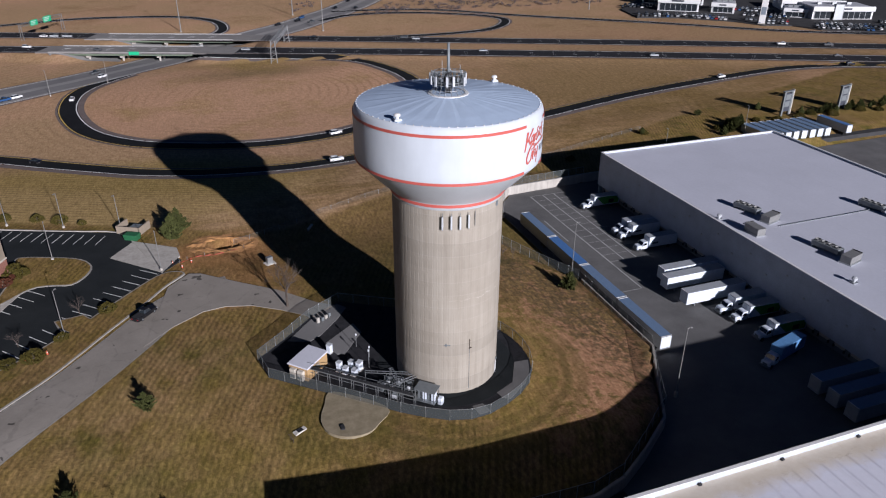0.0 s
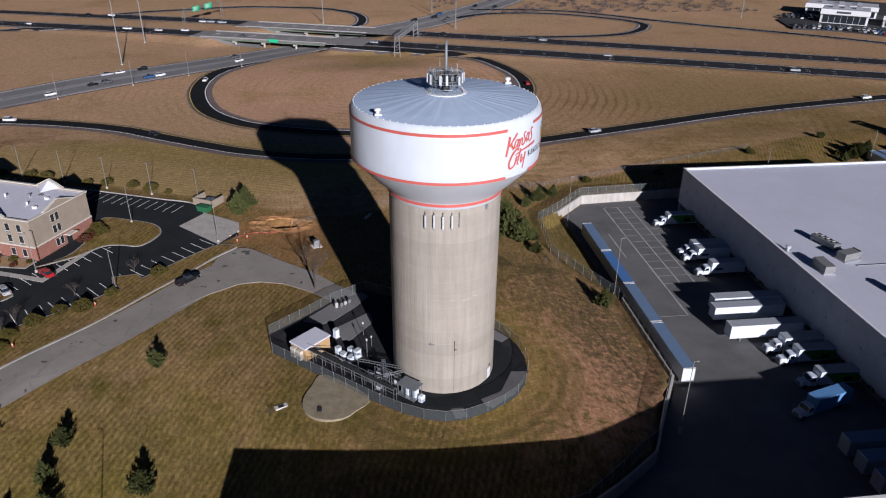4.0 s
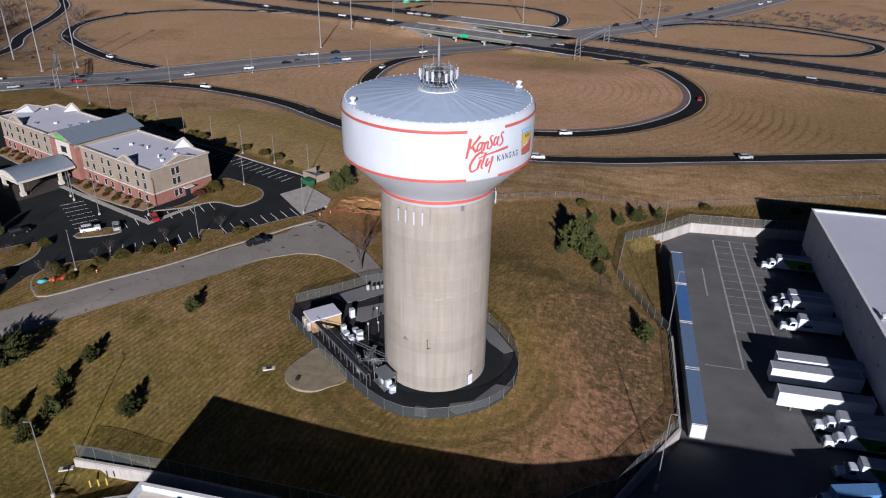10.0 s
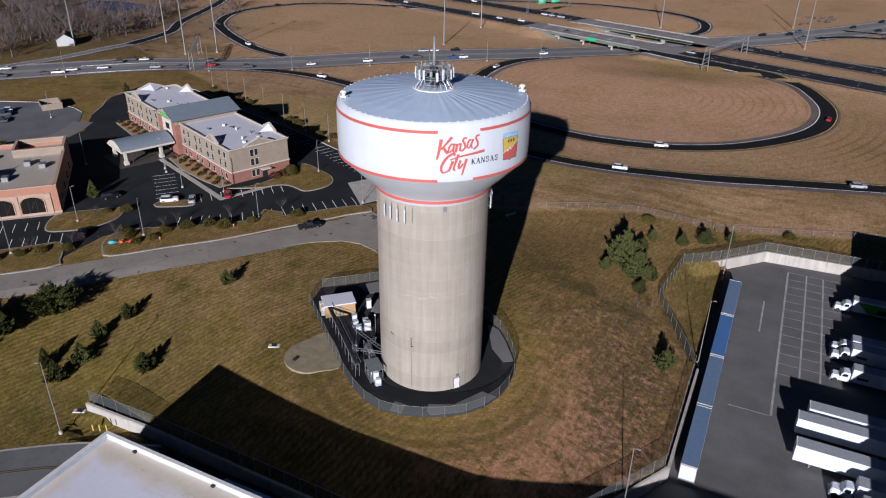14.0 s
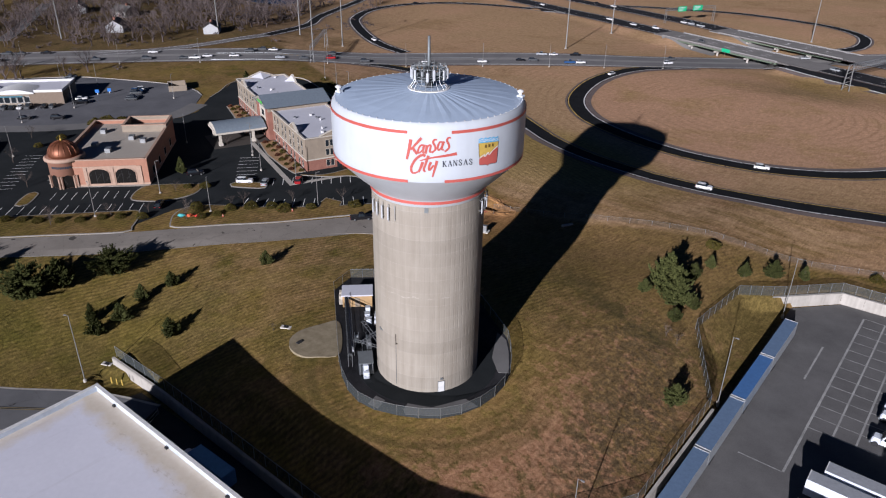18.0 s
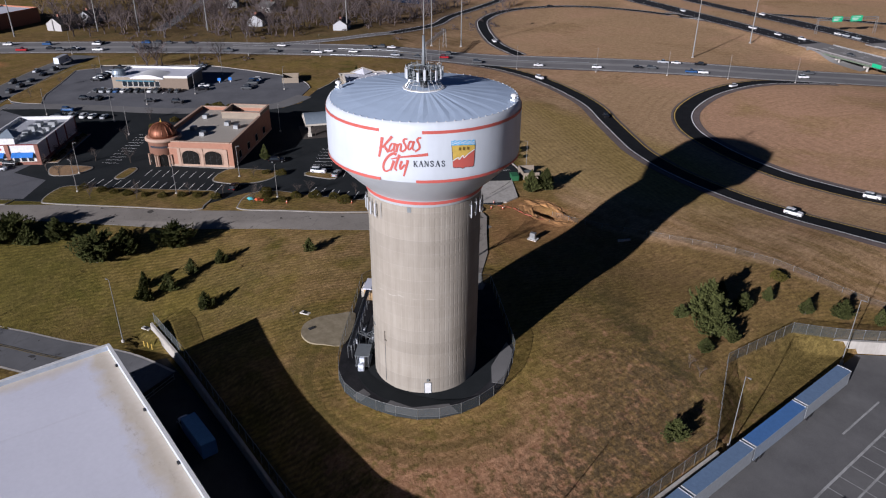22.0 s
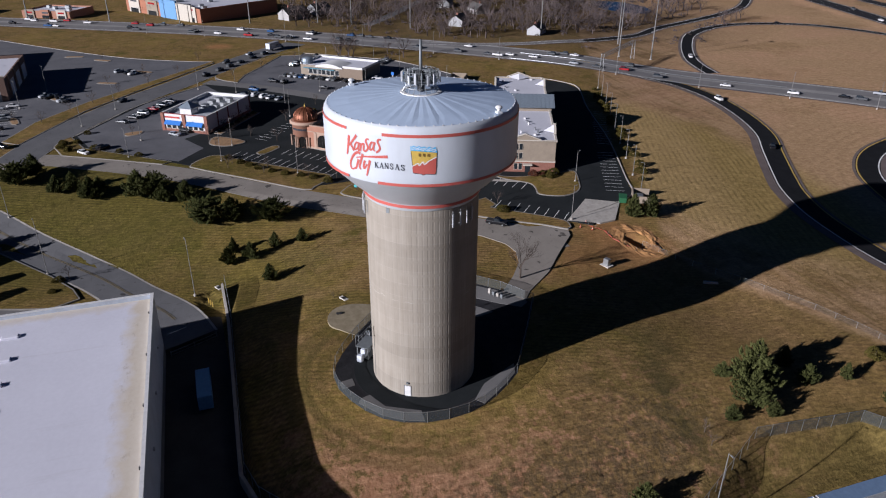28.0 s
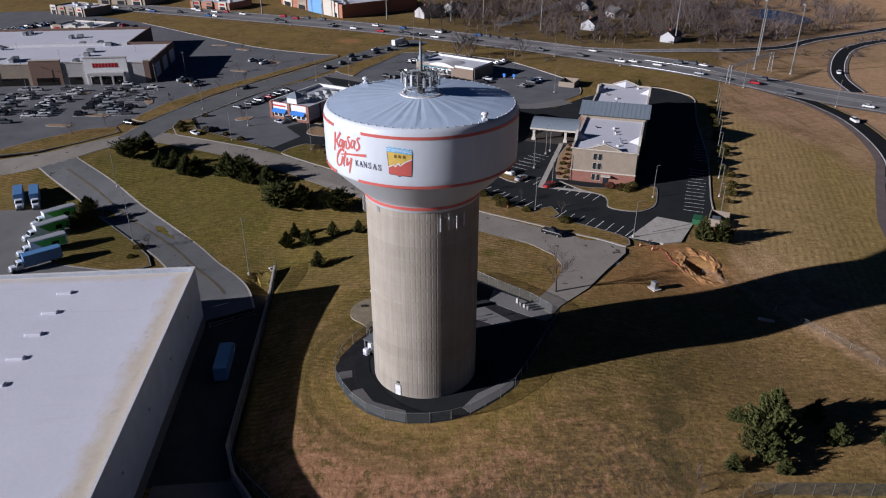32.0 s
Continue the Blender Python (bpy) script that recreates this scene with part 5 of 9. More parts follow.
for x, y, hh in ((24.2, 105.1, 3.6), (25.1, 108.4, 2.0), (23.6, 112.4, 2.6)):
    p = thing("vent_pole", "thin grey pole in the tower yard", "pole", Matrix.Translation((x, y, TB)))
    part("pole", MB().tube([(0, 0, 0), (0, 0, hh)], 0.06, 5), STEEL, p)
    part("cap", MB().box(-0.15, -0.1, hh, 0.15, 0.1, hh + 0.4), ANTENNA, p)
for i, (x, y) in enumerate(((18.3, 122.5), (19.3, 123.0), (20.1, 123.6), (20.9, 124.2))):
    c = thing("utility_meter", "pale utility cabinet beside the yard gate", "cabinet", Matrix.Translation((x, y, TB)) @ Matrix.Rotation(radians(30), 4, "Z"), "meter cabinets")
    part("box", MB().box(-0.3, -0.2, 0.5, 0.3, 0.2, 1.25 + (0.4 if i == 0 else 0), bevel=0.04), STEEL_DULL if i % 2 else CONCRETE, c)
    part("post", MB().tube([(0, 0, 0), (0, 0, 0.6)], 0.06, 5), STEEL, c)

# ---- retaining walls and outer fences ----
def wall_run(name, pts, z0, z1, thick, label):
    root = tagged(new(name), label, "wall", "", "structure")
    line = [Vector((*p, 0)) for p in pts]
    for a, b in zip(line, line[1:]):
        L = (b - a).length
        n = max(1, round(L / 4.5))
        d = (b - a).normalized()
        mm = Matrix.Translation(a) @ Matrix.Rotation(math.atan2(d.y, d.x), 4, "Z")
        for i in range(n):
            part("panel", MB().box(L * i / n + 0.02, 0, z0, L * (i + 1) / n - 0.02, thick, z1 - 0.2, mm), CONCRETE, root)
        part("coping", MB().box(-0.1, -0.08, z1 - 0.2, L + 0.1, thick + 0.08, z1, mm, 0.03), CONCRETE, root)
    return root


wall_run("wall_north", [(73, 169.0), (90, 187.0), (118, 189.0), (170, 191)], -6.5, -2.6, 0.5, "pale concrete retaining wall of the truck yard")
wall_run("wall_south", [(56.5, 69.6), (50, 67.6), (3, 68.6), (-13, 68.2)], -6.5, -3.0, -0.6, "concrete retaining wall of the service lane")
wall_run("wall_west", [(82.2, 128), (82, 99), (76, 88.5), (71, 79.5), (63, 73.6), (56.5, 69.6)], -6.5, -2.7, -0.5, "low concrete wall below the yard fence")
fence([(56.5, 70.4), (63, 74.4), (71, 80.4), (75.6, 89), (81.2, 99), (81.2, 128.5), (70.4, 148.5), (72.2, 169), (89.5, 188), (118, 190)], 2.4, "chain-link fence along the truck yard wall", None, 3.0)
fence([(-13, 69.2), (3, 69.6), (50, 68.6), (56.5, 70.4)], 2.2, "chain-link fence on the lane's retaining wall", -3.0, 3.0)
fence([(6, 168), (18, 174), (28, 179.3), (44, 185), (60.9, 189.7), (76, 194.6), (110, 206), (160, 221)], 1.3, "low wire fence along the motorway field", None, 5.0, FIELD_WIRE)
gate = thing("yard_gate", "grey pipe gate across the service lane", "gate")
part("gate_rail", MB().tube([(10.2, 57.2, -4.3), (5.8, 66.2, -4.3)], 0.07, 5), STEEL, gate)
part("gate_rail", MB().tube([(10.2, 57.2, -5.0), (5.8, 66.2, -5.0)], 0.07, 5), STEEL, gate)
for f in (0, 0.5, 1):
    p = Vector((10.2, 57.2, 0)).lerp(Vector((5.8, 66.2, 0)), f)
    part("gate_post", MB().tube([p + Vector((0, 0, -5.4)), p + Vector((0, 0, -4.0))], 0.08, 6), STEEL, gate)


# ---- buildings ----
def local(x, y, z, yaw):
    return Matrix.Translation((x, y, z)) @ Matrix.Rotation(radians(yaw), 4, "Z")


def walls(parent, x0, y0, x1, y1, z0, z1, material, label="", t=0.35, name="wall"):
    """Four walls with thickness, each a part."""
    for a in ((x0, y0, x1, y0 + t), (x0, y1 - t, x1, y1), (x0, y0 + t, x0 + t, y1 - t), (x1 - t, y0 + t, x1, y1 - t)):
        part(name, MB().box(a[0], a[1], z0, a[2], a[3], z1), material, parent, label)


def window(parent, x, y, z, w, h, facing, frame_mat=None, sill=True, pane=None):
    """A framed window on a wall that faces +x, -x, +y or -y in the building's own axes."""
    rot = {"+x": 0, "+y": 90, "-x": 180, "-y": 270}[facing]
    mm = Matrix.Translation((x, y, z)) @ Matrix.Rotation(radians(rot), 4, "Z")
    win = part("window", MB().box(0.0, -w / 2 - 0.08, -0.08, 0.05, w / 2 + 0.08, 0.0, mm).box(0.0, -w / 2 - 0.08, h, 0.05, w / 2 + 0.08, h + 0.08, mm)
               .box(0.0, -w / 2 - 0.08, 0, 0.05, -w / 2, h, mm).box(0.0, w / 2, 0, 0.05, w / 2 + 0.08, h, mm), frame_mat or CREAM, parent)
    part("pane", MB().box(0.0, -w / 2, 0, 0.02, w / 2, h, mm), pane or GLASS, win)
    if sill:
        part("sill", MB().box(0.05, -w / 2 - 0.12, -0.16, 0.14, w / 2 + 0.12, -0.06, mm), CREAM, win)
    return win


def roof_unit(x, y, z, yaw, kind, group="roof units"):
    u = thing("rooftop_unit", {"fan": "grey rooftop condenser with a row of fans", "box": "grey rooftop air handler", "vent": "small pale roof vent"}[kind], "air conditioner", local(x, y, z, yaw), group)
    if kind == "fan":
        part("body", MB().box(-3.3, -1.1, 0.5, 3.3, 1.1, 1.6, bevel=0.05), STEEL_DULL, u)
        for i in range(4):
            part("fan", MB().lathe([(0.68, 1.6), (0.72, 1.85), (0.6, 1.85), (0.56, 1.65), (0.1, 1.7)], 14, Matrix.Translation((-2.45 + 1.63 * i, 0, 0)), cap=False), POLE, u)
        for x_ in (-3.0, 0, 3.0):
            part("leg", MB().box(x_ - 0.1, -1.0, 0, x_ + 0.1, 1.0, 0.5), STEEL, u)
    elif kind == "box":
        part("body", MB().box(-2.2, -1.2, 0.3, 2.2, 1.2, 1.9, bevel=0.06), POLE, u)
        part("hood", MB().put([(2.2, -1.1, 1.2), (2.2, 1.1, 1.2), (2.2, 1.1, 2.1), (2.2, -1.1, 2.1), (3.1, 1.1, 1.2), (3.1, -1.1, 1.2)], [(3, 2, 4, 5), (0, 3, 5), (1, 4, 2), (0, 5, 4, 1)]), STEEL, u)
        part("curb", MB().box(-2.3, -1.4, 0, 2.3, 1.4, 0.3), STEEL, u)
    else:
        part("exhaust", MB().lathe([(0.35, 0), (0.35, 0.8), (0.6, 0.85), (0.6, 1.2), (0.2, 1.35)], 10), ANTENNA, u)
        part("curb", MB().box(-0.6, -0.6, 0, 0.6, 0.6, 0.25), STEEL, u)
    return u


# warehouse along the yard
wh1 = thing("warehouse", "long grey panel warehouse with dock doors and a white flat roof", "warehouse")
part("upper_wall", MB().box(117, 40, -2.4, 117.4, 179.5, 7.9), WH_WALL, wh1, "grey ribbed metal wall")
part("upper_wall", MB().box(117.4, 179.1, -5.4, 183, 179.5, 7.9), WH_WALL, wh1)
part("upper_wall", MB().box(182.6, -60, -5.4, 183, 179.1, 7.9), WH_WALL, wh1)
part("upper_wall", MB().box(117.0, -60, -5.4, 182.6, -59.6, 7.9), WH_WALL, wh1)
part("dock_wall", MB().box(118.6, 40, -5.4, 119, 179.1, -2.0), plain("dock_block", (0.16, 0.16, 0.165), 0.85), wh1, "dark block wall behind the docks")
part("soffit", MB().box(117.4, 40, -2.4, 118.6, 179.1, -2.2), WH_WALL, wh1)
part("roof", MB().box(117.4, -59.6, 7.3, 182.6, 179.1, 7.45), ROOF_BIG, wh1, "white membrane roof")
for a in ((116.9, 40, 117.5, 179.6), (117.5, 179.0, 183.1, 179.6), (182.5, -60, 183.1, 179.0)):
    part("coping", MB().box(a[0], a[1], 7.9, a[2], a[3], 8.05), WHITE, wh1, "white metal coping")
m = MB()
for i in range(43):
    m.box(116.98, 41 + i * 3.2, -2.4, 117.0, 41.1 + i * 3.2, 7.9)
tagged(part("ribs", m, WH_WALL, wh1), kind="stuff")
for i in range(29):
    y = 62.5 + i * 4.05
    d = part("dock_door", MB().box(118.5, y - 1.3, -4.1, 118.6, y + 1.3, -2.5), CREAM, wh1, "pale roller dock door")
    part("bumper", MB().box(118.2, y - 1.5, -4.5, 118.5, y - 1.2, -3.9).box(118.2, y + 1.2, -4.5, 118.5, y + 1.5, -3.9), DARK, d)
for i in range(24):
    part("wall_lamp", MB().box(116.75, 46 + i * 5.6, 2.2 if i % 2 else 4.9, 117.0, 46.5 + i * 5.6, 2.6 if i % 2 else 5.2), ANTENNA, wh1)
roof_unit(129.0, 129.5, 7.45, 105, "fan")
roof_unit(129.9, 122.5, 7.45, 15, "box")
roof_unit(121.6, 118.3, 7.45, 90, "box")
roof_unit(118.9, 127.6, 7.45, 0, "vent")
roof_unit(130.5, 105.5, 7.45, 100, "fan")
roof_unit(131.0, 99.5, 7.45, 15, "box")
roof_unit(160.3, 120.0, 7.45, 100, "fan")
roof_unit(161.0, 112.0, 7.45, 100, "box")
roof_unit(124, 92, 7.45, 0, "vent")
pipe = thing("gas_pipe", "grey gas pipe on blocks across the white roof", "pipe")
part("pipe", MB().tube([(130, 119, 7.65), (150, 119, 7.65), (180, 119.5, 7.65)], 0.09, 5), STEEL_DULL, pipe)

# warehouse in the foreground
wh2 = thing("warehouse", "white-roofed distribution warehouse with a parapet", "warehouse")
for a in ((9.4, 55.7, 116.5, 56.1), (9.4, -40, 9.8, 55.7), (9.8, -40, 116.5, -39.6)):
    part("wall", MB().box(a[0], a[1], -5.4, a[2], a[3], 9.2), WH_WALL, wh2, "pale grey panel wall")
part("roof", MB().put([(9.8, -39.6, 8.9), (116.5, -39.6, 8.9), (116.5, 53.4, 8.35), (9.8, 53.4, 8.35), (9.8, 55.7, 8.3), (116.5, 55.7, 8.3), (116.5, 55.7, 7.9), (9.8, 55.7, 7.9), (116.5, -39.6, 7.9), (9.8, -39.6, 7.9)],
     [(0, 1, 2, 3), (3, 2, 5, 4), (4, 5, 6, 7), (1, 8, 6, 5, 2), (9, 0, 3, 4, 7), (9, 8, 1, 0), (7, 6, 8, 9)]), ROOF_LONG, wh2, "white ribbed roof with rusty dirt in the gutter")
for a in ((9.3, 55.65, 116.5, 56.2), (9.3, -40, 9.85, 55.65)):
    part("coping", MB().box(a[0], a[1], 9.2, a[2], a[3], 9.32), WHITE, wh2, "white metal coping")
m = MB()
for i in range(44):
    m.put([(11 + i * 2.4, -39.5, 8.93), (11.08 + i * 2.4, -39.5, 8.93), (11.08 + i * 2.4, 53.2, 8.385), (11 + i * 2.4, 53.2, 8.385)], [(0, 1, 2, 3)])
tagged(part("roof_seams", m, ROOF_LONG, wh2), kind="stuff")
for i in range(5):
    part("skylight", MB().box(16 + 7.3 * i, 31.2, 8.45, 17.2 + 7.3 * i, 34.0, 8.85, bevel=0.15), ROOF_LONG, wh2, "white curb skylight")
for x in (15, 29, 43, 57, 71, 85):
    part("scupper", MB().box(x, 55.3, 8.32, x + 0.5, 55.7, 8.6), DARK, wh2)
    part("wall_lamp", MB().box(x + 5, 56.1, 3.6, x + 5.5, 56.4, 4.0), ANTENNA, wh2)
arm = thing("barrier_arm", "white lifting barrier arm across the lane", "barrier", local(3.0, 56.6, -5.3, 112))
part("post", MB().box(-0.2, -0.2, 0, 0.2, 0.2, 1.1, bevel=0.03), STEEL_DULL, arm)
part("arm", MB().box(0.2, -0.06, 0.9, 4.4, 0.06, 1.05), WHITE, arm)
# darker strip along the bottom of the north wall
part("scuff_band", MB().box(9.5, 56.1, -5.35, 116.4, 56.14, -2.6), plain("dark_base_band", (0.13, 0.13, 0.14), 0.8), wh2)

# ---- hotel ----
hotel = thing("hotel", "three-storey tan and brick hotel with white roofs", "hotel", local(-50.6, 151.2, 1.5, 157.5))
HX, HY, HH = 79.0, -18.6, 9.6
for x0, x1, y1 in ((0, 33, 0), (33, 46, 1.6), (46, HX, 0)):
    part("brick_wall", MB().box(x0, HY if x0 != 33 else HY - 0.8, 0, x1, y1, 3.3), BRICK, hotel, "red brick ground floor")
    if x0 != 33:
        part("wall", MB().box(x0 + 0.05, HY + 0.05, 3.65, x1 - 0.05, y1 - 0.05, HH + 0.04), WH_WALL_TAN, hotel, "tan stucco upper storeys")
        part("string_course", MB().box(x0 - 0.12, HY - 0.12, 3.3, x1 + 0.12, y1 + 0.12, 3.65), CREAM, hotel, "cream string course")
        part("roof_deck", MB().box(x0 + 0.2, HY + 0.3, HH + 0.05, x1 - 0.2, y1 - 0.3, HH + 0.2), ROOF_WHITE, hotel, "white membrane roof")
        for a in ((x0 - 0.3, y1 - 0.35, x1, y1 + 0.3), (x0 - 0.3, HY - 0.3, x1, HY + 0.35)):
            p = part("parapet", MB().box(a[0] + 0.3, a[1] + (0.05 if a[1] < -5 else 0), HH + 0.04, a[2], a[3] - (0.3 if a[1] > -5 else 0), HH + 0.45), WH_WALL_TAN, hotel, "tan parapet")
            part("coping", MB().box(a[0], a[1], HH + 0.45, a[2], a[3], HH + 0.68, bevel=0.05), CREAM, p, "cream moulded coping")
for x in (-0.3, HX - 0.35):
    p = part("parapet", MB().box(x + (0.3 if x < 0 else 0), HY + 0.35, HH + 0.04, x + (0.65 if x < 0 else 0.35), -0.35, HH + 0.45), WH_WALL_TAN, hotel)
    part("coping", MB().box(x, HY + 0.35, HH + 0.45, x + 0.65, -0.35, HH + 0.68, bevel=0.05), CREAM, p)
for x in (33, 43.5):
    part("brick_tower", MB().box(x, -1, 3.3, x + 2.5, 1.6, HH + 0.8), BRICK, hotel, "brick pier beside the entrance bay")
part("wall", MB().box(35.5, HY - 0.8, 3.3, 43.5, 1.3, HH + 0.8), CREAM, hotel, "cream entrance bay")
# cross gable roof
m = MB()
gx0, gx1, ridge, eave = 31.5, 47.5, HH + 4.3, HH + 1.6
for x in (32.6, 46.0):
    part("raised_wall", MB().box(x, HY - 0.6, HH + 0.1, x + 0.4, 1.5, eave + 0.1), WH_WALL_TAN, hotel, "tan wall under the gable roof")
    part("cornice", MB().box(x - 0.15, HY - 0.8, eave - 0.25, x + 0.55, 1.8, eave + 0.0), CREAM, hotel)
m.put([(gx0, 2.4, eave), (gx1, 2.4, eave), ((gx0 + gx1) / 2, 2.4, ridge), (gx0, HY - 1.6, eave), (gx1, HY - 1.6, eave), ((gx0 + gx1) / 2, HY - 1.6, ridge)],
      [(0, 2, 5, 3), (1, 4, 5, 2), (0, 3, 4, 1)])
part("gable_roof", m, METAL_ROOF, hotel, "blue-grey standing-seam gable roof")
gm = MB()
for y in (2.1, HY - 1.3):
    gm.put([(gx0 + 0.4, y, eave), (gx1 - 0.4, y, eave), ((gx0 + gx1) / 2, y, ridge - 0.15)], [(0, 1, 2), (2, 1, 0)])
part("gable_end", gm, CREAM, hotel)
part("sign", MB().box(37.4, 2.15, HH + 2.0, 41.4, 2.3, HH + 2.7).box(36.4, 2.15, HH + 1.9, 37.2, 2.3, HH + 2.9), GREEN, hotel, "green sign in the gable")
for i in range(17):
    part("roof_seam", MB().put([(gx0 + 0.0, 2.4 - i * 1.38, eave + 0.06), ((gx0 + gx1) / 2, 2.4 - i * 1.38, ridge + 0.06), ((gx0 + gx1) / 2, 2.32 - i * 1.38, ridge + 0.06), (gx0, 2.32 - i * 1.38, eave + 0.06)], [(0, 1, 2, 3)]), METAL_ROOF, hotel)


def small_gable(x, y, along, w, rise, inward):
    """A thin gable wall over the parapet with sloped copings and a small saddle behind it; along 'x' or 'y'."""
    z0 = HH + 0.1
    mm = Matrix.Translation((x, y, 0)) @ Matrix.Rotation(radians({("x", -1): 0, ("x", 1): 180, ("y", 1): 90, ("y", -1): 270}[along, inward]), 4, "Z")
    h = w / 2
    prof = [(-h, z0), (h, z0), (h, z0 + 0.75), (0, z0 + 0.75 + rise), (-h, z0 + 0.75)]
    g_ = part("gable_wall", MB().put([tuple(mm @ Vector((a, b, c))) for b in (0.12, -0.3) for a, c in prof], [(4, 3, 2, 1, 0), (5, 6, 7, 8, 9)] + [(i, (i + 1) % 5, 5 + (i + 1) % 5, 5 + i) for i in range(5)]), WH_WALL_TAN, hotel, "tan stucco gable wall")
    for s in (-1, 1):
        a, b = Vector((s * (h + 0.3), 0, z0 + 0.72 - 0.3 * rise / h)), Vector((0, 0, z0 + 0.78 + rise))
        part("gable_coping", MB().put([tuple(mm @ Vector((p.x, q, p.z + r))) for p in (a, b) for q in (0.3, -0.42) for r in (0, 0.22)], [(0, 1, 3, 2), (4, 6, 7, 5), (0, 4, 5, 1), (2, 3, 7, 6), (1, 5, 7, 3), (0, 2, 6, 4)]), CREAM, g_)
    part("saddle", MB().put([tuple(mm @ Vector(p)) for p in ((-h + 0.3, -0.3, z0 + 0.6), (h - 0.3, -0.3, z0 + 0.6), (0, -0.3, z0 + 0.55 + rise), (0, -3.4, z0 + 0.25))], [(0, 2, 3), (2, 1, 3)]), ROOF_WHITE, g_, "white membrane saddle")


for gx in (10.5, 68.5):
    small_gable(gx, 0.05, "x", 7, 1.7, -1)
    small_gable(gx, HY - 0.05, "x", 7, 1.7, 1)
small_gable(-0.05, -9.3, "y", 9, 1.5, 1)
small_gable(HX + 0.05, -9.3, "y", 9, 1.5, -1)
for zf in (0.9, 4.3, 7.1):
    for x in (3.2, 6.4, 11.2, 14.4, 19.2, 22.4, 27.2, 30.4, 49.0, 52.2, 57.0, 60.2, 65.0, 68.2, 73.0, 76.0):
        w = window(hotel, x, 0.0 if zf > 3 else 0.01, zf, 1.15, 1.75, "+y")
        part("air_unit", MB().box(x - 0.55, 0.02, zf - 0.5, x + 0.55, 0.1, zf - 0.12), STEEL_DULL, w)
        window(hotel, x, HY, zf, 1.15, 1.75, "-y")
    for y in (-8.2, -6.8):
        window(hotel, 0.0, y, zf, 1.0, 1.9, "-x", sill=False)
    window(hotel, 39.5, 1.6 if zf < 3 else 1.3, zf, 3.0, 1.9, "+y", sill=False)
part("door", MB().box(-0.06, -11.2, 0.1, 0.0, -9.6, 2.3), GLASS, hotel, "dark glazed end door")
part("door_canopy", MB().box(-1.6, -11.8, 2.6, 0, -9.0, 2.85, bevel=0.05), CREAM, hotel)
random.seed(12)
for i in range(16):
    x, y = (4 + random.random() * 27 if i < 9 else 50 + random.random() * 26), -3 - random.random() * 12
    part("roof_vent", MB().box(x, y, HH + 0.2, x + 0.9, y + 0.7, HH + 0.75, bevel=0.06) if i % 3 else MB().lathe([(0.22, HH + 0.2), (0.22, HH + 0.8), (0.4, HH + 0.85), (0.1, HH + 1.05)], 10, Matrix.Translation((x, y, 0))), STEEL if i % 2 else WHITE, hotel)
# entrance canopy
port = thing("entrance_canopy", "drive-through hotel canopy with a vaulted metal roof", "canopy", local(-50.6, 151.2, 1.5, 157.5))
m = MB()
x0, x1, y0, y1 = 33.5, 45.5, 2.2, 18.5
arc = [(x0 + (x1 - x0) * i / 12, 4.6 + 2.0 * math.sin(math.pi * i / 12) ** 0.8) for i in range(13)]
m.put([(x, y, z) for y in (y0, y1) for x, z in arc], [(i, i + 1, 14 + i, 13 + i) for i in range(12)])
part("roof", m, METAL_ROOF, port, "blue-grey vaulted metal roof")
part("end_arch", MB().put([(x, y1 - 0.15, z - 0.05) for x, z in arc] + [(x, y1 - 0.15, 4.55) for x, z in arc], [(i, i + 1, 14 + i, 13 + i) for i in range(12)]), CREAM, port, "cream arched end panel")
part("fascia", MB().box(x0 - 0.1, y0, 4.0, x1 + 0.1, y1 + 0.1, 4.6), CREAM, port, "cream fascia")
for x in (34.6, 44.4):
    for y in (6.5, 17.3):
        c = part("pier", MB().box(x - 0.4, y - 0.4, 1.1, x + 0.4, y + 0.4, 4.0), CREAM, port)
        part("pier_base", MB().box(x - 0.65, y - 0.65, 0, x + 0.65, y + 0.65, 1.1, bevel=0.04), CREAM, c)

w_ = local(-50.6, 151.2, 0, 157.5)
slab("canopy_paving", [tuple((w_ @ Vector((*p, 0)))[:2]) for p in ((32, 2), (48, 2), (47, 20), (32, 20))], 1.62, plain("brown_pavers", (0.055, 0.045, 0.038), 0.85), "brown paving under the hotel canopy", depth=0.3)

# ---- restaurant with a copper dome ----
rest = thing("restaurant", "salmon brick restaurant with a copper dome and arched windows", "restaurant", local(-76.5, 115.6, 1.55, 137))
RW, RD, RH = 24.0, 38.0, 7.6
part("wall", MB().box(0, 0, 0, RD, RW, RH - 1.2), TERRACOTTA, rest, "salmon brick walls")
part("roof_deck", MB().box(0.4, 0.4, RH - 1.2, RD - 0.4, RW - 0.4, RH - 1.0), ROOF_BEIGE, rest, "beige flat roof")
for a in ((0, 0, RD, 0.5), (0, RW - 0.5, RD, RW), (0, 0.5, 0.5, RW - 0.5), (RD - 0.5, 0.5, RD, RW - 0.5)):
    p = part("parapet", MB().box(a[0], a[1], RH - 1.2, a[2], a[3], RH), TERRACOTTA, rest)
    part("coping", MB().box(a[0] - 0.15, a[1] - 0.15, RH, a[2] + 0.15, a[3] + 0.15, RH + 0.25), ROSE_TRIM, p, "pale rose coping")
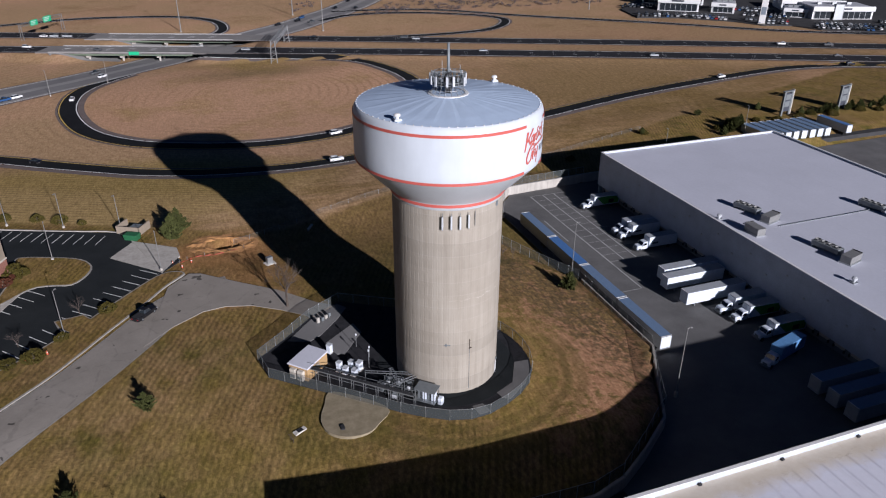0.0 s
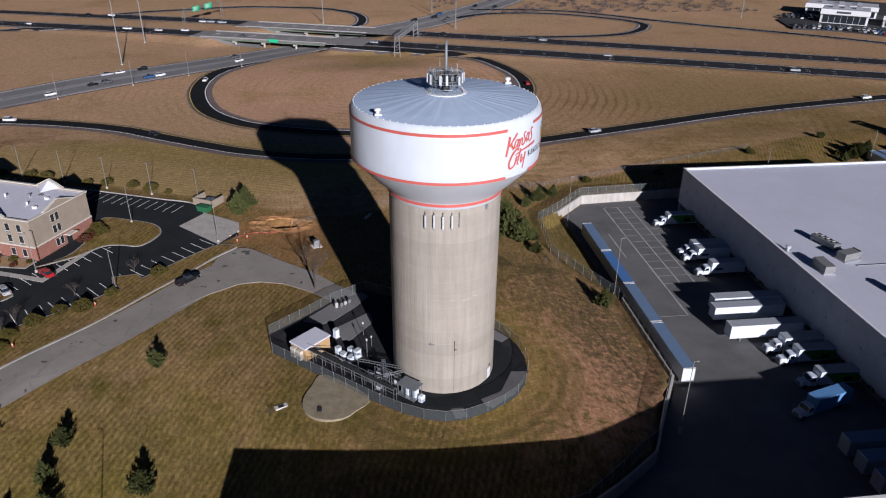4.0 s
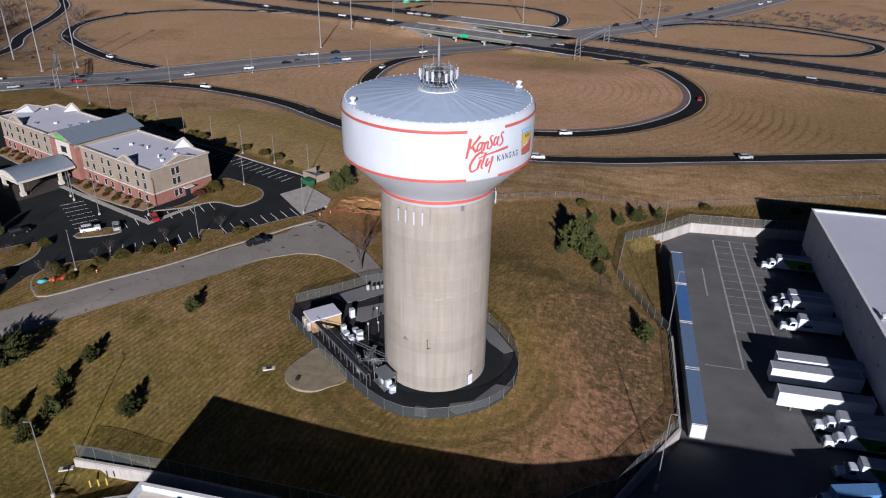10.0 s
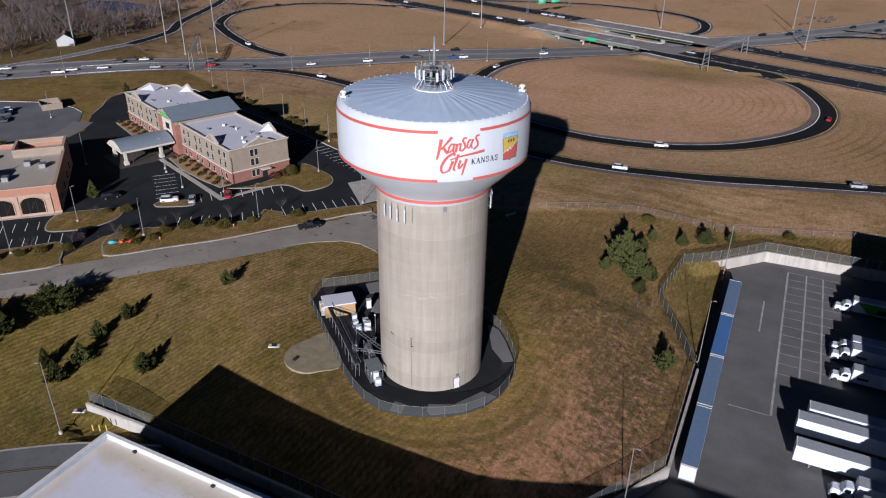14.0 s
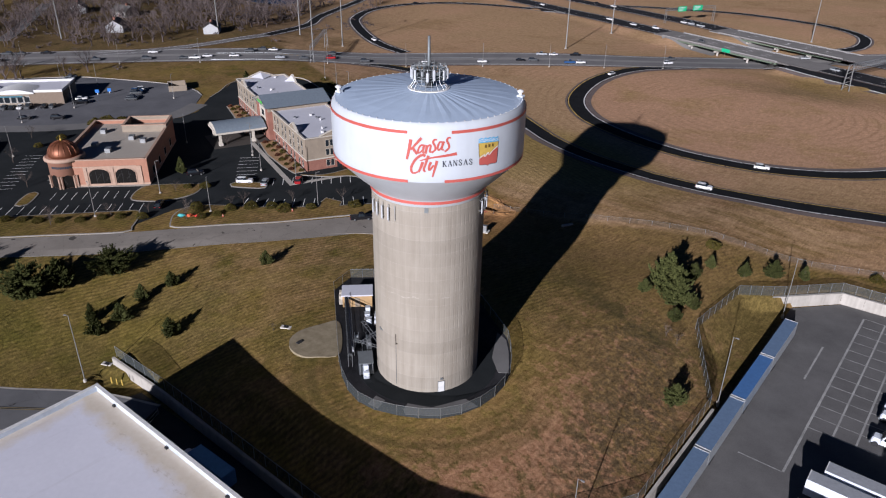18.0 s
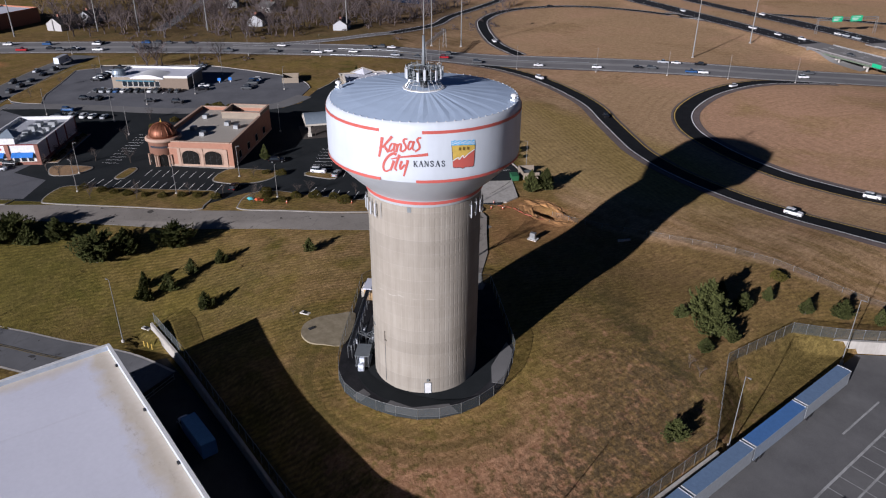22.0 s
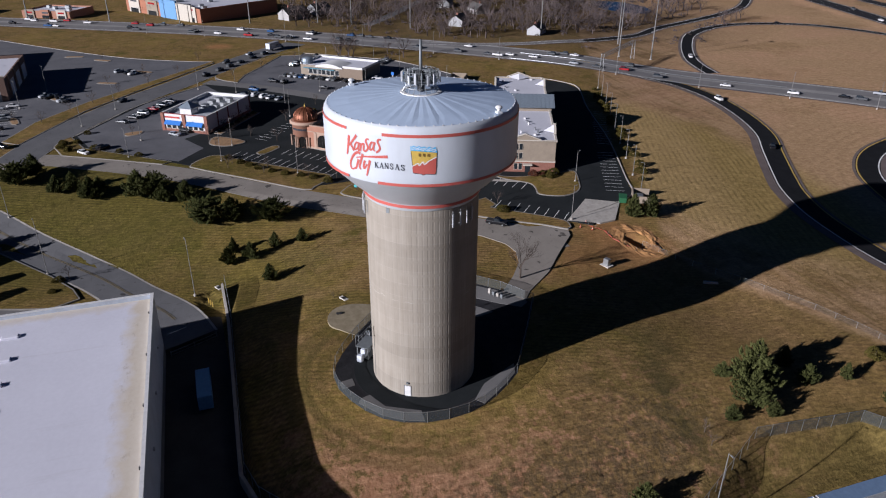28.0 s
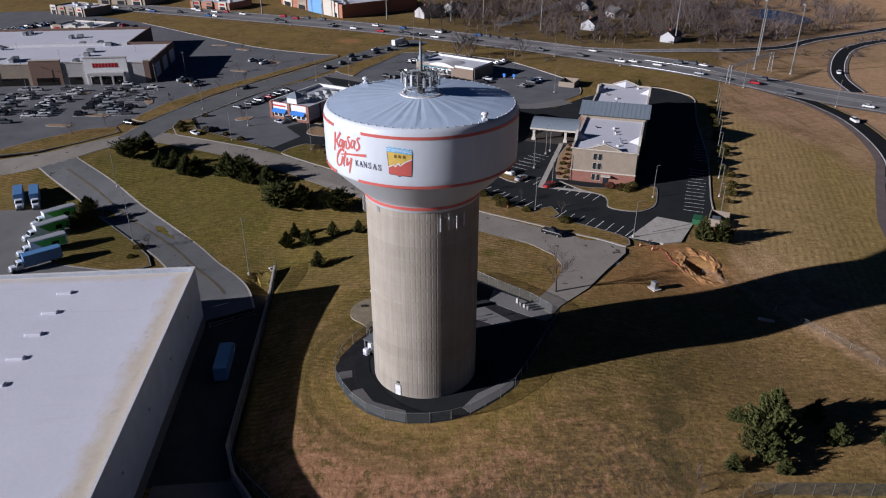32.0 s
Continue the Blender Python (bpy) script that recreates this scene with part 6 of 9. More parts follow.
for a in ((RD - 10, 0.5, RD - 9.5, RW * 0.55), (RD - 9.5, RW * 0.55 - 0.5, RD - 0.5, RW * 0.55), (RD - 0.5, 0, RD, RW * 0.55), (RD - 10, 0, RD - 0.5, 0.5)):
    p = part("raised_parapet", MB().box(a[0], a[1], RH + 0.26, a[2], a[3], RH + 1.1), WH_WALL_TAN, rest)
    part("coping", MB().box(a[0] - 0.1, a[1] - 0.1, RH + 1.1, a[2] + 0.1, a[3] + 0.1, RH + 1.3), ROSE_TRIM, p)
for a in ((RD - 10, 0.5, RD - 9.5, RW * 0.55), (RD - 9.5, RW * 0.55 - 0.5, RD - 0.5, RW * 0.55)):
    part("parapet_base", MB().box(a[0], a[1], RH - 1.0, a[2], a[3], RH + 0.26), WH_WALL_TAN, rest)
part("front_panel", MB().box(-0.08, 2.2, 0.6, -0.004, 17.2, RH - 2.0), ROSE_TRIM, rest, "pale rose stucco panel round the windows")
part("plinth", MB().box(-0.12, -0.12, 0, RD, RW, 0.6), ROSE_TRIM, rest)
part("cornice", MB().box(-0.2, 3.0, RH - 2.0, 0, 20.0, RH - 1.75), ROSE_TRIM, rest)
for y in (6.2, 13.2):
    arch = MB()
    prof = [(-2.7, 0)] + [(-2.7 * math.cos(t * math.pi / 10), 2.6 + 1.7 * math.sin(t * math.pi / 10)) for t in range(11)] + [(2.7, 0)]
    vs = [(-0.10, y + a, 0.7 + b) for a, b in prof]
    arch.put(vs, [tuple(range(len(vs)))])
    w = part("window", arch, DARK_GLASS, rest, "dark arched window")
    part("arch_trim", MB().tube([(-0.1, y + a * 1.05, 0.7 + b * 1.04) for a, b in prof], 0.17, 5), ROSE_TRIM, w, "pale rose arch surround")
    for o in (-0.9, 0.9):
        part("mullion", MB().box(-0.14, y + o - 0.04, 0.7, -0.102, y + o + 0.04, 4.3), DARK, w)
for y in (2.2, 9.7, 16.8):
    part("pilaster", MB().box(-0.25, y - 0.45, 0, 0, y + 0.45, RH - 1.9), ROSE_TRIM, rest)
for x in (6, 14, 22, 30):
    window(rest, x, 0, 1.2, 2.2, 2.2, "-y")
rot = part("rotunda", MB().lathe([(4.6, 0), (4.6, 7.4), (5.0, 7.5), (5.1, 8.3), (4.7, 8.4)], 36, Matrix.Translation((3.6, 22.6, 0))), TERRACOTTA, rest, "round brick entrance tower", True)
part("rotunda_cornice", MB().lathe([(4.7, 7.3), (5.35, 7.6), (5.35, 8.1), (4.9, 8.45)], 36, Matrix.Translation((3.6, 22.6, 0)), cap=False), ROSE_TRIM, rot, "", True)
part("dome", MB().lathe([(4.0, 8.4), (4.05, 9.1)] + [(4.0 * math.cos(t * math.pi / 20), 9.1 + 3.3 * math.sin(t * math.pi / 20)) for t in range(1, 10)] + [(0.3, 12.45)], 32, Matrix.Translation((3.6, 22.6, 0))), COPPER, rot, "copper dome with ribs", True)
m = MB()
for i in range(16):
    a = i * math.pi / 8
    m.tube([(3.6 + 4.08 * math.cos(t * math.pi / 20) * math.cos(a), 22.6 + 4.08 * math.cos(t * math.pi / 20) * math.sin(a), 9.1 + 3.36 * math.sin(t * math.pi / 20)) for t in range(0, 10)], 0.06, 4)
part("dome_ribs", m, COPPER, rot)
part("finial", MB().lathe([(0.15, 12.4), (0.3, 12.8), (0.12, 13.1), (0.03, 14.0)], 8, Matrix.Translation((3.6, 22.6, 0))), GOLD, rot)
for i in range(9):
    a = radians(150 + i * 7.5)
    part("sign_bar", MB().box(4.62, -0.22, 5.7, 4.75, 0.22, 6.3, Matrix.Translation((3.6, 22.6, 0)) @ Matrix.Rotation(a, 4, "Z")), INK, rot)
for a in (150, 195, 240):
    mm = Matrix.Translation((3.6, 22.6, 0)) @ Matrix.Rotation(radians(a), 4, "Z")
    e = part("entrance_arch", MB().put([tuple(mm @ Vector((4.63, 1.25 * math.cos(t * math.pi / 8), 2.6 + 1.2 * math.sin(t * math.pi / 8)))) for t in range(9)] + [tuple(mm @ Vector((4.63, -1.25, 0.1))), tuple(mm @ Vector((4.63, 1.25, 0.1)))], [tuple(range(11))]), DARK_GLASS, rot, "dark arched entrance")
    for o in (-1.6, 1.6):
        part("entrance_column", MB().lathe([(0.3, 0), (0.24, 0.4), (0.24, 3.3), (0.35, 3.6)], 10, mm @ Matrix.Translation((4.9, o, 0))), ROSE_TRIM, rot)
for x, y in ((9, 12), (14, 17), (20, 8), (27, 18), (17, 4)):
    part("roof_unit", MB().box(x, y, RH - 1, x + 2.2, y + 1.6, RH + 0.2, bevel=0.06), STEEL, rest, "pale rooftop unit")

# ---- restaurant with blue awnings ----
blue = thing("restaurant", "white restaurant with blue awnings and brick piers", "restaurant", local(-115, 70, 1.55, 146))
part("wall", MB().box(0, 0, 0, 30, 18, 5.2), WHITE, blue, "white painted walls")
part("roof_deck", MB().box(0.4, 0.4, 5.2, 29.6, 17.6, 5.3), ROOF_GREY, blue, "grey flat roof")
for a in ((0, 0, 30, 0.4), (0, 17.6, 30, 18), (0, 0.4, 0.4, 17.6), (29.6, 0.4, 30, 17.6)):
    p = part("parapet", MB().box(a[0], a[1], 5.2, a[2], a[3], 6.2), WHITE, blue)
    part("coping", MB().box(a[0] - 0.1, a[1] - 0.1, 6.2, a[2] + 0.1, a[3] + 0.1, 6.35), plain("dark_red_trim", (0.32, 0.05, 0.04), 0.5) if a[2] == 0.4 else WHITE, p)
for y in (0.2, 8.9, 17.4):
    part("brick_pier", MB().box(-0.35, y - 0.6, 0, 0.1, y + 0.6, 6.4), BRICK, blue, "brick corner pier")
for x in (7, 14, 21, 29.4):
    part("brick_pier", MB().box(x - 0.3, -0.22, 0, x + 0.3, 0.1, 6.3), BRICK, blue)
part("brick_base", MB().box(-0.15, -0.15, 0, 30, 18.1, 1.0), BRICK, blue)
for y in (4.6, 13.2):
    part("awning", MB().put([(-0.05, y - 3.2, 3.9), (-0.05, y + 3.2, 3.9), (-1.2, y + 3.2, 2.9), (-1.2, y - 3.2, 2.9), (-1.2, y + 3.2, 2.6), (-1.2, y - 3.2, 2.6)], [(0, 1, 2, 3), (3, 2, 4, 5), (0, 3, 5), (1, 4, 2)]), AWNING, blue, "blue canvas awning")
    for o in (-2.1, 0, 2.1):
        window(blue, -0.05, y + o, 1.1, 1.5, 1.9, "-x")
part("cupola", MB().box(3.5, 8, 5.2, 8.0, 12.5, 7.6), WHITE, blue)
part("cupola_roof", MB().put([(2.9, 7.4, 7.5), (8.6, 7.4, 7.5), (8.6, 13.1, 7.5), (2.9, 13.1, 7.5), (5.75, 10.25, 9.6)], [(0, 1, 4), (1, 2, 4), (2, 3, 4), (3, 0, 4), (3, 2, 1, 0)]), METAL_ROOF, blue, "blue-grey pyramid cupola roof")
part("sign_board", MB().box(-0.12, 10.6, 4.7, -0.02, 16.4, 5.3), plain("red_sign", (0.5, 0.05, 0.04), 0.5), blue)
for i in range(7):
    part("roof_unit", MB().box(12 + (i % 3) * 4.6, 3 + (i // 3) * 4.4, 5.3, 14.4 + (i % 3) * 4.6, 5.2 + (i // 3) * 4.4, 6.9 - 0.3 * (i % 2), bevel=0.06), STEEL, blue, "grey rooftop unit")

# ---- third restaurant ----
r3 = thing("restaurant", "low tan restaurant with a curved pale roofline", "restaurant", local(-174, 138.5, 1.6, 139))
part("wall", MB().box(0, 0, 0, 17, 32, 4.6), WH_WALL_TAN, r3, "tan walls")
part("dark_wall", MB().box(-0.1, 0, 0, 5, 12, 4.4), plain("taupe_stucco", (0.20, 0.15, 0.11), 0.8), r3)
part("roof_deck", MB().box(0.4, 0.4, 4.6, 16.6, 31.6, 4.7), ROOF_WHITE, r3)
m = MB()
arc = [(10 + 14 * i / 12, 4.6 + 1.3 * math.sin(math.pi * i / 12)) for i in range(13)]
m.put([(x, y, z) for x in (-0.6, 9) for y, z in arc] + [(-0.6, y, 4.2) for y, z in arc], [(i, i + 1, 14 + i, 13 + i) for i in range(12)] + [(26 + i, 27 + i, i + 1, i) for i in range(12)])
part("curved_roof", m, WHITE, r3, "white curved roof")
for a in ((0, 0, 17, 0.4), (16.6, 0.4, 17, 32), (0, 31.6, 17, 32), (0, 0.4, 0.4, 10)):
    part("parapet", MB().box(a[0], a[1], 4.6, a[2], a[3], 5.5), WHITE, r3)
part("corner_drum", MB().lathe([(2.6, 0), (2.6, 5.6), (2.8, 5.7), (2.4, 7.0), (0.3, 7.5)], 20, Matrix.Translation((3, 30, 0))), METAL_ROOF, r3)
for i in range(7):
    window(r3, -0.02, 13 + i * 2.3, 0.9, 1.9, 2.2, "-x", WHITE, False)
part("blue_canopy", MB().box(-0.9, 14, 3.2, 0, 30, 3.5), plain("teal_trim", (0.05, 0.20, 0.28), 0.6), r3)


enc = thing("bin_store", "tan walled bin enclosure at the edge of a car park", "enclosure", local(-156.5, 180.2, 1.6, 150))
for a in ((0, 0, 9, 0.3), (0, 0.3, 0.3, 7), (8.7, 0.3, 9, 7)):
    part("wall", MB().box(a[0], a[1], 0, a[2], a[3], 2.2), WH_WALL_TAN, enc)
part("gate", MB().box(0.4, 6.8, 0.1, 8.6, 6.95, 2.0), STEEL_DULL, enc, "dark steel gates")
for x, y in ((-177.2, 153.2), (-175.6, 157.4)):
    brd = thing("menu_board", "blue and white drive-through menu board", "sign", local(x, y, 1.62, 50))
    part("panel", MB().box(-0.7, -0.12, 0.7, 0.7, 0.12, 2.0, bevel=0.04), AWNING, brd, "bright blue panel")
    part("post", MB().box(-0.15, -0.1, 0, 0.15, 0.1, 0.7), WHITE, brd)


# ---- vehicles ----
def wheel_mesh(r, w):
    return MB().lathe([(r * 0.55, -w / 2), (r * 0.96, -w / 2), (r, -w / 4), (r, w / 4), (r * 0.96, w / 2), (r * 0.55, w / 2)], 12, Matrix.Rotation(radians(90), 4, "X")).mesh("tyre", DARK)


WHEEL_CAR, WHEEL_TRUCK = wheel_mesh(0.34, 0.24), wheel_mesh(0.52, 0.34)
RIM = MB().lathe([(0.05, -0.125), (0.19, -0.12), (0.19, 0.12), (0.05, 0.125)], 10, Matrix.Rotation(radians(90), 4, "X")).mesh("rim", STEEL)


def add_wheel(root, mesh, x, y, z, rim=False):
    ob = new("wheel", mesh)
    ob.parent, ob.location = root, (x, y, z)
    if rim:
        o = new("rim", RIM)
        o.parent = ob


def loft(rings):
    """A skin over rings of equal length, closed at both ends."""
    n = len(rings[0])
    vs = [p for r in rings for p in r]
    fs = [(j * n + i, j * n + (i + 1) % n, (j + 1) * n + (i + 1) % n, (j + 1) * n + i) for j in range(len(rings) - 1) for i in range(n)]
    fs += [tuple(range(n - 1, -1, -1)), tuple((len(rings) - 1) * n + i for i in range(n))]
    return MB().put(vs, fs)


def ring(x0, x1, y, z, c=0.15):
    return [(x0 + c, -y, z), (x1 - c, -y, z), (x1, -y + c, z), (x1, y - c, z), (x1 - c, y, z), (x0 + c, y, z), (x0, y - c, z), (x0, -y + c, z)]


def build_car(kind, col, near=True):
    paint = CAR_PAINTS[col]
    words = {"sedan": "saloon car", "suv": "sport utility car", "pickup": "pickup truck"}[kind]
    root = thing("car" if kind != "pickup" else "pickup_truck", f"{CAR_WORDS[col]} {words} on the asphalt", "car" if kind != "pickup" else "pickup", None, "cars")
    L, W, H = {"sedan": (4.7, 0.90, 1.42), "suv": (4.8, 0.95, 1.75), "pickup": (5.7, 1.0, 1.85)}[kind]
    h = L / 2
    part("body", loft([ring(-h, h, W - 0.06, 0.28, 0.25), ring(-h, h, W, 0.5, 0.3), ring(-h + 0.03, h - 0.05, W, 0.78 if kind == "sedan" else 0.95, 0.3), ring(-h + 0.12, h - 0.2, W - 0.07, 0.92 if kind == "sedan" else 1.1, 0.3)]), paint, root, f"{CAR_WORDS[col]} painted body")
    zb = 0.92 if kind == "sedan" else 1.1
    a, b = {"sedan": (-1.75, 0.95), "suv": (-2.2, 0.95), "pickup": (-0.75, 1.25)}[kind]
    part("glasshouse", loft([ring(a, b, W - 0.1, zb - 0.03, 0.2), ring(a + (0.55 if kind == "sedan" else 0.25), b - 0.65, W - 0.25, H - 0.06, 0.2)]), GLASS, root, "dark glass")
    part("roof", loft([ring(a + (0.5 if kind == "sedan" else 0.22), b - 0.6, W - 0.24, H - 0.06, 0.2), ring(a + (0.62 if kind == "sedan" else 0.35), b - 0.75, W - 0.32, H, 0.2)]), paint, root)
    if kind == "pickup":
        part("bed", MB().box(-h + 0.2, -W + 0.15, 1.06, -0.8, W - 0.15, 1.115), DARK, root, "dark load bed")
    for x in (-h * 0.6, h * 0.62):
        for y in (-W + 0.1, W - 0.1) if near is not None else ():
            add_wheel(root, WHEEL_CAR, x, y, 0.34, near)
    if near is None:
        part("undercarriage", MB().box(-h * 0.8, -W + 0.02, 0.0, -h * 0.4, W - 0.02, 0.5).box(h * 0.42, -W + 0.02, 0.0, h * 0.82, W - 0.02, 0.5), DARK, root)
    for y in (-W + 0.3, W - 0.3) if near else ():
        part("headlight", MB().box(h - 0.12, y - 0.18, 0.6, h - 0.02, y + 0.18, 0.74), ANTENNA, root)
        part("tail_light", MB().box(-h + 0.0, y - 0.18, 0.65, -h + 0.08, y + 0.18, 0.8), CAR_PAINTS[3], root)
    return root


MADE = {}


def place(builder, key, x, y, z, yaw):
    m = local(x, y, z, yaw)
    if (builder, key) not in MADE:
        MADE[builder, key] = builder(*key)
        MADE[builder, key].matrix_basis = m
        return MADE[builder, key]
    return copy_thing(MADE[builder, key], m)


FAR_CARS = []


def car(x, y, yaw, kind="sedan", col=0, z=1.6):
    if y > 300 and x > 300 or x < -276:       # dealer's yard and the lot behind the store
        FAR_CARS.append((kind, col, local(x, y, z, yaw)))
        return None
    return place(build_car, (kind, col, True if math.hypot(x - 38, y - 102) < 150 else False if math.hypot(x - 38, y - 102) < 215 else None), x, y, z, yaw)


def build_box_truck(livery):
    label = {"green": "white box truck with green side panels backed to a dock", "white": "white medium box truck backed to a dock", "blue": "box truck with a blue-grey roof"}[livery]
    root = thing("box_truck", label, "truck", None, "box trucks")
    part("cargo_box", MB().box(-8.7, -1.27, 1.05, 0, 1.27, 3.85, bevel=0.05), TRUCK_WHITE if livery != "blue" else TRAILER_BLUE, root, "box body with a pale roof")
    part("box_roof", MB().box(-8.65, -1.22, 3.852, -0.05, 1.22, 3.88), TRAILER_ROOF if livery != "blue" else TRAILER_BLUE, root)
    if livery == "green":
        for y in (-1.282, 1.282):
            part("green_panel", MB().put([(-8.3, y, 1.25), (-3.2, y, 1.25), (-2.2, y, 2.2), (-0.7, y, 3.6), (-5.2, y, 3.6), (-8.3, y, 3.3)], [(0, 1, 2, 3, 4, 5), (5, 4, 3, 2, 1, 0)]), GREEN, root, "bright green printed panel")
            part("dark_panel", MB().put([(-6.6, y * 1.002, 1.5), (-4.9, y * 1.002, 1.5), (-4.9, y * 1.002, 2.6), (-6.6, y * 1.002, 2.6)], [(0, 1, 2, 3), (3, 2, 1, 0)]), DARK, root)
    elif livery == "white":
        for y in (-1.282, 1.282):
            part("logo_bar", MB().put([(-2.8, y, 1.9), (-0.9, y, 1.9), (-0.9, y, 2.4), (-2.8, y, 2.4)], [(0, 1, 2, 3), (3, 2, 1, 0)]), INK, root)
    part("chassis", MB().box(-8.4, -0.45, 0.6, 3.0, 0.45, 1.05), DARK, root, "dark steel frame")
    cab = part("cab", loft([[(x, y, z) for x, y, z in r] for r in (ring(0.15, 1.9, 1.1, 0.75, 0.1), ring(0.15, 1.95, 1.1, 1.75, 0.12), ring(0.2, 1.45, 1.0, 2.5, 0.15), ring(0.25, 1.3, 0.9, 2.62, 0.15))]), TRUCK_WHITE, root, "white cab")
    part("hood", loft([ring(1.8, 3.3, 1.05, 0.65, 0.2), ring(1.8, 3.3, 1.0, 1.35, 0.25), ring(1.8, 3.1, 0.8, 1.65, 0.25)]), TRUCK_WHITE, root, "white bonnet")
    part("windscreen", MB().put([(1.97, -0.95, 1.78), (1.97, 0.95, 1.78), (1.5, 0.86, 2.44), (1.5, -0.86, 2.44)], [(0, 1, 2, 3)]), GLASS, cab)
    for y in (-1.115, 1.115):
        part("side_window", MB().put([(0.6, y, 1.75), (1.6, y, 1.75), (1.3, y * 0.93, 2.35), (0.6, y * 0.93, 2.35)], [(0, 1, 2, 3), (3, 2, 1, 0)]), GLASS, cab)
    part("bumper", MB().box(3.2, -1.15, 0.45, 3.5, 1.15, 0.8, bevel=0.05), STEEL_DULL, root)
    part("grille", MB().box(3.3, -0.5, 0.8, 3.34, 0.5, 1.3), STEEL_DULL, root)
    for x in (2.55, -6.3):
        for y in (-0.98, 0.98):
            add_wheel(root, WHEEL_TRUCK, x, y, 0.52)
    for y in (-1.25, 1.25):
        part("mirror", MB().box(1.75, y - 0.08, 1.8, 1.85, y + 0.08, 2.3), DARK, cab)
    return root


def build_trailer(skin, length):
    root = thing("semi_trailer", {"grey": "long grey dry-van semi-trailer standing in the yard", "blue": "semi-trailer with a bright blue roof standing in the yard", "white": "white dry-van semi-trailer backed to a dock"}[skin], "trailer", None, "trailers in the yard")
    wall = {"grey": plain("silver_trailer_skin", (0.42, 0.45, 0.48), 0.35, 0.3), "blue": plain("silver_blue_skin", (0.36, 0.42, 0.50), 0.35, 0.3), "white": TRUCK_WHITE}[skin]
    roof = {"grey": plain("slate_trailer_roof", (0.13, 0.20, 0.31), 0.6), "blue": plain("blue_trailer_roof", (0.07, 0.17, 0.38), 0.5), "white": TRAILER_ROOF}[skin]
    body = part("body", MB().box(-length, -1.3, 1.1, 0, 1.3, 4.05, bevel=0.04), wall, root, "panelled van body")
    part("roof", MB().box(-length + 0.05, -1.27, 4.052, -0.05, 1.27, 4.08), roof, root, "trailer roof sheet")
    m = MB()
    for i in range(int(length / 1.2)):
        for y in (-1.308, 1.3):
            m.box(-0.6 - i * 1.2 - 0.03, y, 1.2, -0.6 - i * 1.2 + 0.03, y + 0.008, 3.95)
    tagged(part("side_ribbing", m, wall, body), kind="stuff")
    rear = part("rear_door", MB().box(-length - 0.04, -1.2, 1.25, -length, -0.02, 3.95), TRUCK_WHITE, root, "pale rear door")
    part("rear_door", MB().box(-length - 0.04, 0.02, 1.25, -length, 1.2, 3.95), TRUCK_WHITE, root, "pale rear door")
    part("rear_frame", MB().box(-length - 0.07, -1.3, 1.05, -length, -1.2, 4.05).box(-length - 0.07, 1.2, 1.05, -length, 1.3, 4.05).box(-length - 0.07, -1.3, 1.0, -length, 1.3, 1.22).box(-length - 0.07, -1.3, 3.97, -length, 1.3, 4.08), STEEL, rear, "pale rear frame")
    for x in (-0.16, -length):
        part("end_rail", MB().box(x, -1.3, 4.082, x + 0.16, 1.3, 4.12), WHITE, root, "white top rail")
    part("underframe", MB().box(-length + 0.3, -0.5, 0.85, -0.4, 0.5, 1.1), DARK, root)
    for y in (-0.8, 0.8):
        part("landing_leg", MB().box(-2.8, y - 0.1, 0.05, -2.55, y + 0.1, 1.1), STEEL_DULL, root)
    for x in (-length + 1.6, -length + 2.9):
        for y in (-1.08, 1.08):
            add_wheel(root, WHEEL_TRUCK, x, y, 0.52)
    return root


YZ = -5.3
for i, skin in enumerate(("grey", "grey", "blue", "grey")):
    place(build_trailer, (skin, 16.1), 84.7, 98.9 + 16.6 * i + 16.1, YZ, 90)
for y, liv in ((169.5, "green"), (151.6, "white"), (148.4, "white"), (140.7, "white"), (107.9, "white"), (103.8, "green"), (96.4, "green")):
    place(build_box_truck, (liv,), 109.0 + (0.2 if liv == "green" else -0.4), y, YZ, 180)
place(build_box_truck, ("blue",), 103.5, 88.6, YZ, 196)
for y, x in ((124.2, 101.3), (120.4, 99.6), (113.0, 99.6)):
    place(build_trailer, ("white", 16.1), x, y, YZ, 180)
for y in (77.8, 73.6, 69.4):
    place(build_trailer, ("grey", 14.6), 102.6, y, YZ, 180)
place(build_box_truck, ("blue",), 22.0, 63.2, YZ + 0.02, 181)
LZ = -4.7
for x, y, yaw, liv in ((-60.5, -10.8, 22, "blue"), (-60.5, -6.2, 22, "blue"), (-46.6, 1.5, -50, "green"), (-37.7, 2.8, -48, "green"), (-28.0, 5.4, -55, "green"), (-20.0, 7.0, -55, "blue")):
    place(build_box_truck, (liv,), x, y, LZ, yaw)

# bay lines in the truck yard
lines = setting("yard_lines", MB().box(95.6, 123.3, YZ + 0.004, 96.0, 183.2, YZ + 0.012), LINE_FAINT, "worn white bay lines", "marking")
for x in (100.0, 103.7):
    part("line", MB().box(x - 0.17, 137.5, YZ + 0.004, x + 0.17, 183.4, YZ + 0.012), LINE_FAINT, lines)
for i in range(13):
    part("line", MB().box(96.0, 137.4 + i * 3.82, YZ + 0.004, 107.3, 137.55 + i * 3.82, YZ + 0.011), LINE_FAINT, lines)
part("line", MB().box(91.4, 151.7, YZ + 0.004, 91.75, 165.7, YZ + 0.012), LINE_FAINT, lines)
part("line", MB().box(88.5, 123.1, YZ + 0.004, 95.6, 123.3, YZ + 0.012), LINE_FAINT, lines)


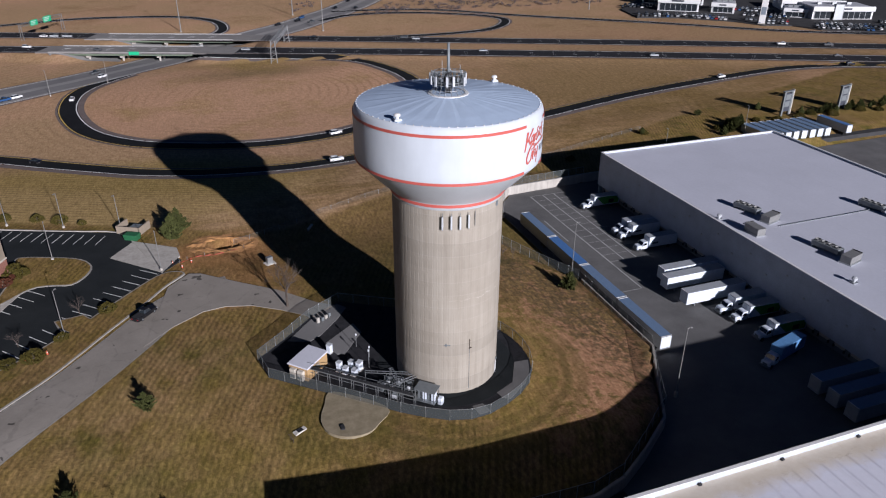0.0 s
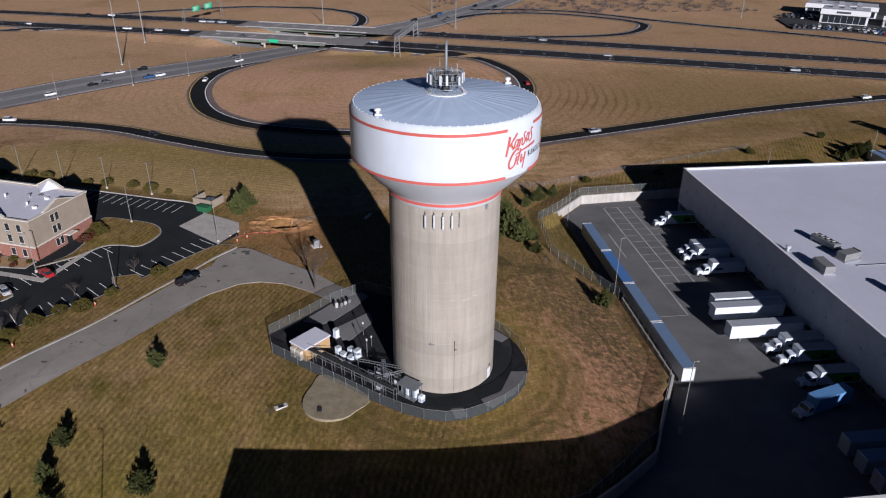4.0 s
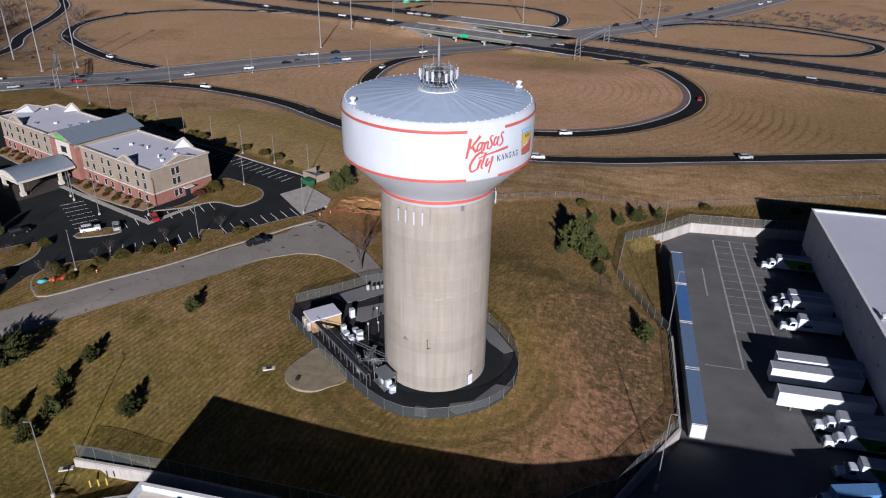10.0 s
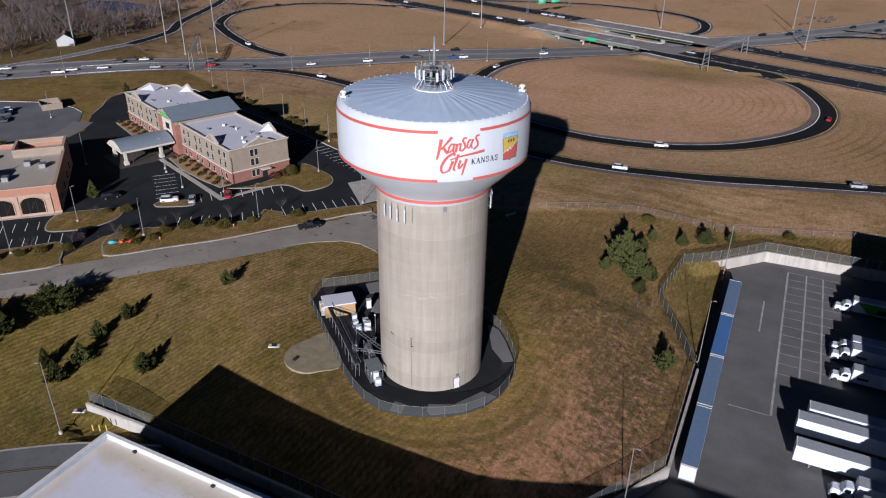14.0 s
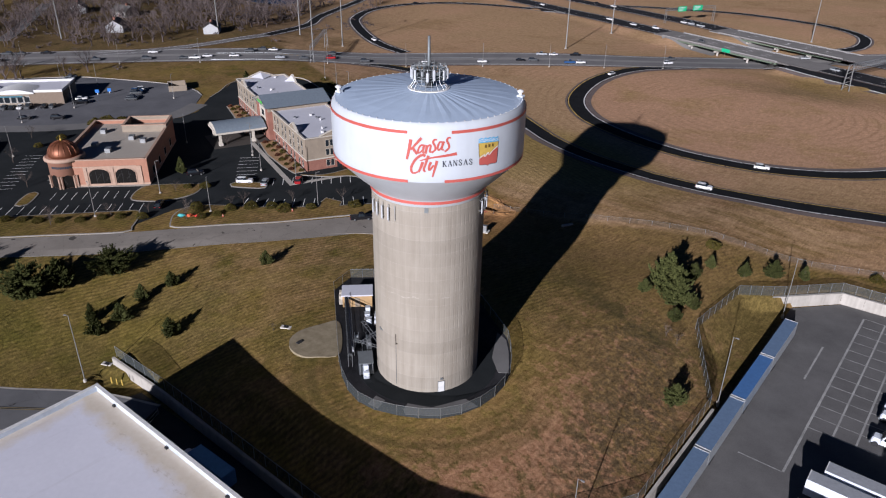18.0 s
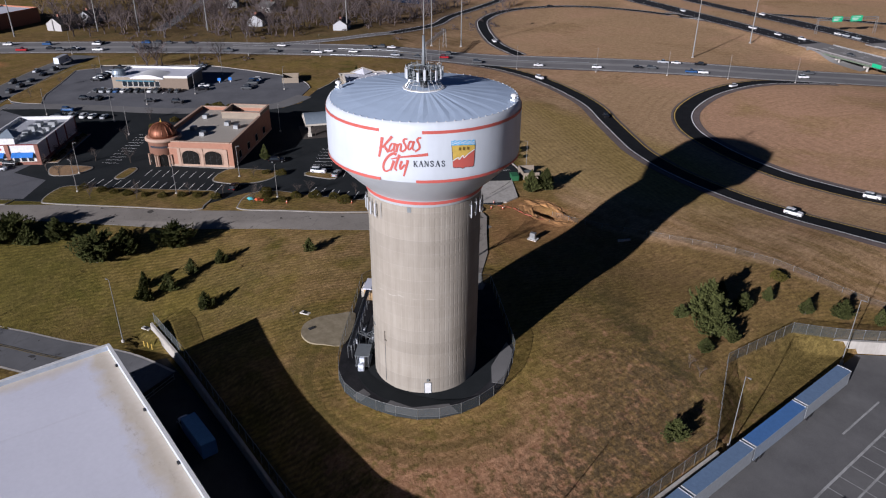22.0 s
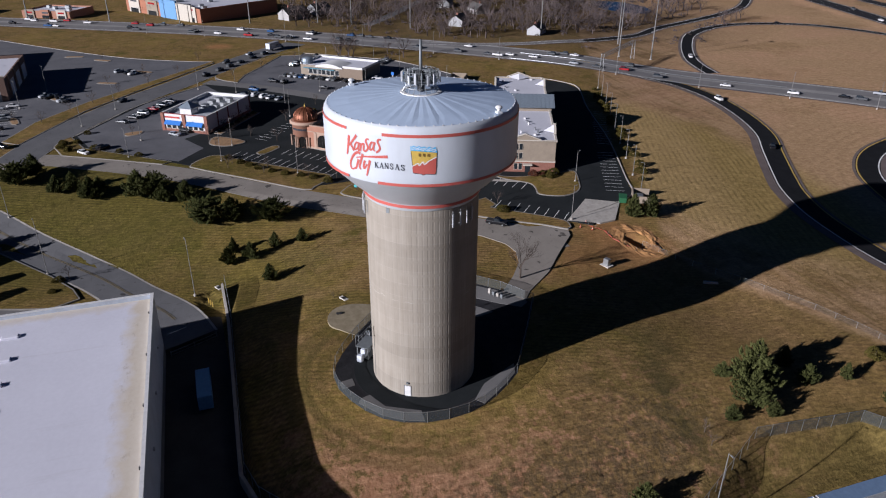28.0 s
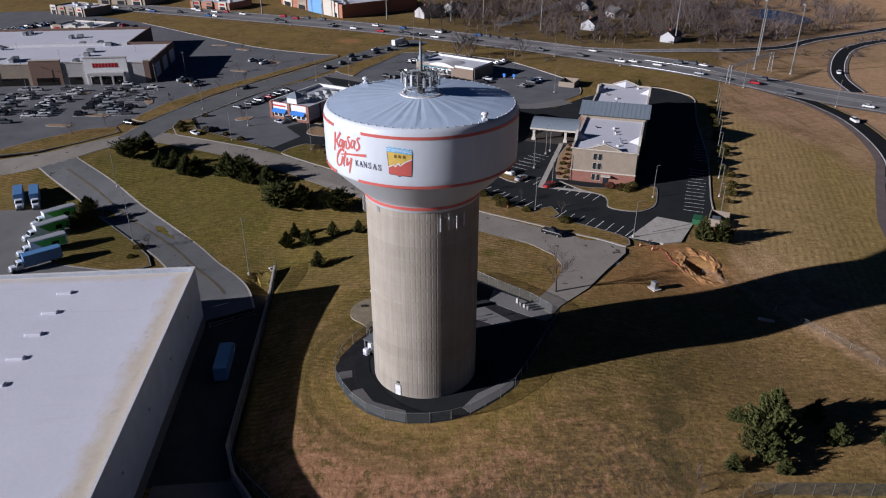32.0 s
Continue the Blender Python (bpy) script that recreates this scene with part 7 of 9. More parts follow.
# ---- lamp posts ----
def build_lamp(height, arms):
    root = thing("lamp_post", "tall grey steel lamp post with a flat head", "street lamp", None, "lamp posts")
    part("pole", MB().tube([(0, 0, 0.5), (0, 0, height)], [0.10, 0.06], 8), POLE, root)
    part("base", MB().lathe([(0.32, -0.6), (0.32, 0.55), (0.2, 0.6)], 10), CONCRETE, root, "round concrete base")
    for s in (1, -1)[:arms]:
        part("arm", MB().tube([(0, 0, height - 0.15), (s * 0.5, 0, height)], 0.035, 5), POLE, root)
        part("head", MB().box(min(s * 0.4, s * 0.95), -0.13, height - 0.05, max(s * 0.4, s * 0.95), 0.13, height + 0.08, bevel=0.03), POLE, root)
    return root


LAMPS = [(-29.3, 136.3), (-11.0, 157.3), (-47.3, 115.2), (-66.7, 94.2), (-84.8, 72.9), (-99.6, 77.1), (-34.9, 171.0), (-49.0, 145.6), (-61.4, 142.7), (-76.5, 151.2), (-68.0, 113.4), (-73.9, 149.2), (-99.8, 142.7),
         (-128.0, 100.1), (-146.6, 100.7), (-161.3, 117.2), (-165.6, 138.0), (-170.0, 83.4), (-180.1, 68.5), (-97.5, 45.0), (-114.4, 48.1), (-157.6, 37.2), (-137.9, 27.2), (-190, 160), (-205, 128), (-225, 118), (-150, 170), (-200, 150)]
for i, (x, y) in enumerate(LAMPS):
    place(build_lamp, (9.6, 1), x, y, 1.55, 60 + 37 * (i % 5))
for i in range(9):
    f = i / 8
    place(build_lamp, (9.6, 1), -20.5 - 111 * f, 184.0 + 49 * f, lie(-20.5 - 111 * f, 184.0 + 49 * f), 245)
for x, y, z in ((81.6, 172.2, -5.2), (81.6, 132.2, -4.4), (77.5, 85.4, -4.0)):
    place(build_lamp, (14.6, 1), x, y, z, 0)
for x, y in ((-12.4, 62.3), (-34.0, 28.8), (-67.2, 15.3)):
    place(build_lamp, (14.6, 1), x, y, lie(x, y), 200)
for i in range(20):
    x, y = -120 - (i % 5) * 26 - (i // 5) * 8, -100 + (i // 5) * 32 + (i % 5) * 6
    if -235 < x and y < 10:
        place(build_lamp, (10.5, 2), x, y, 1.6, 30)
for x, y in ((151.6, 193.6), (196, 206)):
    place(build_lamp, (10.5, 1), x, y, lie(x, y), 90)
for i in range(12):
    t = spline(ART, 40.0)[4 + i * 1]
    place(build_lamp, (11.0, 1), t.x + 17 * 0.65, t.y - 17 * 0.75, lie(t.x + 11, t.y - 13), 130)


# ---- car park details ----
bays = setting("bay_lines", MB().box(-57, 110, 1.584, -56.9, 110.1, 1.588), LINE, "white parking bay lines", "marking")


def bay_row(x, y, yaw, n, step=2.75, length=5.2, z=1.586):
    """A row of bay lines: from (x, y) in steps along yaw, each line to the left of it."""
    mm = local(x, y, z, yaw)
    for i in range(n + 1):
        part("bay_line", MB().box(i * step - 0.07, 0, 0, i * step + 0.07, length, 0.005, mm), LINE, bays)


bay_row(-44.5, 123.2, 35, 2, 2.75, 5.2)
bay_row(-38.2, 127.8, 42, 4, 2.75, 5.2)
bay_row(-26.5, 139.2, 48, 8, 2.75, 5.2)
bay_row(-53.6, 141.2, 46.5, 8, 2.75, -5.2)
bay_row(-24.0, 181.0, 155, 12, 2.75, 5.2)
bay_row(-62, 199.5, 155, 14, 2.75, 5.2)
bay_row(-62.0, 103.5, 226, 14, 2.75, -5.2)
bay_row(-74.5, 111.0, 226, 8, 2.75, 5.0)
bay_row(-97.5, 101.5, 137, 10, 2.75, 5.0)
bay_row(-105.0, 85.0, 140, 10, 2.75, -5.0)
bay_row(-120.5, 49.0, 226, 7, 2.75, 5.0)
bay_row(-62.0, 133.7, 139, 6, 2.9, -6.0)
bay_row(-165, 128, 226, 12, 2.75, 5)
bay_row(-150, 140, 139, 9, 2.75, 5)
bay_row(-174.8, 134.9, 232, 13, 2.75, 5.2, 1.628)
bay_row(-210.4, 113.9, 139, 9, 2.8, 5, 1.628)
bay_row(-198.4, 151.9, 139, 6, 2.8, 5, 1.628)
bay_row(-158.4, 159.9, 139, 6, 2.8, 5, 1.628)
bay_row(-136.6, 43, 145, 11, 2.9, 5, 1.612)
bay_row(-123.6, 62, 145, 8, 2.9, 5, 1.612)
bay_row(-156.4, 81.9, 139, 7, 2.8, 5, 1.628)
for y_ in (1.8, -3.6, -9.6, -15, -28.6, -34, -46, -51.4):
    bay_row(-132.6, y_, 180, 15, 2.85, 5.2, 1.608)

random.seed(31)
# cars seen at the hotel and on the drive
car(-57.3, 133.7, 40, "suv", 0)
car(-52.3, 136.9, 130, "sedan", 2)
car(-46.2, 144.0, 135, "sedan", 3)
car(-14.4, 137.6, 50, "pickup", 1, 1.66)
car(-88, 178, 155, "suv", 1)
car(-73, 128, 60, "suv", 1)
car(-119.5, 62.5, 46, "suv", 1); car(-117, 59.0, 46, "sedan", 2); car(-106, 31.0, 40, "sedan", 0); car(-109, 36.5, 130, "suv", 1)
car(-60.5, 108.5, 136, "suv", 1)


def fill(x, y, yaw, n, step, chance, z=1.6, turn=90):
    for i in range(n):
        if random.random() < chance:
            c, s = math.cos(radians(yaw)), math.sin(radians(yaw))
            o = random.uniform(-0.25, 0.25)
            car(x + c * step * i - s * o, y + s * step * i + c * o, yaw + turn + random.choice((0, 180)), random.choice(("sedan", "sedan", "suv", "suv", "pickup")), random.choice((0, 0, 1, 1, 1, 2, 2, 2, 4, 4, 4, 4, 5, 3)[:13 + (i % 3 == 0)]), z)


fill(-172.8, 133.3, 232, 13, 2.75, 0.95, 1.66)
for x, y, yaw, kind, col in ((-183.0, 100.2, 52, "suv", 1), (-179.9, 104.6, 140, "suv", 1), (-164.7, 119.6, 50, "sedan", 1), (-156.4, 127.5, 48, "suv", 1),
                             (-162.1, 90.6, 140, "suv", 2), (-158.6, 93.6, 140, "suv", 0), (-156.5, 96.0, 140, "sedan", 0), (-153.3, 99.2, 140, "sedan", 2), (-174.5, 145.3, 60, "sedan", 0), (-169.5, 142.4, 60, "pickup", 1)):
    car(x, y, yaw, kind, col, 1.66 if y > 99.5 else 1.6)
fill(-200, 150, 139, 6, 2.8, 0.6, 1.66)
fill(-212, 112, 139, 9, 2.8, 0.75, 1.66)
fill(-138, 41, 145, 11, 2.9, 0.8)
fill(-125, 60, 145, 8, 2.9, 0.5)
fill(-160, 158, 139, 6, 2.8, 0.5, 1.66)
fill(-158, 80, 139, 7, 2.8, 0.6)
fill(-133, 64, 139, 5, 2.9, 0.5)
for y, chance in ((-0.8, 0.4), (-6.2, 0.3), (-12.2, 0.55), (-17.6, 0.5), (-31.2, 0.6), (-36.6, 0.55), (-48.6, 0.6), (-54.0, 0.6), (-66, 0.5), (-71.4, 0.5), (-84, 0.4)):
    fill(-134, y, 180, 15, 2.85, chance)
for x, y, yaw, kind, col in ((-120.3, 4.6, 60, "suv", 1), (-182.3, 13.7, 20, "suv", 1), (-176.0, 16.5, 20, "suv", 4), (-126.1, -41.4, 90, "suv", 4), (-142.6, -8.6, 90, "pickup", 1), (-184.0, -51.0, 90, "suv", 1), (-180.5, -13.4, 90, "sedan", 0)):
    car(x, y, yaw, kind, col)
fill(-186, 9, 40, 5, 3.0, 0.5)
fill(-230, 28, 45, 8, 3.0, 0.2)
# traffic on the arterial road, the side street and the motorway
line = spline(ART, 6.0)
for i in range(3, len(line) - 4):
    p, d = line[i], (line[i + 1] - line[i - 1]).normalized()
    for off in (-9, -5.4, 5.4, 9):
        if random.random() < (0.15 if p.x < -60 else 0.05):
            q = p + Vector((d.y, -d.x, 0)) * off
            car(q.x, q.y, math.degrees(math.atan2(d.y, d.x)) + (0 if off > 0 else 180), random.choice(("sedan", "suv", "suv", "pickup")), random.choice((0, 0, 0, 1, 1, 2, 3, 4, 4, 5)), lie(q.x, q.y) + 0.24)
line = spline(SIDE, 1.0)
for f, o in ((0.60, 3.1), (0.655, 3.1), (0.70, 3.1), (0.745, 3.1), (0.80, 3.1), (0.85, 3.1), (0.73, -3.1), (0.83, -3.1), (0.36, -3.1)):
    p, d = line[int(f * (len(line) - 2))], (line[int(f * (len(line) - 2)) + 1] - line[int(f * (len(line) - 2))]).normalized()
    car(p.x + d.y * o, p.y - d.x * o, math.degrees(math.atan2(d.y, d.x)) + (0 if o > 0 else 180), random.choice(("sedan", "suv")), random.choice((0, 1, 2, 4, 4)), 1.68)
p = line[int(0.93 * len(line))]
place(build_box_truck, ("white",), p.x + 2, p.y - 2, 1.68, 138)
for pts, spots in ((RAMP_A, (0.12, 0.21, 0.36, 0.46, 0.66, 0.78)), (LOOP, (0.13, 0.47, 0.66)), (LOOP_W, (0.1, 0.5))):
    line = spline(pts, 2.0)
    for f in spots:
        i = int(f * (len(line) - 2))
        d = line[i + 1] - line[i]
        car(line[i].x + 0.6, line[i].y, math.degrees(math.atan2(d.y, d.x)), random.choice(("sedan", "suv", "suv")), random.choice((0, 0, 1, 2, 3)), lie(line[i].x, line[i].y) + 0.2)
for i in range(24):
    x = random.uniform(-300, 420)
    o = random.choice((-4, 0, 3.8, 34.5, 38, 42))
    car(x, highway_y(x) + o + (6 if o > 20 and x < -80 else 0), -21 + (180 if o > 20 else 0), random.choice(("sedan", "suv", "pickup")), random.choice((0, 0, 1, 1, 2, 4)), max(lie(x, highway_y(x) + o), -0.75 if abs(x) < 140 else -3) + 0.3)


# ---- vegetation ----
def leaf_clump(mb, p, size, rnd):
    """A ragged clump of needles: a few crossed slivers round a point."""
    for _ in range(5):
        d = Vector((rnd.gauss(0, 1), rnd.gauss(0, 1), rnd.gauss(0.35, 0.8))).normalized()
        a = d.orthogonal().normalized()
        b = d.cross(a)
        L, w = size * rnd.uniform(0.7, 1.3), size * rnd.uniform(0.22, 0.36)
        mb.put([p - d * L * 0.3 + a * w, p - d * L * 0.3 - a * w * 0.6 + b * w, p - d * L * 0.3 - a * w * 0.6 - b * w, p + d * L * 0.8], [(0, 1, 3), (1, 2, 3), (2, 0, 3), (2, 1, 0)])


def spray(mb, p, d, size, rnd):
    """A tuft of needles that points along its shoot."""
    for _ in range(4):
        e = (d + Vector((rnd.gauss(0, 0.42), rnd.gauss(0, 0.42), rnd.gauss(0.15, 0.35)))).normalized()
        a = e.orthogonal().normalized()
        b = e.cross(a)
        L, w = size * rnd.uniform(0.8, 1.4), size * rnd.uniform(0.16, 0.27)
        q = p - e * L * 0.35
        mb.put([q + a * w, q - a * w * 0.6 + b * w, q - a * w * 0.6 - b * w, p + e * L * 0.75], [(0, 1, 3), (1, 2, 3), (2, 0, 3), (2, 1, 0)])


def build_pine(variant):
    """Whorls of rising shoots round a straight leader."""
    rnd = random.Random(variant * 7 + 1)
    width = (0.40, 0.44, 0.52, 0.33)[variant % 4]
    root = thing("pine_tree", "dark green young pine on the brown lawn", "tree", None, "evergreen trees")
    part("trunk", MB().tube([(0, 0, -0.06), (0.01, 0, 0.4), (0, 0.01, 0.95)], [0.030, 0.022, 0.004], 6), BARK, root)
    m = MB()
    lean = [rnd.uniform(0.70, 1.18) for _ in range(7)]
    for i in range(15):
        t = i / 15
        reach = width * ((1 - t) ** 0.85 if variant % 4 != 2 else math.sin(math.pi * min(1, 0.16 + t * 0.84)) ** 0.8) * (0.86 if i == 0 else 1.0)
        for j in range(13 if t < 0.5 else 10):
            a = rnd.uniform(0, 2 * math.pi)
            r = reach * lean[int(a * 7 / 6.2832) % 7] * rnd.uniform(0.72, 1.12)
            z0 = 0.05 + 0.87 * t + rnd.uniform(-0.03, 0.03)
            out = Vector((math.cos(a), math.sin(a), 0))
            n = max(2, int(r / 0.045))
            for k in range(1, n + 1):
                f = k / n
                spray(m, out * r * f + Vector((rnd.gauss(0, 0.012), rnd.gauss(0, 0.012), z0 + 0.02 + 0.20 * r * f + 0.22 * r * f * f)), (out * (1.1 - 0.7 * f) + Vector((0, 0, 0.35 + 0.7 * f))).normalized(), 0.080, rnd)
    for k in range(9):
        spray(m, Vector((rnd.gauss(0, 0.008), rnd.gauss(0, 0.008), 0.86 + 0.018 * k)), Vector((0, 0, 1)), 0.06, rnd)
    part("crown", m, NEEDLES, root)
    return root


def build_shrub(variant, russet):
    rnd = random.Random(variant + 50)
    root = thing("shrub", "low rounded russet shrub" if russet else "clipped rounded olive shrub on a verge", "shrub", None, "shrubs")
    m = MB()
    for i in range(430):
        d = Vector((rnd.gauss(0, 1), rnd.gauss(0, 1), abs(rnd.gauss(0, 0.9)))).normalized()
        r = 0.5 * (0.82 + 0.2 * rnd.random()) * (1 + 0.08 * math.sin(d.x * 5 + variant) + 0.07 * math.sin(d.y * 6))
        leaf_clump(m, Vector((d.x * r, d.y * r, d.z * r * 0.92 + 0.03)), 0.075, rnd)
    part("crown", m, SHRUB_RED if russet else SHRUB, root)
    part("stem", MB().tube([(0, 0, -0.1), (0, 0, 0.35)], [0.06, 0.03], 5), BARK, root)
    return root


def branch(mb, p, d, length, radius, depth, rnd, sides=4):
    q = p + d * length * 0.5 + Vector((rnd.gauss(0, 1), rnd.gauss(0, 1), 0)) * length * 0.04
    e = p + d * length
    mb.tube([p, q, e], [radius, radius * 0.8, radius * 0.6], sides)
    if depth:
        for i in range(3 if depth > 1 else 4):
            n = (d + Vector((rnd.gauss(0, 0.48), rnd.gauss(0, 0.48), rnd.gauss(0.12, 0.25)))).normalized()
            branch(mb, (q if i == 1 else e), n, length * rnd.uniform(0.62, 0.82), radius * 0.55, depth - 1, rnd, sides if depth > 2 else 3)


def build_bare_tree(variant, depth, thick=1.0):
    rnd = random.Random(variant + 90)
    root = thing("bare_tree", "leafless deciduous tree with fine grey twigs", "tree", None, "bare trees")
    part("trunk", MB().tube([(0, 0, -0.05), (0, 0, 0.15), (0.005, 0, 0.3)], [0.024 * thick, 0.018 * thick, 0.015 * thick], 7), BARK, root)
    m = MB()
    for i in range(4):
        a = i * 1.6 + rnd.random()
        branch(m, Vector((0, 0, 0.18 + 0.05 * i)), Vector((0.45 * math.cos(a), 0.45 * math.sin(a), 0.85)).normalized(), 0.24 if depth < 5 else 0.21, 0.010 * thick, depth, rnd)
    part("crown", m, TWIGS, root, "bare branching crown")
    return root


def plant(builder, key, x, y, size, wide=1.0, z=None):
    ob = place(builder, key, 0, 0, 0, 0)
    yaw = (x * 37 + y * 91) % 360
    ob.matrix_basis = Matrix.Translation((x, y, lie(x, y) if z is None else z)) @ Matrix.Rotation(radians(yaw), 4, "Z") @ Matrix.Diagonal((size * wide, size * wide, size, 1))
    return ob


PINES = [(x_, 216.4 + 0.9 * math.sin(x_), 2.6 + 0.7 * math.sin(x_ * 1.7), 1) for x_ in (233, 236, 239, 242.4, 245, 248, 251, 257, 260, 263.4, 266, 269, 272, 275.4, 278)] + [(190.9, 208.2, 3.8, 1), (195, 210.6, 4.2, 2), (199.3, 212.6, 4.0, 1), (187, 206.6, 2.8, 1), (157.5, 216.1, 2.2, 1), (192, 228.4, 2.2, 2), (220.6, 227.1, 2.6, 1)] + [(-38.4, 83.2, 5.6, 2), (-44.0, 66.6, 6.6, 2), (-42.8, 73.2, 5.6, 1), (-58.5, 62.1, 4.8, 1), (-60.4, 55.6, 4.2, 0), (-64.8, 53.4, 6.0, 2), (-66.2, 49.2, 6.2, 1), (-69.4, 36.2, 5.2, 0), (-72.0, 38.5, 3.8, 0),
         (-76.2, 31.0, 4.4, 1), (-75.8, 26.8, 4.2, 0), (-84.6, 14.8, 6.0, 2), (-89.8, 19.2, 5.4, 1), (-23.3, 70.6, 3.7, 0), (-27.9, 72.2, 3.9, 3), (-23.2, 76.1, 3.7, 1), (-25.4, 82.3, 3.9, 3), (-24.6, 89.0, 3.1, 1),
         (-10.3, 79.3, 3.7, 1), (-14.0, 106.8, 2.9, 1), (60.8, 155.4, 7.6, 1), (64.2, 152.4, 5.6, 1), (58.4, 157.6, 5.0, 1), (57.3, 151.5, 2.7, 1), (67.4, 154.4, 2.7, 1), (66.3, 146.8, 2.8, 1), (58.0, 164.4, 3.5, 0), (62.8, 165.5, 3.4, 1), (63.8, 173.6, 3.2, 3), (70.6, 177.2, 3.6, 3), (75.6, 183.1, 3.8, 1), (81.3, 187.8, 3.6, 3), (76.3, 124.0, 3.7, 1), (-8.2, 174.0, 5.0, 0), (-6.6, 178.4, 5.2, 1), (-77.2, 126.0, 4.6, 3),
         (-54.0, 10.8, 4.4, 1), (-47.2, 13.2, 4.6, 1), (-43.6, 11.4, 4.2, 1), (-112, 130, 5.5, 2), (-108, 133, 4.8, 0), (-150, 205, 3.5, 3), (-154, 208, 3.5, 3)]
for x, y, s, v in PINES:
    plant(build_pine, (v,), x, y, s * (1.34, 1.28, 1.14, 1.14)[v], 1.34 if x < -36 and y < 90 else 1.1)
SHRUBS = [(-138.5, 136.4, 5.4), (-140.5, 133.0, 4.2), (-136.8, 140.6, 3.6), (-131.5, 109.5, 2.2), (-52.6, 114.4, 2.6), (-49.8, 113.2, 2.2), (-44.2, 115.2, 2.0), (-44.6, 119.4, 3.0), (-41.6, 123.8, 3.4), (-37.9, 127.5, 2.4), (-33.6, 128.4, 3.8), (-29.4, 134.0, 2.2), (-21.6, 142.6, 3.2), (-46.0, 111.5, 2.0),
          (-57.3, 101.8, 2.4), (-61.5, 98.1, 2.2), (-64.4, 94.8, 2.0), (-67.1, 90.6, 2.2), (-70.6, 87.0, 2.0), (-74.4, 83.3, 2.2), (-78.0, 80.8, 2.0), (-81.4, 78.4, 2.2), (-86.7, 75.0, 2.2), (-62.7, 124.3, 2.6), (-66.0, 121.0, 2.0),
          (60.6, 183.6, 3.4), (94.8, 198.6, 3.0), (-42.5, 167.6, 3.6), (-40.4, 165.6, 3.0), (-43.6, 161.4, 3.0), (-29.4, 31.8, 2.4), (-24.0, 31.0, 1.8), (120, 202, 3.0), (-114, 23.5, 3.0), (-118, 23.5, 2.6), (-110, 26, 2.4),
          (230, 214, 4.0), (238, 216, 3.4), (246, 213, 4.2), (219, 214, 3.6), (262, 214, 3.8), (270, 212, 3.6), (210, 216, 3.0), (196, 214, 4.6), (202, 216.5, 4.2), (189, 212.5, 3.4), (158.8, 216.4, 2.6), (-128, 30, 2.0), (-110, 34, 2.4), (-118, 28, 2.2), (-104, 42, 2.0), (-98, 48, 2.2), (-134, 118, 2.6)]
for i in range(16):                           # ragged hedge along the hotel fence
    SHRUBS.append((-30 - 6.6 * i + (i * 37 % 5) * 0.5, 190.5 + 2.5 * i + (i * 53 % 4) * 0.6, 1.8 + 0.45 * (i * 29 % 5)))
for i, (x, y, s) in enumerate(SHRUBS):
    plant(build_shrub, (i % 3, i == 29), x, y, s * (1.12 if s < 3 else 0.98), 1.15, None if (lie(x, y) < 1.3 or x > -5) else 1.72)
BARE = [(67.2, 141.0, 3.0), (8.0, 90.8, 2.0), (13.6, 131.7, 12.0), (-48.0, 108.5, 5.2), (-70.0, 84.5, 5.0), (-78, 74.5, 5.0), (-46.5, 121.0, 3.6), (-100, 92, 5.5), (-108, 70, 6.0), (-119, 76, 5.0), (-123, 98, 5.5), (-142, 112, 5.0), (-120, -4, 5.5), (-110, -12, 5.5), (-147, 13, 5.5), (-160, 21, 5.0), (-170, 28, 5.5),
        (-183, 37, 5.0), (-197, 48, 5.5), (-212, 60, 5.0), (-108, 84, 5.0), (69.7, 140.6, 3.0), (-128, 236, 3.6), (-30, 34, 4.5), (-59, 104.5, 4.2), (-64, 97, 4.4), (-74, 86, 4.6), (-82, 76, 4.2), (-53, 112, 4.0), (-45, 124, 4.4), (-37, 134, 4.0), (-27, 143, 4.2), (-66, 117, 4.0), (-101, 72, 4.6), (-108, 77, 4.4), (-104, 36, 4.4), (-123, 45, 4.0), (-200, 84, 4.6), (-212, 98, 4.6), (-228, 116, 4.6), (-88, 150, 4.0), (-152, 3, 4.6), (-133, -11, 4.4), (-203, 31, 4.6), (-221, 45, 4.6), (-253, 25, 4.6), (-240, 70, 5.0), (-168, -30, 4.4)]
for i, (x, y, s) in enumerate(BARE):
    plant(build_bare_tree, (i % 3, 4) if s < 10 else (1, 5, 1.15), x, y, s, 1.05 if s < 10 else 0.9)

# far woods beyond the main road
rnd = random.Random(5)
tw = MB()
proto = []
for v in range(4):
    m = MB()
    r2 = random.Random(200 + v)
    m.tube([(0, 0, -0.05), (0, 0, 0.25)], [0.03, 0.02], 4)
    for i in range(4):
        a = i * 1.6 + r2.random()
        branch(m, Vector((0, 0, 0.14 + 0.05 * i)), Vector((0.5 * math.cos(a), 0.5 * math.sin(a), 0.8)).normalized(), 0.25, 0.016, 3, r2, 3)
    proto.append(m)
for i in range(470):
    while True:
        x, y = rnd.uniform(-430, -215), rnd.uniform(130, 430)
        if off_line(ART, x, y) > 25 and off_line(RAMP_W, x, y) > 13 and x + 0.35 * y < -128 and math.hypot(x + 350, y - 376) > 30:
            break
    m, s = proto[i % 4], rnd.uniform(8, 15)
    tw.put(m.v, m.f, Matrix.Translation((x, y, lie(x, y))) @ Matrix.Rotation(rnd.uniform(0, 6.28), 4, "Z") @ Matrix.Diagonal((s * 1.1, s * 1.1, s, 1)))
tagged(part("far_woods", tw, WOODS), "leafless grey-brown woods beyond the main road", "trees", "", "stuff")
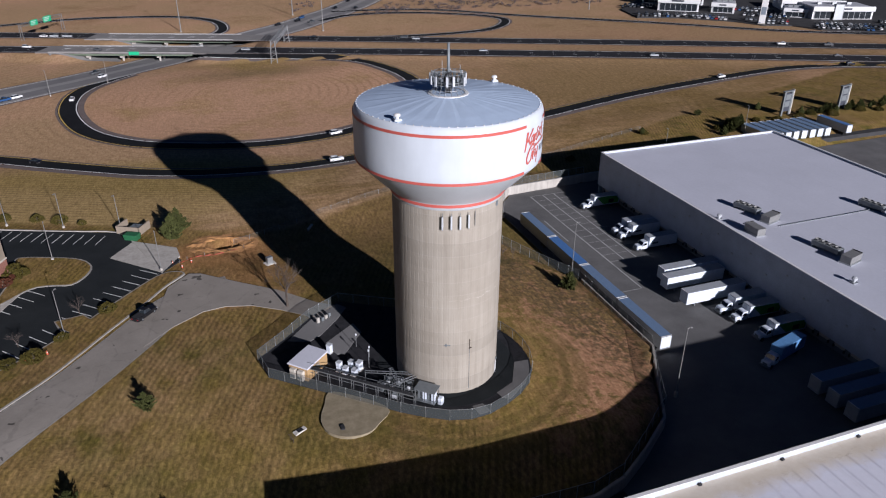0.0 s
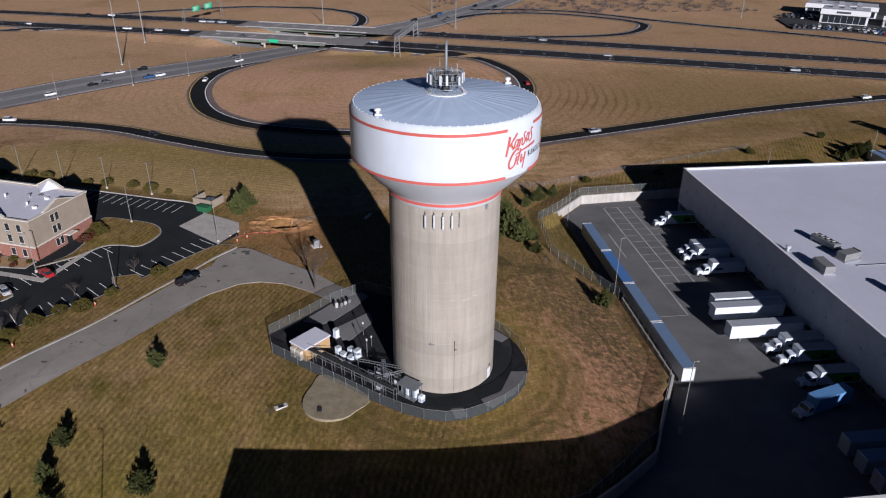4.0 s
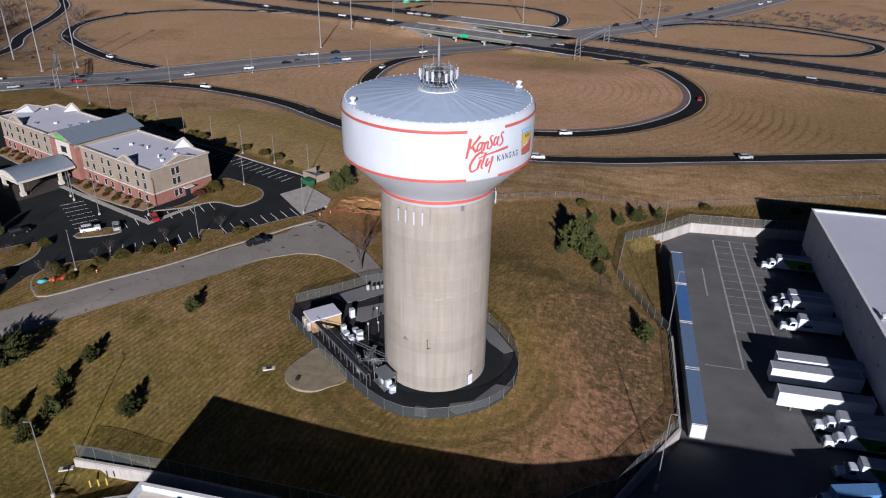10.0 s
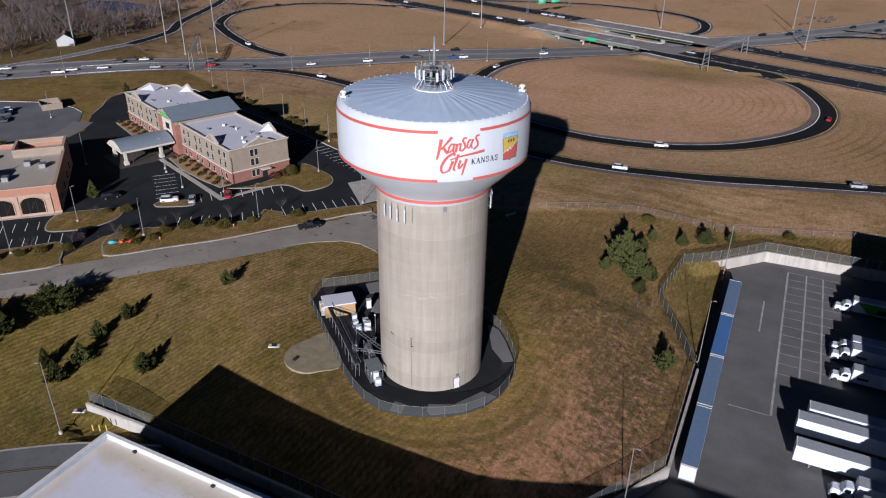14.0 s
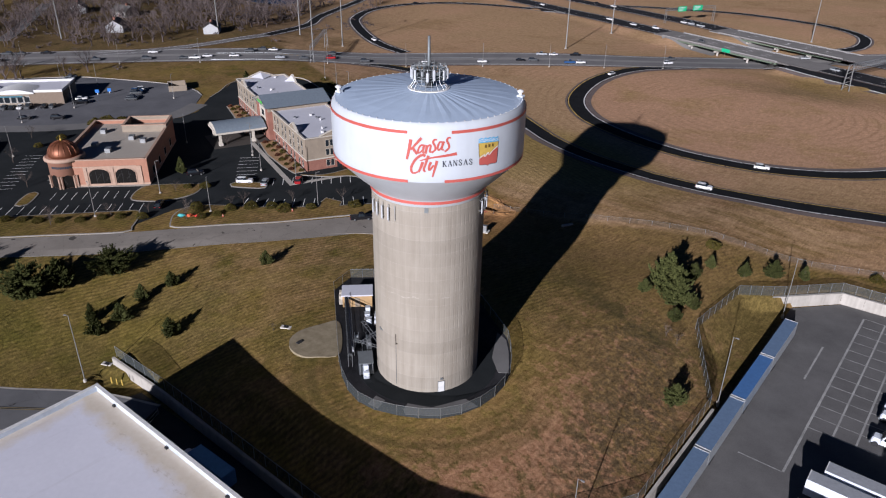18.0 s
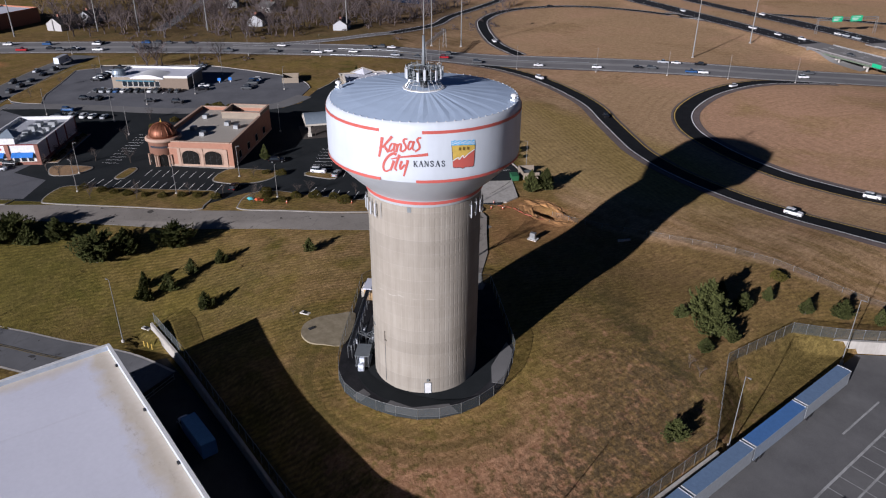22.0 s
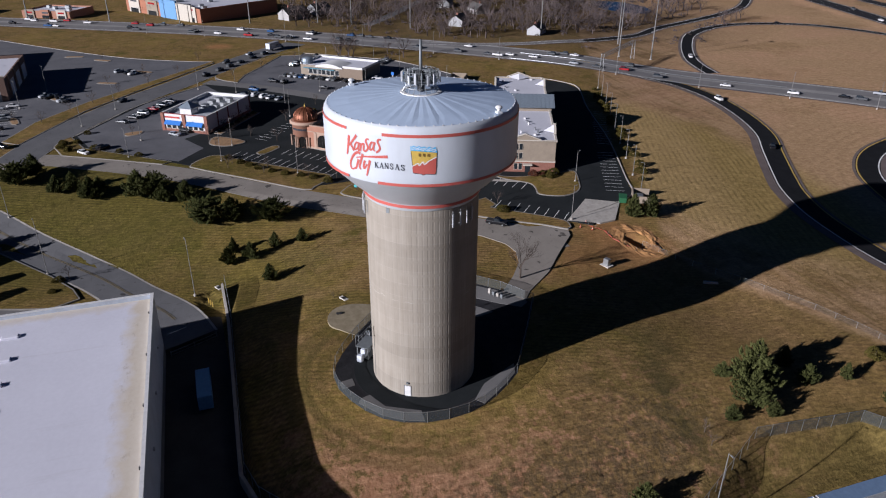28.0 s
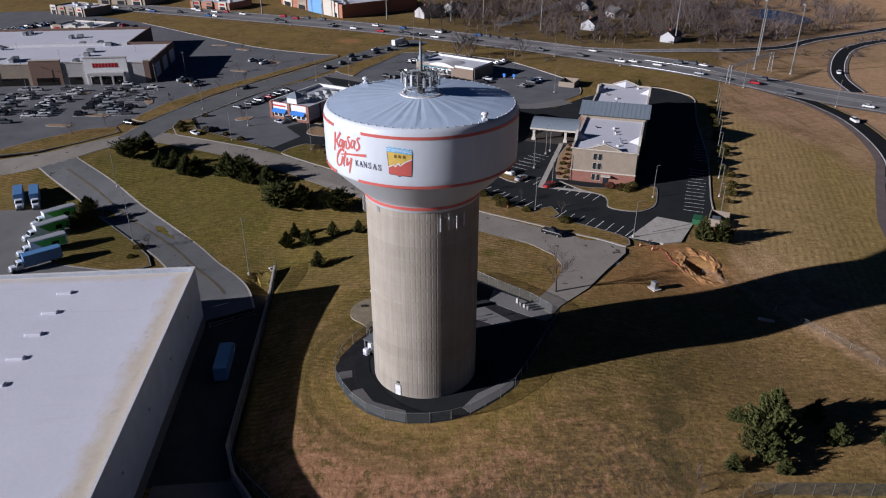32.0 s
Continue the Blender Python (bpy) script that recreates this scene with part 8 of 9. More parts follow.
und = MB()
for i in range(900):
    a = rnd.choice(((-300, 250, 90, 110), (-330, 350, 70, 60), (205, 560, 120, 40)))
    x, y = a[0] + rnd.uniform(-1, 1) * a[2], a[1] + rnd.uniform(-1, 1) * a[3]
    if off_line(ART, x, y) > 24 and off_line(RAMP_W, x, y) > 12 and math.hypot(x + 350, y - 376) > 27:
        for j in range(10):
            leaf_clump(und, Vector((x + rnd.gauss(0, 1.2), y + rnd.gauss(0, 1.2), lie(x, y) + rnd.uniform(0.1, 1.4))), rnd.uniform(0.5, 1.1), rnd)
tagged(part("underbrush", und, WOODS), "grey-brown winter scrub", "scrub", "", "stuff")


# ---- islands, verges and beds ----
island([(-46, 103.8), (-50, 105), (-53.4, 108.4), (-54.6, 112.7), (-52, 117.2), (-39, 126.6), (-28.8, 135.8), (-20.6, 145.2), (-12.4, 154.3), (-8.6, 155.6), (-6, 153.8), (-10.2, 148.8), (-14.8, 142), (-21, 133.8), (-25.7, 127.2), (-30.6, 120.8), (-37.8, 113)], label="brown grass verge with shrubs")
island([(-53.2, 94.0), (-54.2, 97.2), (-59.6, 102.6), (-62.6, 103.2), (-65, 100.6), (-74, 90.6), (-84, 79.4), (-91, 72.4), (-90, 68), (-84, 63.4), (-79.8, 65.8), (-66, 80.4)], label="brown grass verge before the restaurant")
island([(-50, 148), (-45, 153), (-43.2, 160), (-42.6, 168), (-42.8, 174.6), (-34.2, 172), (-28.6, 169), (-26, 164.5), (-26.8, 160), (-29.6, 156.5), (-34, 157.5), (-38, 157.2), (-43, 152)], label="grass island at the end of the hotel")
island([(-31.6, 141.3), (-26.2, 142.3), (-24.4, 139.6), (-28.0, 135.6), (-30.4, 137.8)], label="small kerbed lamp island in the car park", smooth=False)
island([(-57.8, 129.2), (-50.6, 133.6), (-50.2, 136.0), (-53.0, 137), (-59.5, 132.0)], label="small grass island")
island([(-71.0, 106.2), (-76.0, 113.6), (-70, 121), (-65.2, 124.8), (-61.0, 120), (-61.8, 113.0), (-66, 108)], label="grass island beside the restaurant")
island([(-89.5, 84.0), (-95.0, 90.0), (-93.0, 92.0), (-87.5, 86.5)], label="narrow planted island")
island([(-116.1, 20.7), (-105.9, 24.4), (-97.7, 38.4), (-87.5, 55.2), (-89.3, 58.0), (-94.4, 51.7), (-112, 30.4), (-125.7, 25.3), (-122.7, 22.1)], label="brown grass verge at the street corner", smooth=False)
island([(-103.4, 69.9), (-99.3, 75.9), (-102.9, 81.7), (-110.9, 72.6)], label="mulched planting bed", material=MULCH)
mm = local(-115, 70, 1.58, 146)
island([tuple((mm @ Vector((*p, 0)))[:2]) for p in ((1, -1.0), (1, -4.6), (29, -4.6), (29, -1.0))], label="mulched bed along the restaurant wall", material=MULCH, smooth=False, name="planting_bed")
for j in range(9):
    q = mm @ Vector((2.8 + 3.0 * j, -2.8 + 0.5 * (j % 2), 0))
    plant(build_shrub, (j % 3, j % 3 == 1), q.x, q.y, 1.4 + 0.3 * (j % 3), 1.15, 1.74)
for j in range(4):
    q = mm @ Vector((5.0 + 6.0 * j, -3.2, 0))
    plant(build_bare_tree, (j % 3, 4), q.x, q.y, 4.6 + 0.5 * (j % 2), 1.05, 1.74)
island([(-124.6, 42.2), (-125.9, 48.2), (-121.5, 47), (-121, 43)], label="small mulched island", material=MULCH)
island([(-203.2, 76.2), (-197.7, 76.4), (-192.4, 79.4), (-187, 85.1), (-193.9, 87.3), (-200.2, 89.5), (-217.4, 99.6), (-237, 110), (-235.6, 120), (-241, 122.5), (-246, 115), (-231.4, 99.6), (-219, 88.2)], z=1.62, label="brown grass corner beside the street", smooth=False)
island([(-89, -27.3), (-91.5, -17.5), (-99, -7.6), (-110.8, 4.0), (-117.5, 0.3), (-115.4, -9.8), (-103.9, -22.7), (-95, -30), (-93, -50), (-87, -50)], z=1.6, label="brown grass verge of the shops", smooth=False)
island([(-126.8, 3.4), (-122, 9.6), (-134, 15), (-158, 26), (-188, 46.5), (-230, 77), (-234, 76), (-195.5, 44.5), (-172.7, 26), (-148.5, 10.5)], z=1.6, label="brown grass verge along the street", smooth=False)
for x, y, yaw in ((-152, 3, 20), (-133, -11, 80), (-203, 31, 70), (-221, 45, 60), (-266, 11, 80), (-121, -21, 80), (-253, 25, 60), (-150, -60, 86), (-168, -30, 86), (-180, 14, 40)):
    mm = local(x, y, 0, yaw)
    island([tuple((mm @ Vector((*p, 0)))[:2]) for p in ((-4, -1), (4, -1.4), (4, 1), (-4, 1.4))], z=1.6, label="small mulched island", material=MULCH)
island([(-45.6, 9.4), (-56.4, 10.4), (-48.6, 16.5), (-32.8, 29.5), (-24.1, 35.5), (-18.8, 37.5), (-16, 32), (-17.6, 25.9), (-21.8, 13.0), (-31.4, 10.8)], z=-4.75, up=0.2, label="grass corner beside the service road", smooth=False)
bed = local(-50.6, 151.2, 1.58, 157.5)
for i, pts in enumerate(([(0, 0.4), (32, 0.4), (32, 5.5), (20, 6.5), (8, 5.5), (0, 4)], [(47, 0.4), (79, 0.4), (79, 5), (60, 6), (47, 5)], [(-5, -18), (-0.4, -18), (-0.4, -12), (-3, -12)])):
    w = [bed @ Vector((*p, 0)) for p in pts]
    b_ = island([(p.x, p.y) for p in w], label="straw-mulched planting bed by the hotel", material=MULCH, smooth=False, name="planting_bed")
    for j in range(14 if i < 2 else 3):
        x = pts[0][0] + (pts[1][0] - pts[0][0]) * (j + 0.5) / (14 if i < 2 else 3)
        q = bed @ Vector((x, 1.4 + 2.4 * (j % 2) if i < 2 else -15, 0))
        plant(build_shrub, (j % 3, j % 3 == 1), q.x, q.y, 1.3 + 0.3 * (j % 3), 1.15, 1.76)
slab("footpath", [tuple((bed @ Vector((*p, 0)))[:2]) for p in ((-7, 6.5), (33, 6.8), (33, 8.2), (-8.4, 8.0), (-8.4, -13), (-7, -13))], 1.66, CONCRETE, "pale concrete footpath beside the hotel", depth=0.3)
slab("bin_pad", [(-22.4, 167.6), (-17.3, 175.4), (-7.4, 168.2), (-6.8, 163.4), (-10.9, 156)], 1.61, CONCRETE, "pale concrete pad before the bin store")
slab("restaurant_walk", [(-75.5, 114.5), (-92.5, 98.0), (-98, 97), (-101, 103), (-99, 106), (-93.5, 99.6), (-76.8, 116.0)], 1.64, CONCRETE, "pale footpath before the restaurant", depth=0.3)

# ---- bin store, spoil heap and small things on the grass ----
store = thing("bin_store", "tan walled bin enclosure", "enclosure", local(-15.6, 178.6, 1.6, 150))
for a in ((0, 0, 6.5, 0.3), (0, -4.5, 0.3, 0), (6.2, -4.5, 6.5, 0)):
    part("wall", MB().box(a[0], a[1], 0, a[2], a[3], 2.0), WH_WALL_TAN, store)
part("lid", MB().box(0.4, -2.6, 1.6, 3.2, -0.3, 1.75), STEEL_DULL, store)
skip = thing("dumpster", "dark green steel dumpster", "bin", local(-17.5, 176.4, 1.62, 150))
part("body", MB().put([(-1.6, -0.9, 0.15), (1.6, -0.9, 0.15), (1.6, 0.9, 0.15), (-1.6, 0.9, 0.15), (-1.8, -1.1, 1.5), (1.8, -1.1, 1.5), (1.8, 1.1, 1.5), (-1.8, 1.1, 1.5)], [(3, 2, 1, 0), (0, 1, 5, 4), (1, 2, 6, 5), (2, 3, 7, 6), (3, 0, 4, 7)]), GREEN_DARK, skip)
part("lid", MB().box(-1.8, -1.1, 1.5, 1.8, 1.1, 1.62, bevel=0.04), GREEN_DARK, skip)
heap = thing("spoil_heap", "orange subsoil heap round an open pit", "soil", Matrix.Translation((3.4, 168.4, 0)))
m = MB()
rings, seg = 13, 40
for j in range(rings):
    r = 0.9 + 6.6 * j / (rings - 1)
    for i in range(seg):
        a = 2 * math.pi * i / seg
        nz = noise.noise((r * math.cos(a) * 0.5, r * math.sin(a) * 0.5, 1.0)) * 0.4 + noise.noise((r * math.cos(a) * 1.6, r * math.sin(a) * 1.6, 4.0)) * 0.25
        hgt = 0.22 * math.exp(-((r - 4.1) / 1.5) ** 2) * (0.7 + 0.5 * math.sin(a + 0.6)) - 2.6 * sm(3.4, 2.0, r) + (nz * sm(1.5, 3.5, r) * sm(7.5, 5.5, r))
        m.v.append((r * math.cos(a) * 1.25, r * math.sin(a) * 0.85, lie(3.4 + r * math.cos(a) * 1.25, 168.4 + r * math.sin(a) * 0.85) + hgt - (0.35 if j == rings - 1 else 0)))
m.f = [(j * seg + i, (j + 1) * seg + i, (j + 1) * seg + (i + 1) % seg, j * seg + (i + 1) % seg) for j in range(rings - 1) for i in range(seg)]
m.f.append(tuple(range(seg)))
part("soil", m, DIRT, heap)
for a, b in (((-7, 160), (-3.5, 162.5)), ((-3.5, 162.5), (1, 162.5)), ((1, 162.5), (8, 165))):
    net = thing("safety_net", "sagging orange plastic safety netting by the pit", "barrier")
    n = 6
    q = [(a[0] + (b[0] - a[0]) * i / n, a[1] + (b[1] - a[1]) * i / n) for i in range(n + 1)]
    part("net", MB().put([(x, y, lie(x, y)) for x, y in q] + [(x + 0.3, y + 0.2, lie(x, y) + 0.12 + 0.12 * math.sin(i * 2.1)) for i, (x, y) in enumerate(q)], [(i, i + 1, n + 2 + i, n + 1 + i) for i in range(n)]), NETTING, net)
    for x, y in (q[0], q[3], q[-1]):
        part("stake", MB().tube([(x, y, lie(x, y) - 0.2), (x, y, lie(x, y) + 1.0)], 0.04, 4), STEEL_DULL, net)


def build_cone():
    root = thing("traffic_cone", "orange traffic cone on the verge", "cone", None, "traffic cones")
    part("cone", MB().lathe([(0.24, 0.04), (0.05, 0.85)], 10), ORANGE, root)
    part("base", MB().box(-0.3, -0.3, 0, 0.3, 0.3, 0.05), DARK, root)
    part("sleeve", MB().lathe([(0.165, 0.45), (0.13, 0.6)], 10, cap=False), WHITE, root)
    return root


for x, y in ((-34.7, 127.4), (-31.4, 129.2), (-42.1, 115.3), (-4.4, 159.8), (-6.5, 157.5), (-8.5, 160.2)):
    place(build_cone, (), x, y, 1.76 if x < -9 else lie(x, y), 0)
pile = thing("plastic_sheeting", "crumpled red and teal sheeting on the verge", "tarpaulin", Matrix.Translation((-49.0, 110.2, 1.77)))
for k, (mat, ox) in enumerate(((ORANGE, 0), (plain("red_sheet", (0.55, 0.03, 0.03), 0.6), 1.6), (plain("teal_sheet", (0.05, 0.35, 0.36), 0.6), -1.7))):
    r2 = random.Random(k)
    m = MB()
    m.v = [(ox + i * 0.4 - 0.8, ox * 0.8 + j * 0.4 - 0.8, (0.0 if i in (0, 4) or j in (0, 4) else r2.uniform(0.15, 0.6))) for j in range(5) for i in range(5)]
    m.f = [(j * 5 + i, j * 5 + i + 1, j * 5 + i + 6, j * 5 + i + 5) for j in range(4) for i in range(4)]
    part("sheet", m, mat, pile)
box = thing("utility_box", "grey utility cabinet on a concrete pad in the dirt", "cabinet", local(12.9, 154.0, lie(12.9, 154), 20))
part("cabinet", MB().box(-0.7, -0.5, 0.2, 0.7, 0.5, 1.8, bevel=0.05), STEEL, box)
part("pad", MB().box(-1.2, -1.0, -0.2, 1.2, 1.0, 0.2), CONCRETE_PALE, box)
cul = thing("storm_drain", "pale concrete drain headwall in the field", "drain", local(25.9, 173.2, lie(25.9, 173.2), 60))
part("headwall", MB().box(-1.6, -0.25, -0.3, 1.6, 0.25, 0.5, bevel=0.05), CONCRETE_PALE, cul)
for x, y in ((9.4, 92.8), (-14.2, 67.6)):
    d = thing("drain_inlet", "pale concrete drain inlet in the grass", "drain", local(x, y, lie(x, y) - 0.02, 25))
    part("slab", MB().box(-1.1, -0.5, -0.3, 1.1, 0.5, 0.18, bevel=0.05), CONCRETE_PALE, d)
    part("grate", MB().box(-0.5, -0.35, 0.18, 0.5, 0.35, 0.21), DARK, d)
for x, y in ((-8.0, 65.2), (-6.8, 65.6), (-5.6, 66.0)):
    b_ = thing("bollard", "yellow steel bollard by the service road", "bollard", Matrix.Translation((x, y, lie(x, y))))
    part("post", MB().lathe([(0.12, -0.2), (0.12, 1.0), (0.05, 1.1)], 8), GOLD, b_)


# ---- road furniture and distance ----
def gantry(a, b, z, h, signs=(), label="grey steel truss sign gantry over the road", heavy=1.0):
    root = thing("sign_gantry", label, "gantry")
    A, B = Vector((*a, z)), Vector((*b, z))
    d = (B - A).normalized()
    s = Vector((-d.y, d.x, 0)) * 0.6 * heavy
    for p in (A, B):
        for k in (-1, 1):
            part("leg", MB().tube([p + s * k * 1.6 + Vector((0, 0, -1)), p + s * k + Vector((0, 0, h + 1.4 * heavy))], 0.14 * heavy, 6), STEEL, root)
        for j in range(4):
            part("leg_brace", MB().tube([p + s * 1.5 + Vector((0, 0, j * h / 4)), p - s * 1.4 + Vector((0, 0, (j + 1) * h / 4))], 0.08 * heavy, 4), STEEL, root)
    n = max(4, round((B - A).length / 2.2))
    for k in (-1, 1):
        for zz in (h, h + 1.4 * heavy):
            part("chord", MB().tube([A + s * k + Vector((0, 0, zz)), B + s * k + Vector((0, 0, zz))], 0.11 * heavy, 4), STEEL, root)
    for i in range(n):
        p, q = A.lerp(B, i / n), A.lerp(B, (i + 1) / n)
        m = MB()
        for k in (-1, 1):
            m.tube([p + s * k + Vector((0, 0, h)), q + s * k + Vector((0, 0, h + 1.4 * heavy))], 0.06 * heavy, 4)
        m.tube([p - s + Vector((0, 0, h + 1.4 * heavy)), q + s + Vector((0, 0, h + 1.4 * heavy))], 0.06 * heavy, 4)
        part("lattice", m, STEEL, root)
    for f, w, hh in signs:
        c = A.lerp(B, f)
        mm = Matrix.Translation(c + Vector((0, 0, h - 0.9))) @ Matrix.Rotation(math.atan2(d.y, d.x), 4, "Z")
        sg = part("sign", MB().box(-w / 2, -0.95, 0, w / 2, -0.85, hh, mm), SIGN_GREEN, root, "green direction sign")
        for r in range(3):
            part("sign_bar", MB().box(-w * 0.38, -0.97, hh * (0.2 + 0.25 * r), w * (0.1 + 0.12 * r), -0.952, hh * (0.3 + 0.25 * r), mm), WHITE, sg)
    return root


gantry((46.8, 386), (60.6, 432), -1.7, 8.2, (), "tall grey steel truss gantry beside the bridges", 1.7)
gantry((-159.8, 250.8), (-186, 284), -0.4, 8.0)
gantry((-84, 487), (-66, 524), -1.5, 8.2, ((0.3, 7, 3.2), (0.62, 8, 3.4)))
for x, y in ((-93, 376), (-97, 438), (4, 497), (81, 535), (-184, 294), (-191, 279), (297, 493), (90, 472)):
    p = thing("high_mast_lamp", "very tall grey high-mast light pole", "street lamp", Matrix.Translation((x, y, lie(x, y))), "high masts")
    part("pole", MB().tube([(0, 0, -0.5), (0, 0, 32)], [0.38, 0.16], 8), POLE, p)
    part("lamp_ring", MB().lathe([(0.2, 31.6), (1.2, 31.7), (1.2, 32.0), (0.2, 32.2)], 12), STEEL, p)
    part("footing", MB().lathe([(0.8, -0.6), (0.8, 0.3)], 10), CONCRETE, p)
for x, y in ((-318, 164), (-331, 145), (-342, 104), (-357, 62), (-296, 196), (-372, 20), (-395, -30), (-250, 262), (-222, 297)):
    p = thing("utility_pole", "tall grey power-line pole", "pole", Matrix.Translation((x, y, lie(x, y))), "power poles")
    part("pole", MB().tube([(0, 0, -0.5), (0, 0, 24)], [0.45, 0.2], 8), POLE, p)
    for z in (20, 23):
        part("cross_arm", MB().box(-2.2, -0.12, z, 2.2, 0.12, z + 0.25, Matrix.Rotation(radians(-35), 4, "Z")), POLE, p)
for off in (-14.2, 0.0):
    line = spline(ART[4:7], 3.0)
    rail = thing("guard_rail", "pale steel guard rail along the road", "guard rail")
    q = []
    for i, p in enumerate(line[2:-2]):
        d = (line[i + 3] - line[i + 1]).normalized()
        q.append(p + Vector((d.y, -d.x, 0)) * -off + Vector((0, 0, lie(p.x, p.y) + 0.85)))
    part("beam", MB().tube(q, 0.10, 4), STEEL, rail)
    for p in q[::2]:
        part("post", MB().box(p.x - 0.08, p.y - 0.08, p.z - 0.9, p.x + 0.08, p.y + 0.08, p.z), STEEL_DULL, rail)


def house(x, y, yaw, w, d, h, wall, roof):
    root = thing("house", "small pale gabled house among bare trees", "house", local(x, y, lie(x, y), yaw), "far houses")
    part("wall", MB().box(-w / 2, -d / 2, -0.5, w / 2, d / 2, h), wall, root)
    for gx in (-w / 2, w / 2):
        part("gable", MB().put([(gx, -d / 2, h), (gx, d / 2, h), (gx, 0, h + d * 0.33)], [(0, 2, 1) if gx < 0 else (0, 1, 2)]), wall, root)
    part("roof", MB().put([(-w / 2 - 0.4, -d / 2 - 0.5, h - 0.15), (w / 2 + 0.4, -d / 2 - 0.5, h - 0.15), (w / 2 + 0.4, 0, h + d * 0.36), (-w / 2 - 0.4, 0, h + d * 0.36), (w / 2 + 0.4, d / 2 + 0.5, h - 0.15), (-w / 2 - 0.4, d / 2 + 0.5, h - 0.15)], [(0, 1, 2, 3), (3, 2, 4, 5)]), roof, root)
    for sx in (-w * 0.28, w * 0.28):
        window(root, sx, -d / 2, 1.0, 1.3, 1.4, "-y", sill=False)
        window(root, sx, d / 2, 1.0, 1.3, 1.4, "+y", sill=False)
    part("door", MB().box(-0.5, -d / 2 - 0.06, 0, 0.5, -d / 2, 2.05), BRICK, root)
    part("chimney", MB().box(w * 0.2, -0.5, h, w * 0.2 + 0.9, 0.5, h + d * 0.36 + 1.2), BRICK, root)


SHINGLE = plain("grey_shingles", (0.12, 0.115, 0.11), 0.9)
SIDING = plain("pale_siding", (0.42, 0.43, 0.44), 0.7)
for a in ((-297, 228, -40, 13, 9, 3.4), (-255, 261.5, -42, 12, 8, 3.2), (-352, 133, -55, 18, 10, 3.8), (-368, 152, -50, 15, 9, 3.8), (-372, 244, -30, 14, 9, 3.4), (-338, 256, 10, 13, 9, 3.4)):
    house(*a, SIDING if a[0] not in (-352, -338) else STORE_GREY, SHINGLE)


def shop(name_label, x, y, yaw, w, d, h, wall, n_fronts):
    """A flat-roofed shop: front along local +y at x = 0, depth towards +x."""
    root = thing("shop", name_label, "shop", local(x, y, 1.5, yaw))
    for a in ((0, 0, 0.5, w), (d - 0.5, 0, d, w), (0.5, 0, d - 0.5, 0.5), (0.5, w - 0.5, d - 0.5, w)):
        part("wall", MB().box(a[0], a[1], -1.0, a[2], a[3], h), wall, root)
    part("roof", MB().box(0.5, 0.5, h - 1.0, d - 0.5, w - 0.5, h - 0.8), ROOF_WHITE, root, "white flat roof with air units")
    for i in range(n_fronts):
        y0 = w * (i + 0.5) / n_fronts
        f = part("shop_front", MB().box(-0.6, y0 - w / n_fronts * 0.3, -0.5, 0, y0 + w / n_fronts * 0.3, h + 0.8), (CREAM, wall, WH_WALL_TAN)[i % 3], root, "raised facade panel")
        part("glazing", MB().box(-0.66, y0 - w / n_fronts * 0.22, 0, -0.6, y0 + w / n_fronts * 0.22, 2.8), GLASS, f)
        part("sign_bar", MB().box(-0.68, y0 - w / n_fronts * 0.18, h - 1.6, -0.6, y0 + w / n_fronts * 0.18, h - 0.5), CAR_PAINTS[3] if i % 2 == 0 else INK, f, "plain sign panel")
    r2 = random.Random(int(w))
    for i in range(int(w * d / 350) + 3):
        ux, uy = r2.uniform(3, d - 6), r2.uniform(3, w - 5)
        part("roof_unit", MB().box(ux, uy, h - 0.8, ux + 3.2, uy + 2.2, h + 0.8, bevel=0.08), STEEL, root, "grey rooftop unit")
    return root


store_ = thing("home_store", "large brown and tan store with a white entrance front", "shop", local(-184.3, -4.0, 1.5, 181))
for a in ((0, 0, 0.6, 108), (0.6, 0, 48, 0.6), (47.4, 0.6, 48, 22), (48, 21.4, 92, 22), (91.4, 22, 92, 108), (0.6, 107.4, 91.4, 108)):
    part("wall", MB().box(a[0], a[1], -1.0, a[2], a[3], 9.0), STORE_BRICK, store_, "brown brick wall")
part("roof", MB().box(0.6, 0.6, 7.6, 47.4, 107.4, 7.8), ROOF_WHITE, store_, "white membrane roof")
part("roof", MB().box(47.4, 22, 7.6, 91.4, 107.4, 7.8), ROOF_WHITE, store_, "white membrane roof")
part("roof_step", MB().box(47.0, 22, 7.8, 47.4, 107.4, 8.9), WHITE, store_, "low white parapet between the roofs")
for y0, y1, h_, mat, words in ((0, 2.4, 9.8, STORE_BRICK, "brown brick corner pier"), (2.4, 9.1, 8.8, STORE_GREY, "pale grey stucco panel"), (9.1, 27.2, 11.4, WHITE, "white entrance front"), (27.2, 36.9, 9.4, STORE_GREY, "grey stucco panel"),
                              (36.9, 50.0, 10.8, STORE_BRICK, "raised brown brick front"), (50.0, 64.5, 9.2, WH_WALL_TAN, "tan stucco panel"), (64.5, 80, 10.4, CREAM, "cream front panel"), (80, 108, 9.0, STORE_BRICK, "brown brick front")):
    f = part("front_panel", MB().box(-0.9 if h_ > 10 else -0.45, y0 + 0.02, -0.6, 0, y1 - 0.02, h_), mat, store_, words)
    part("coping", MB().box(-1.1 if h_ > 10 else -0.6, y0, h_, 0.7, y1, h_ + 0.3), CREAM if mat is not WHITE else STORE_GREY, f)
    if y1 - y0 > 8:
        part("glazing", MB().box(-1.0 if h_ > 10 else -0.55, y0 + 2, 0, -0.9 if h_ > 10 else -0.45, y1 - 2, 3.4), DARK_GLASS, f, "dark shop window")
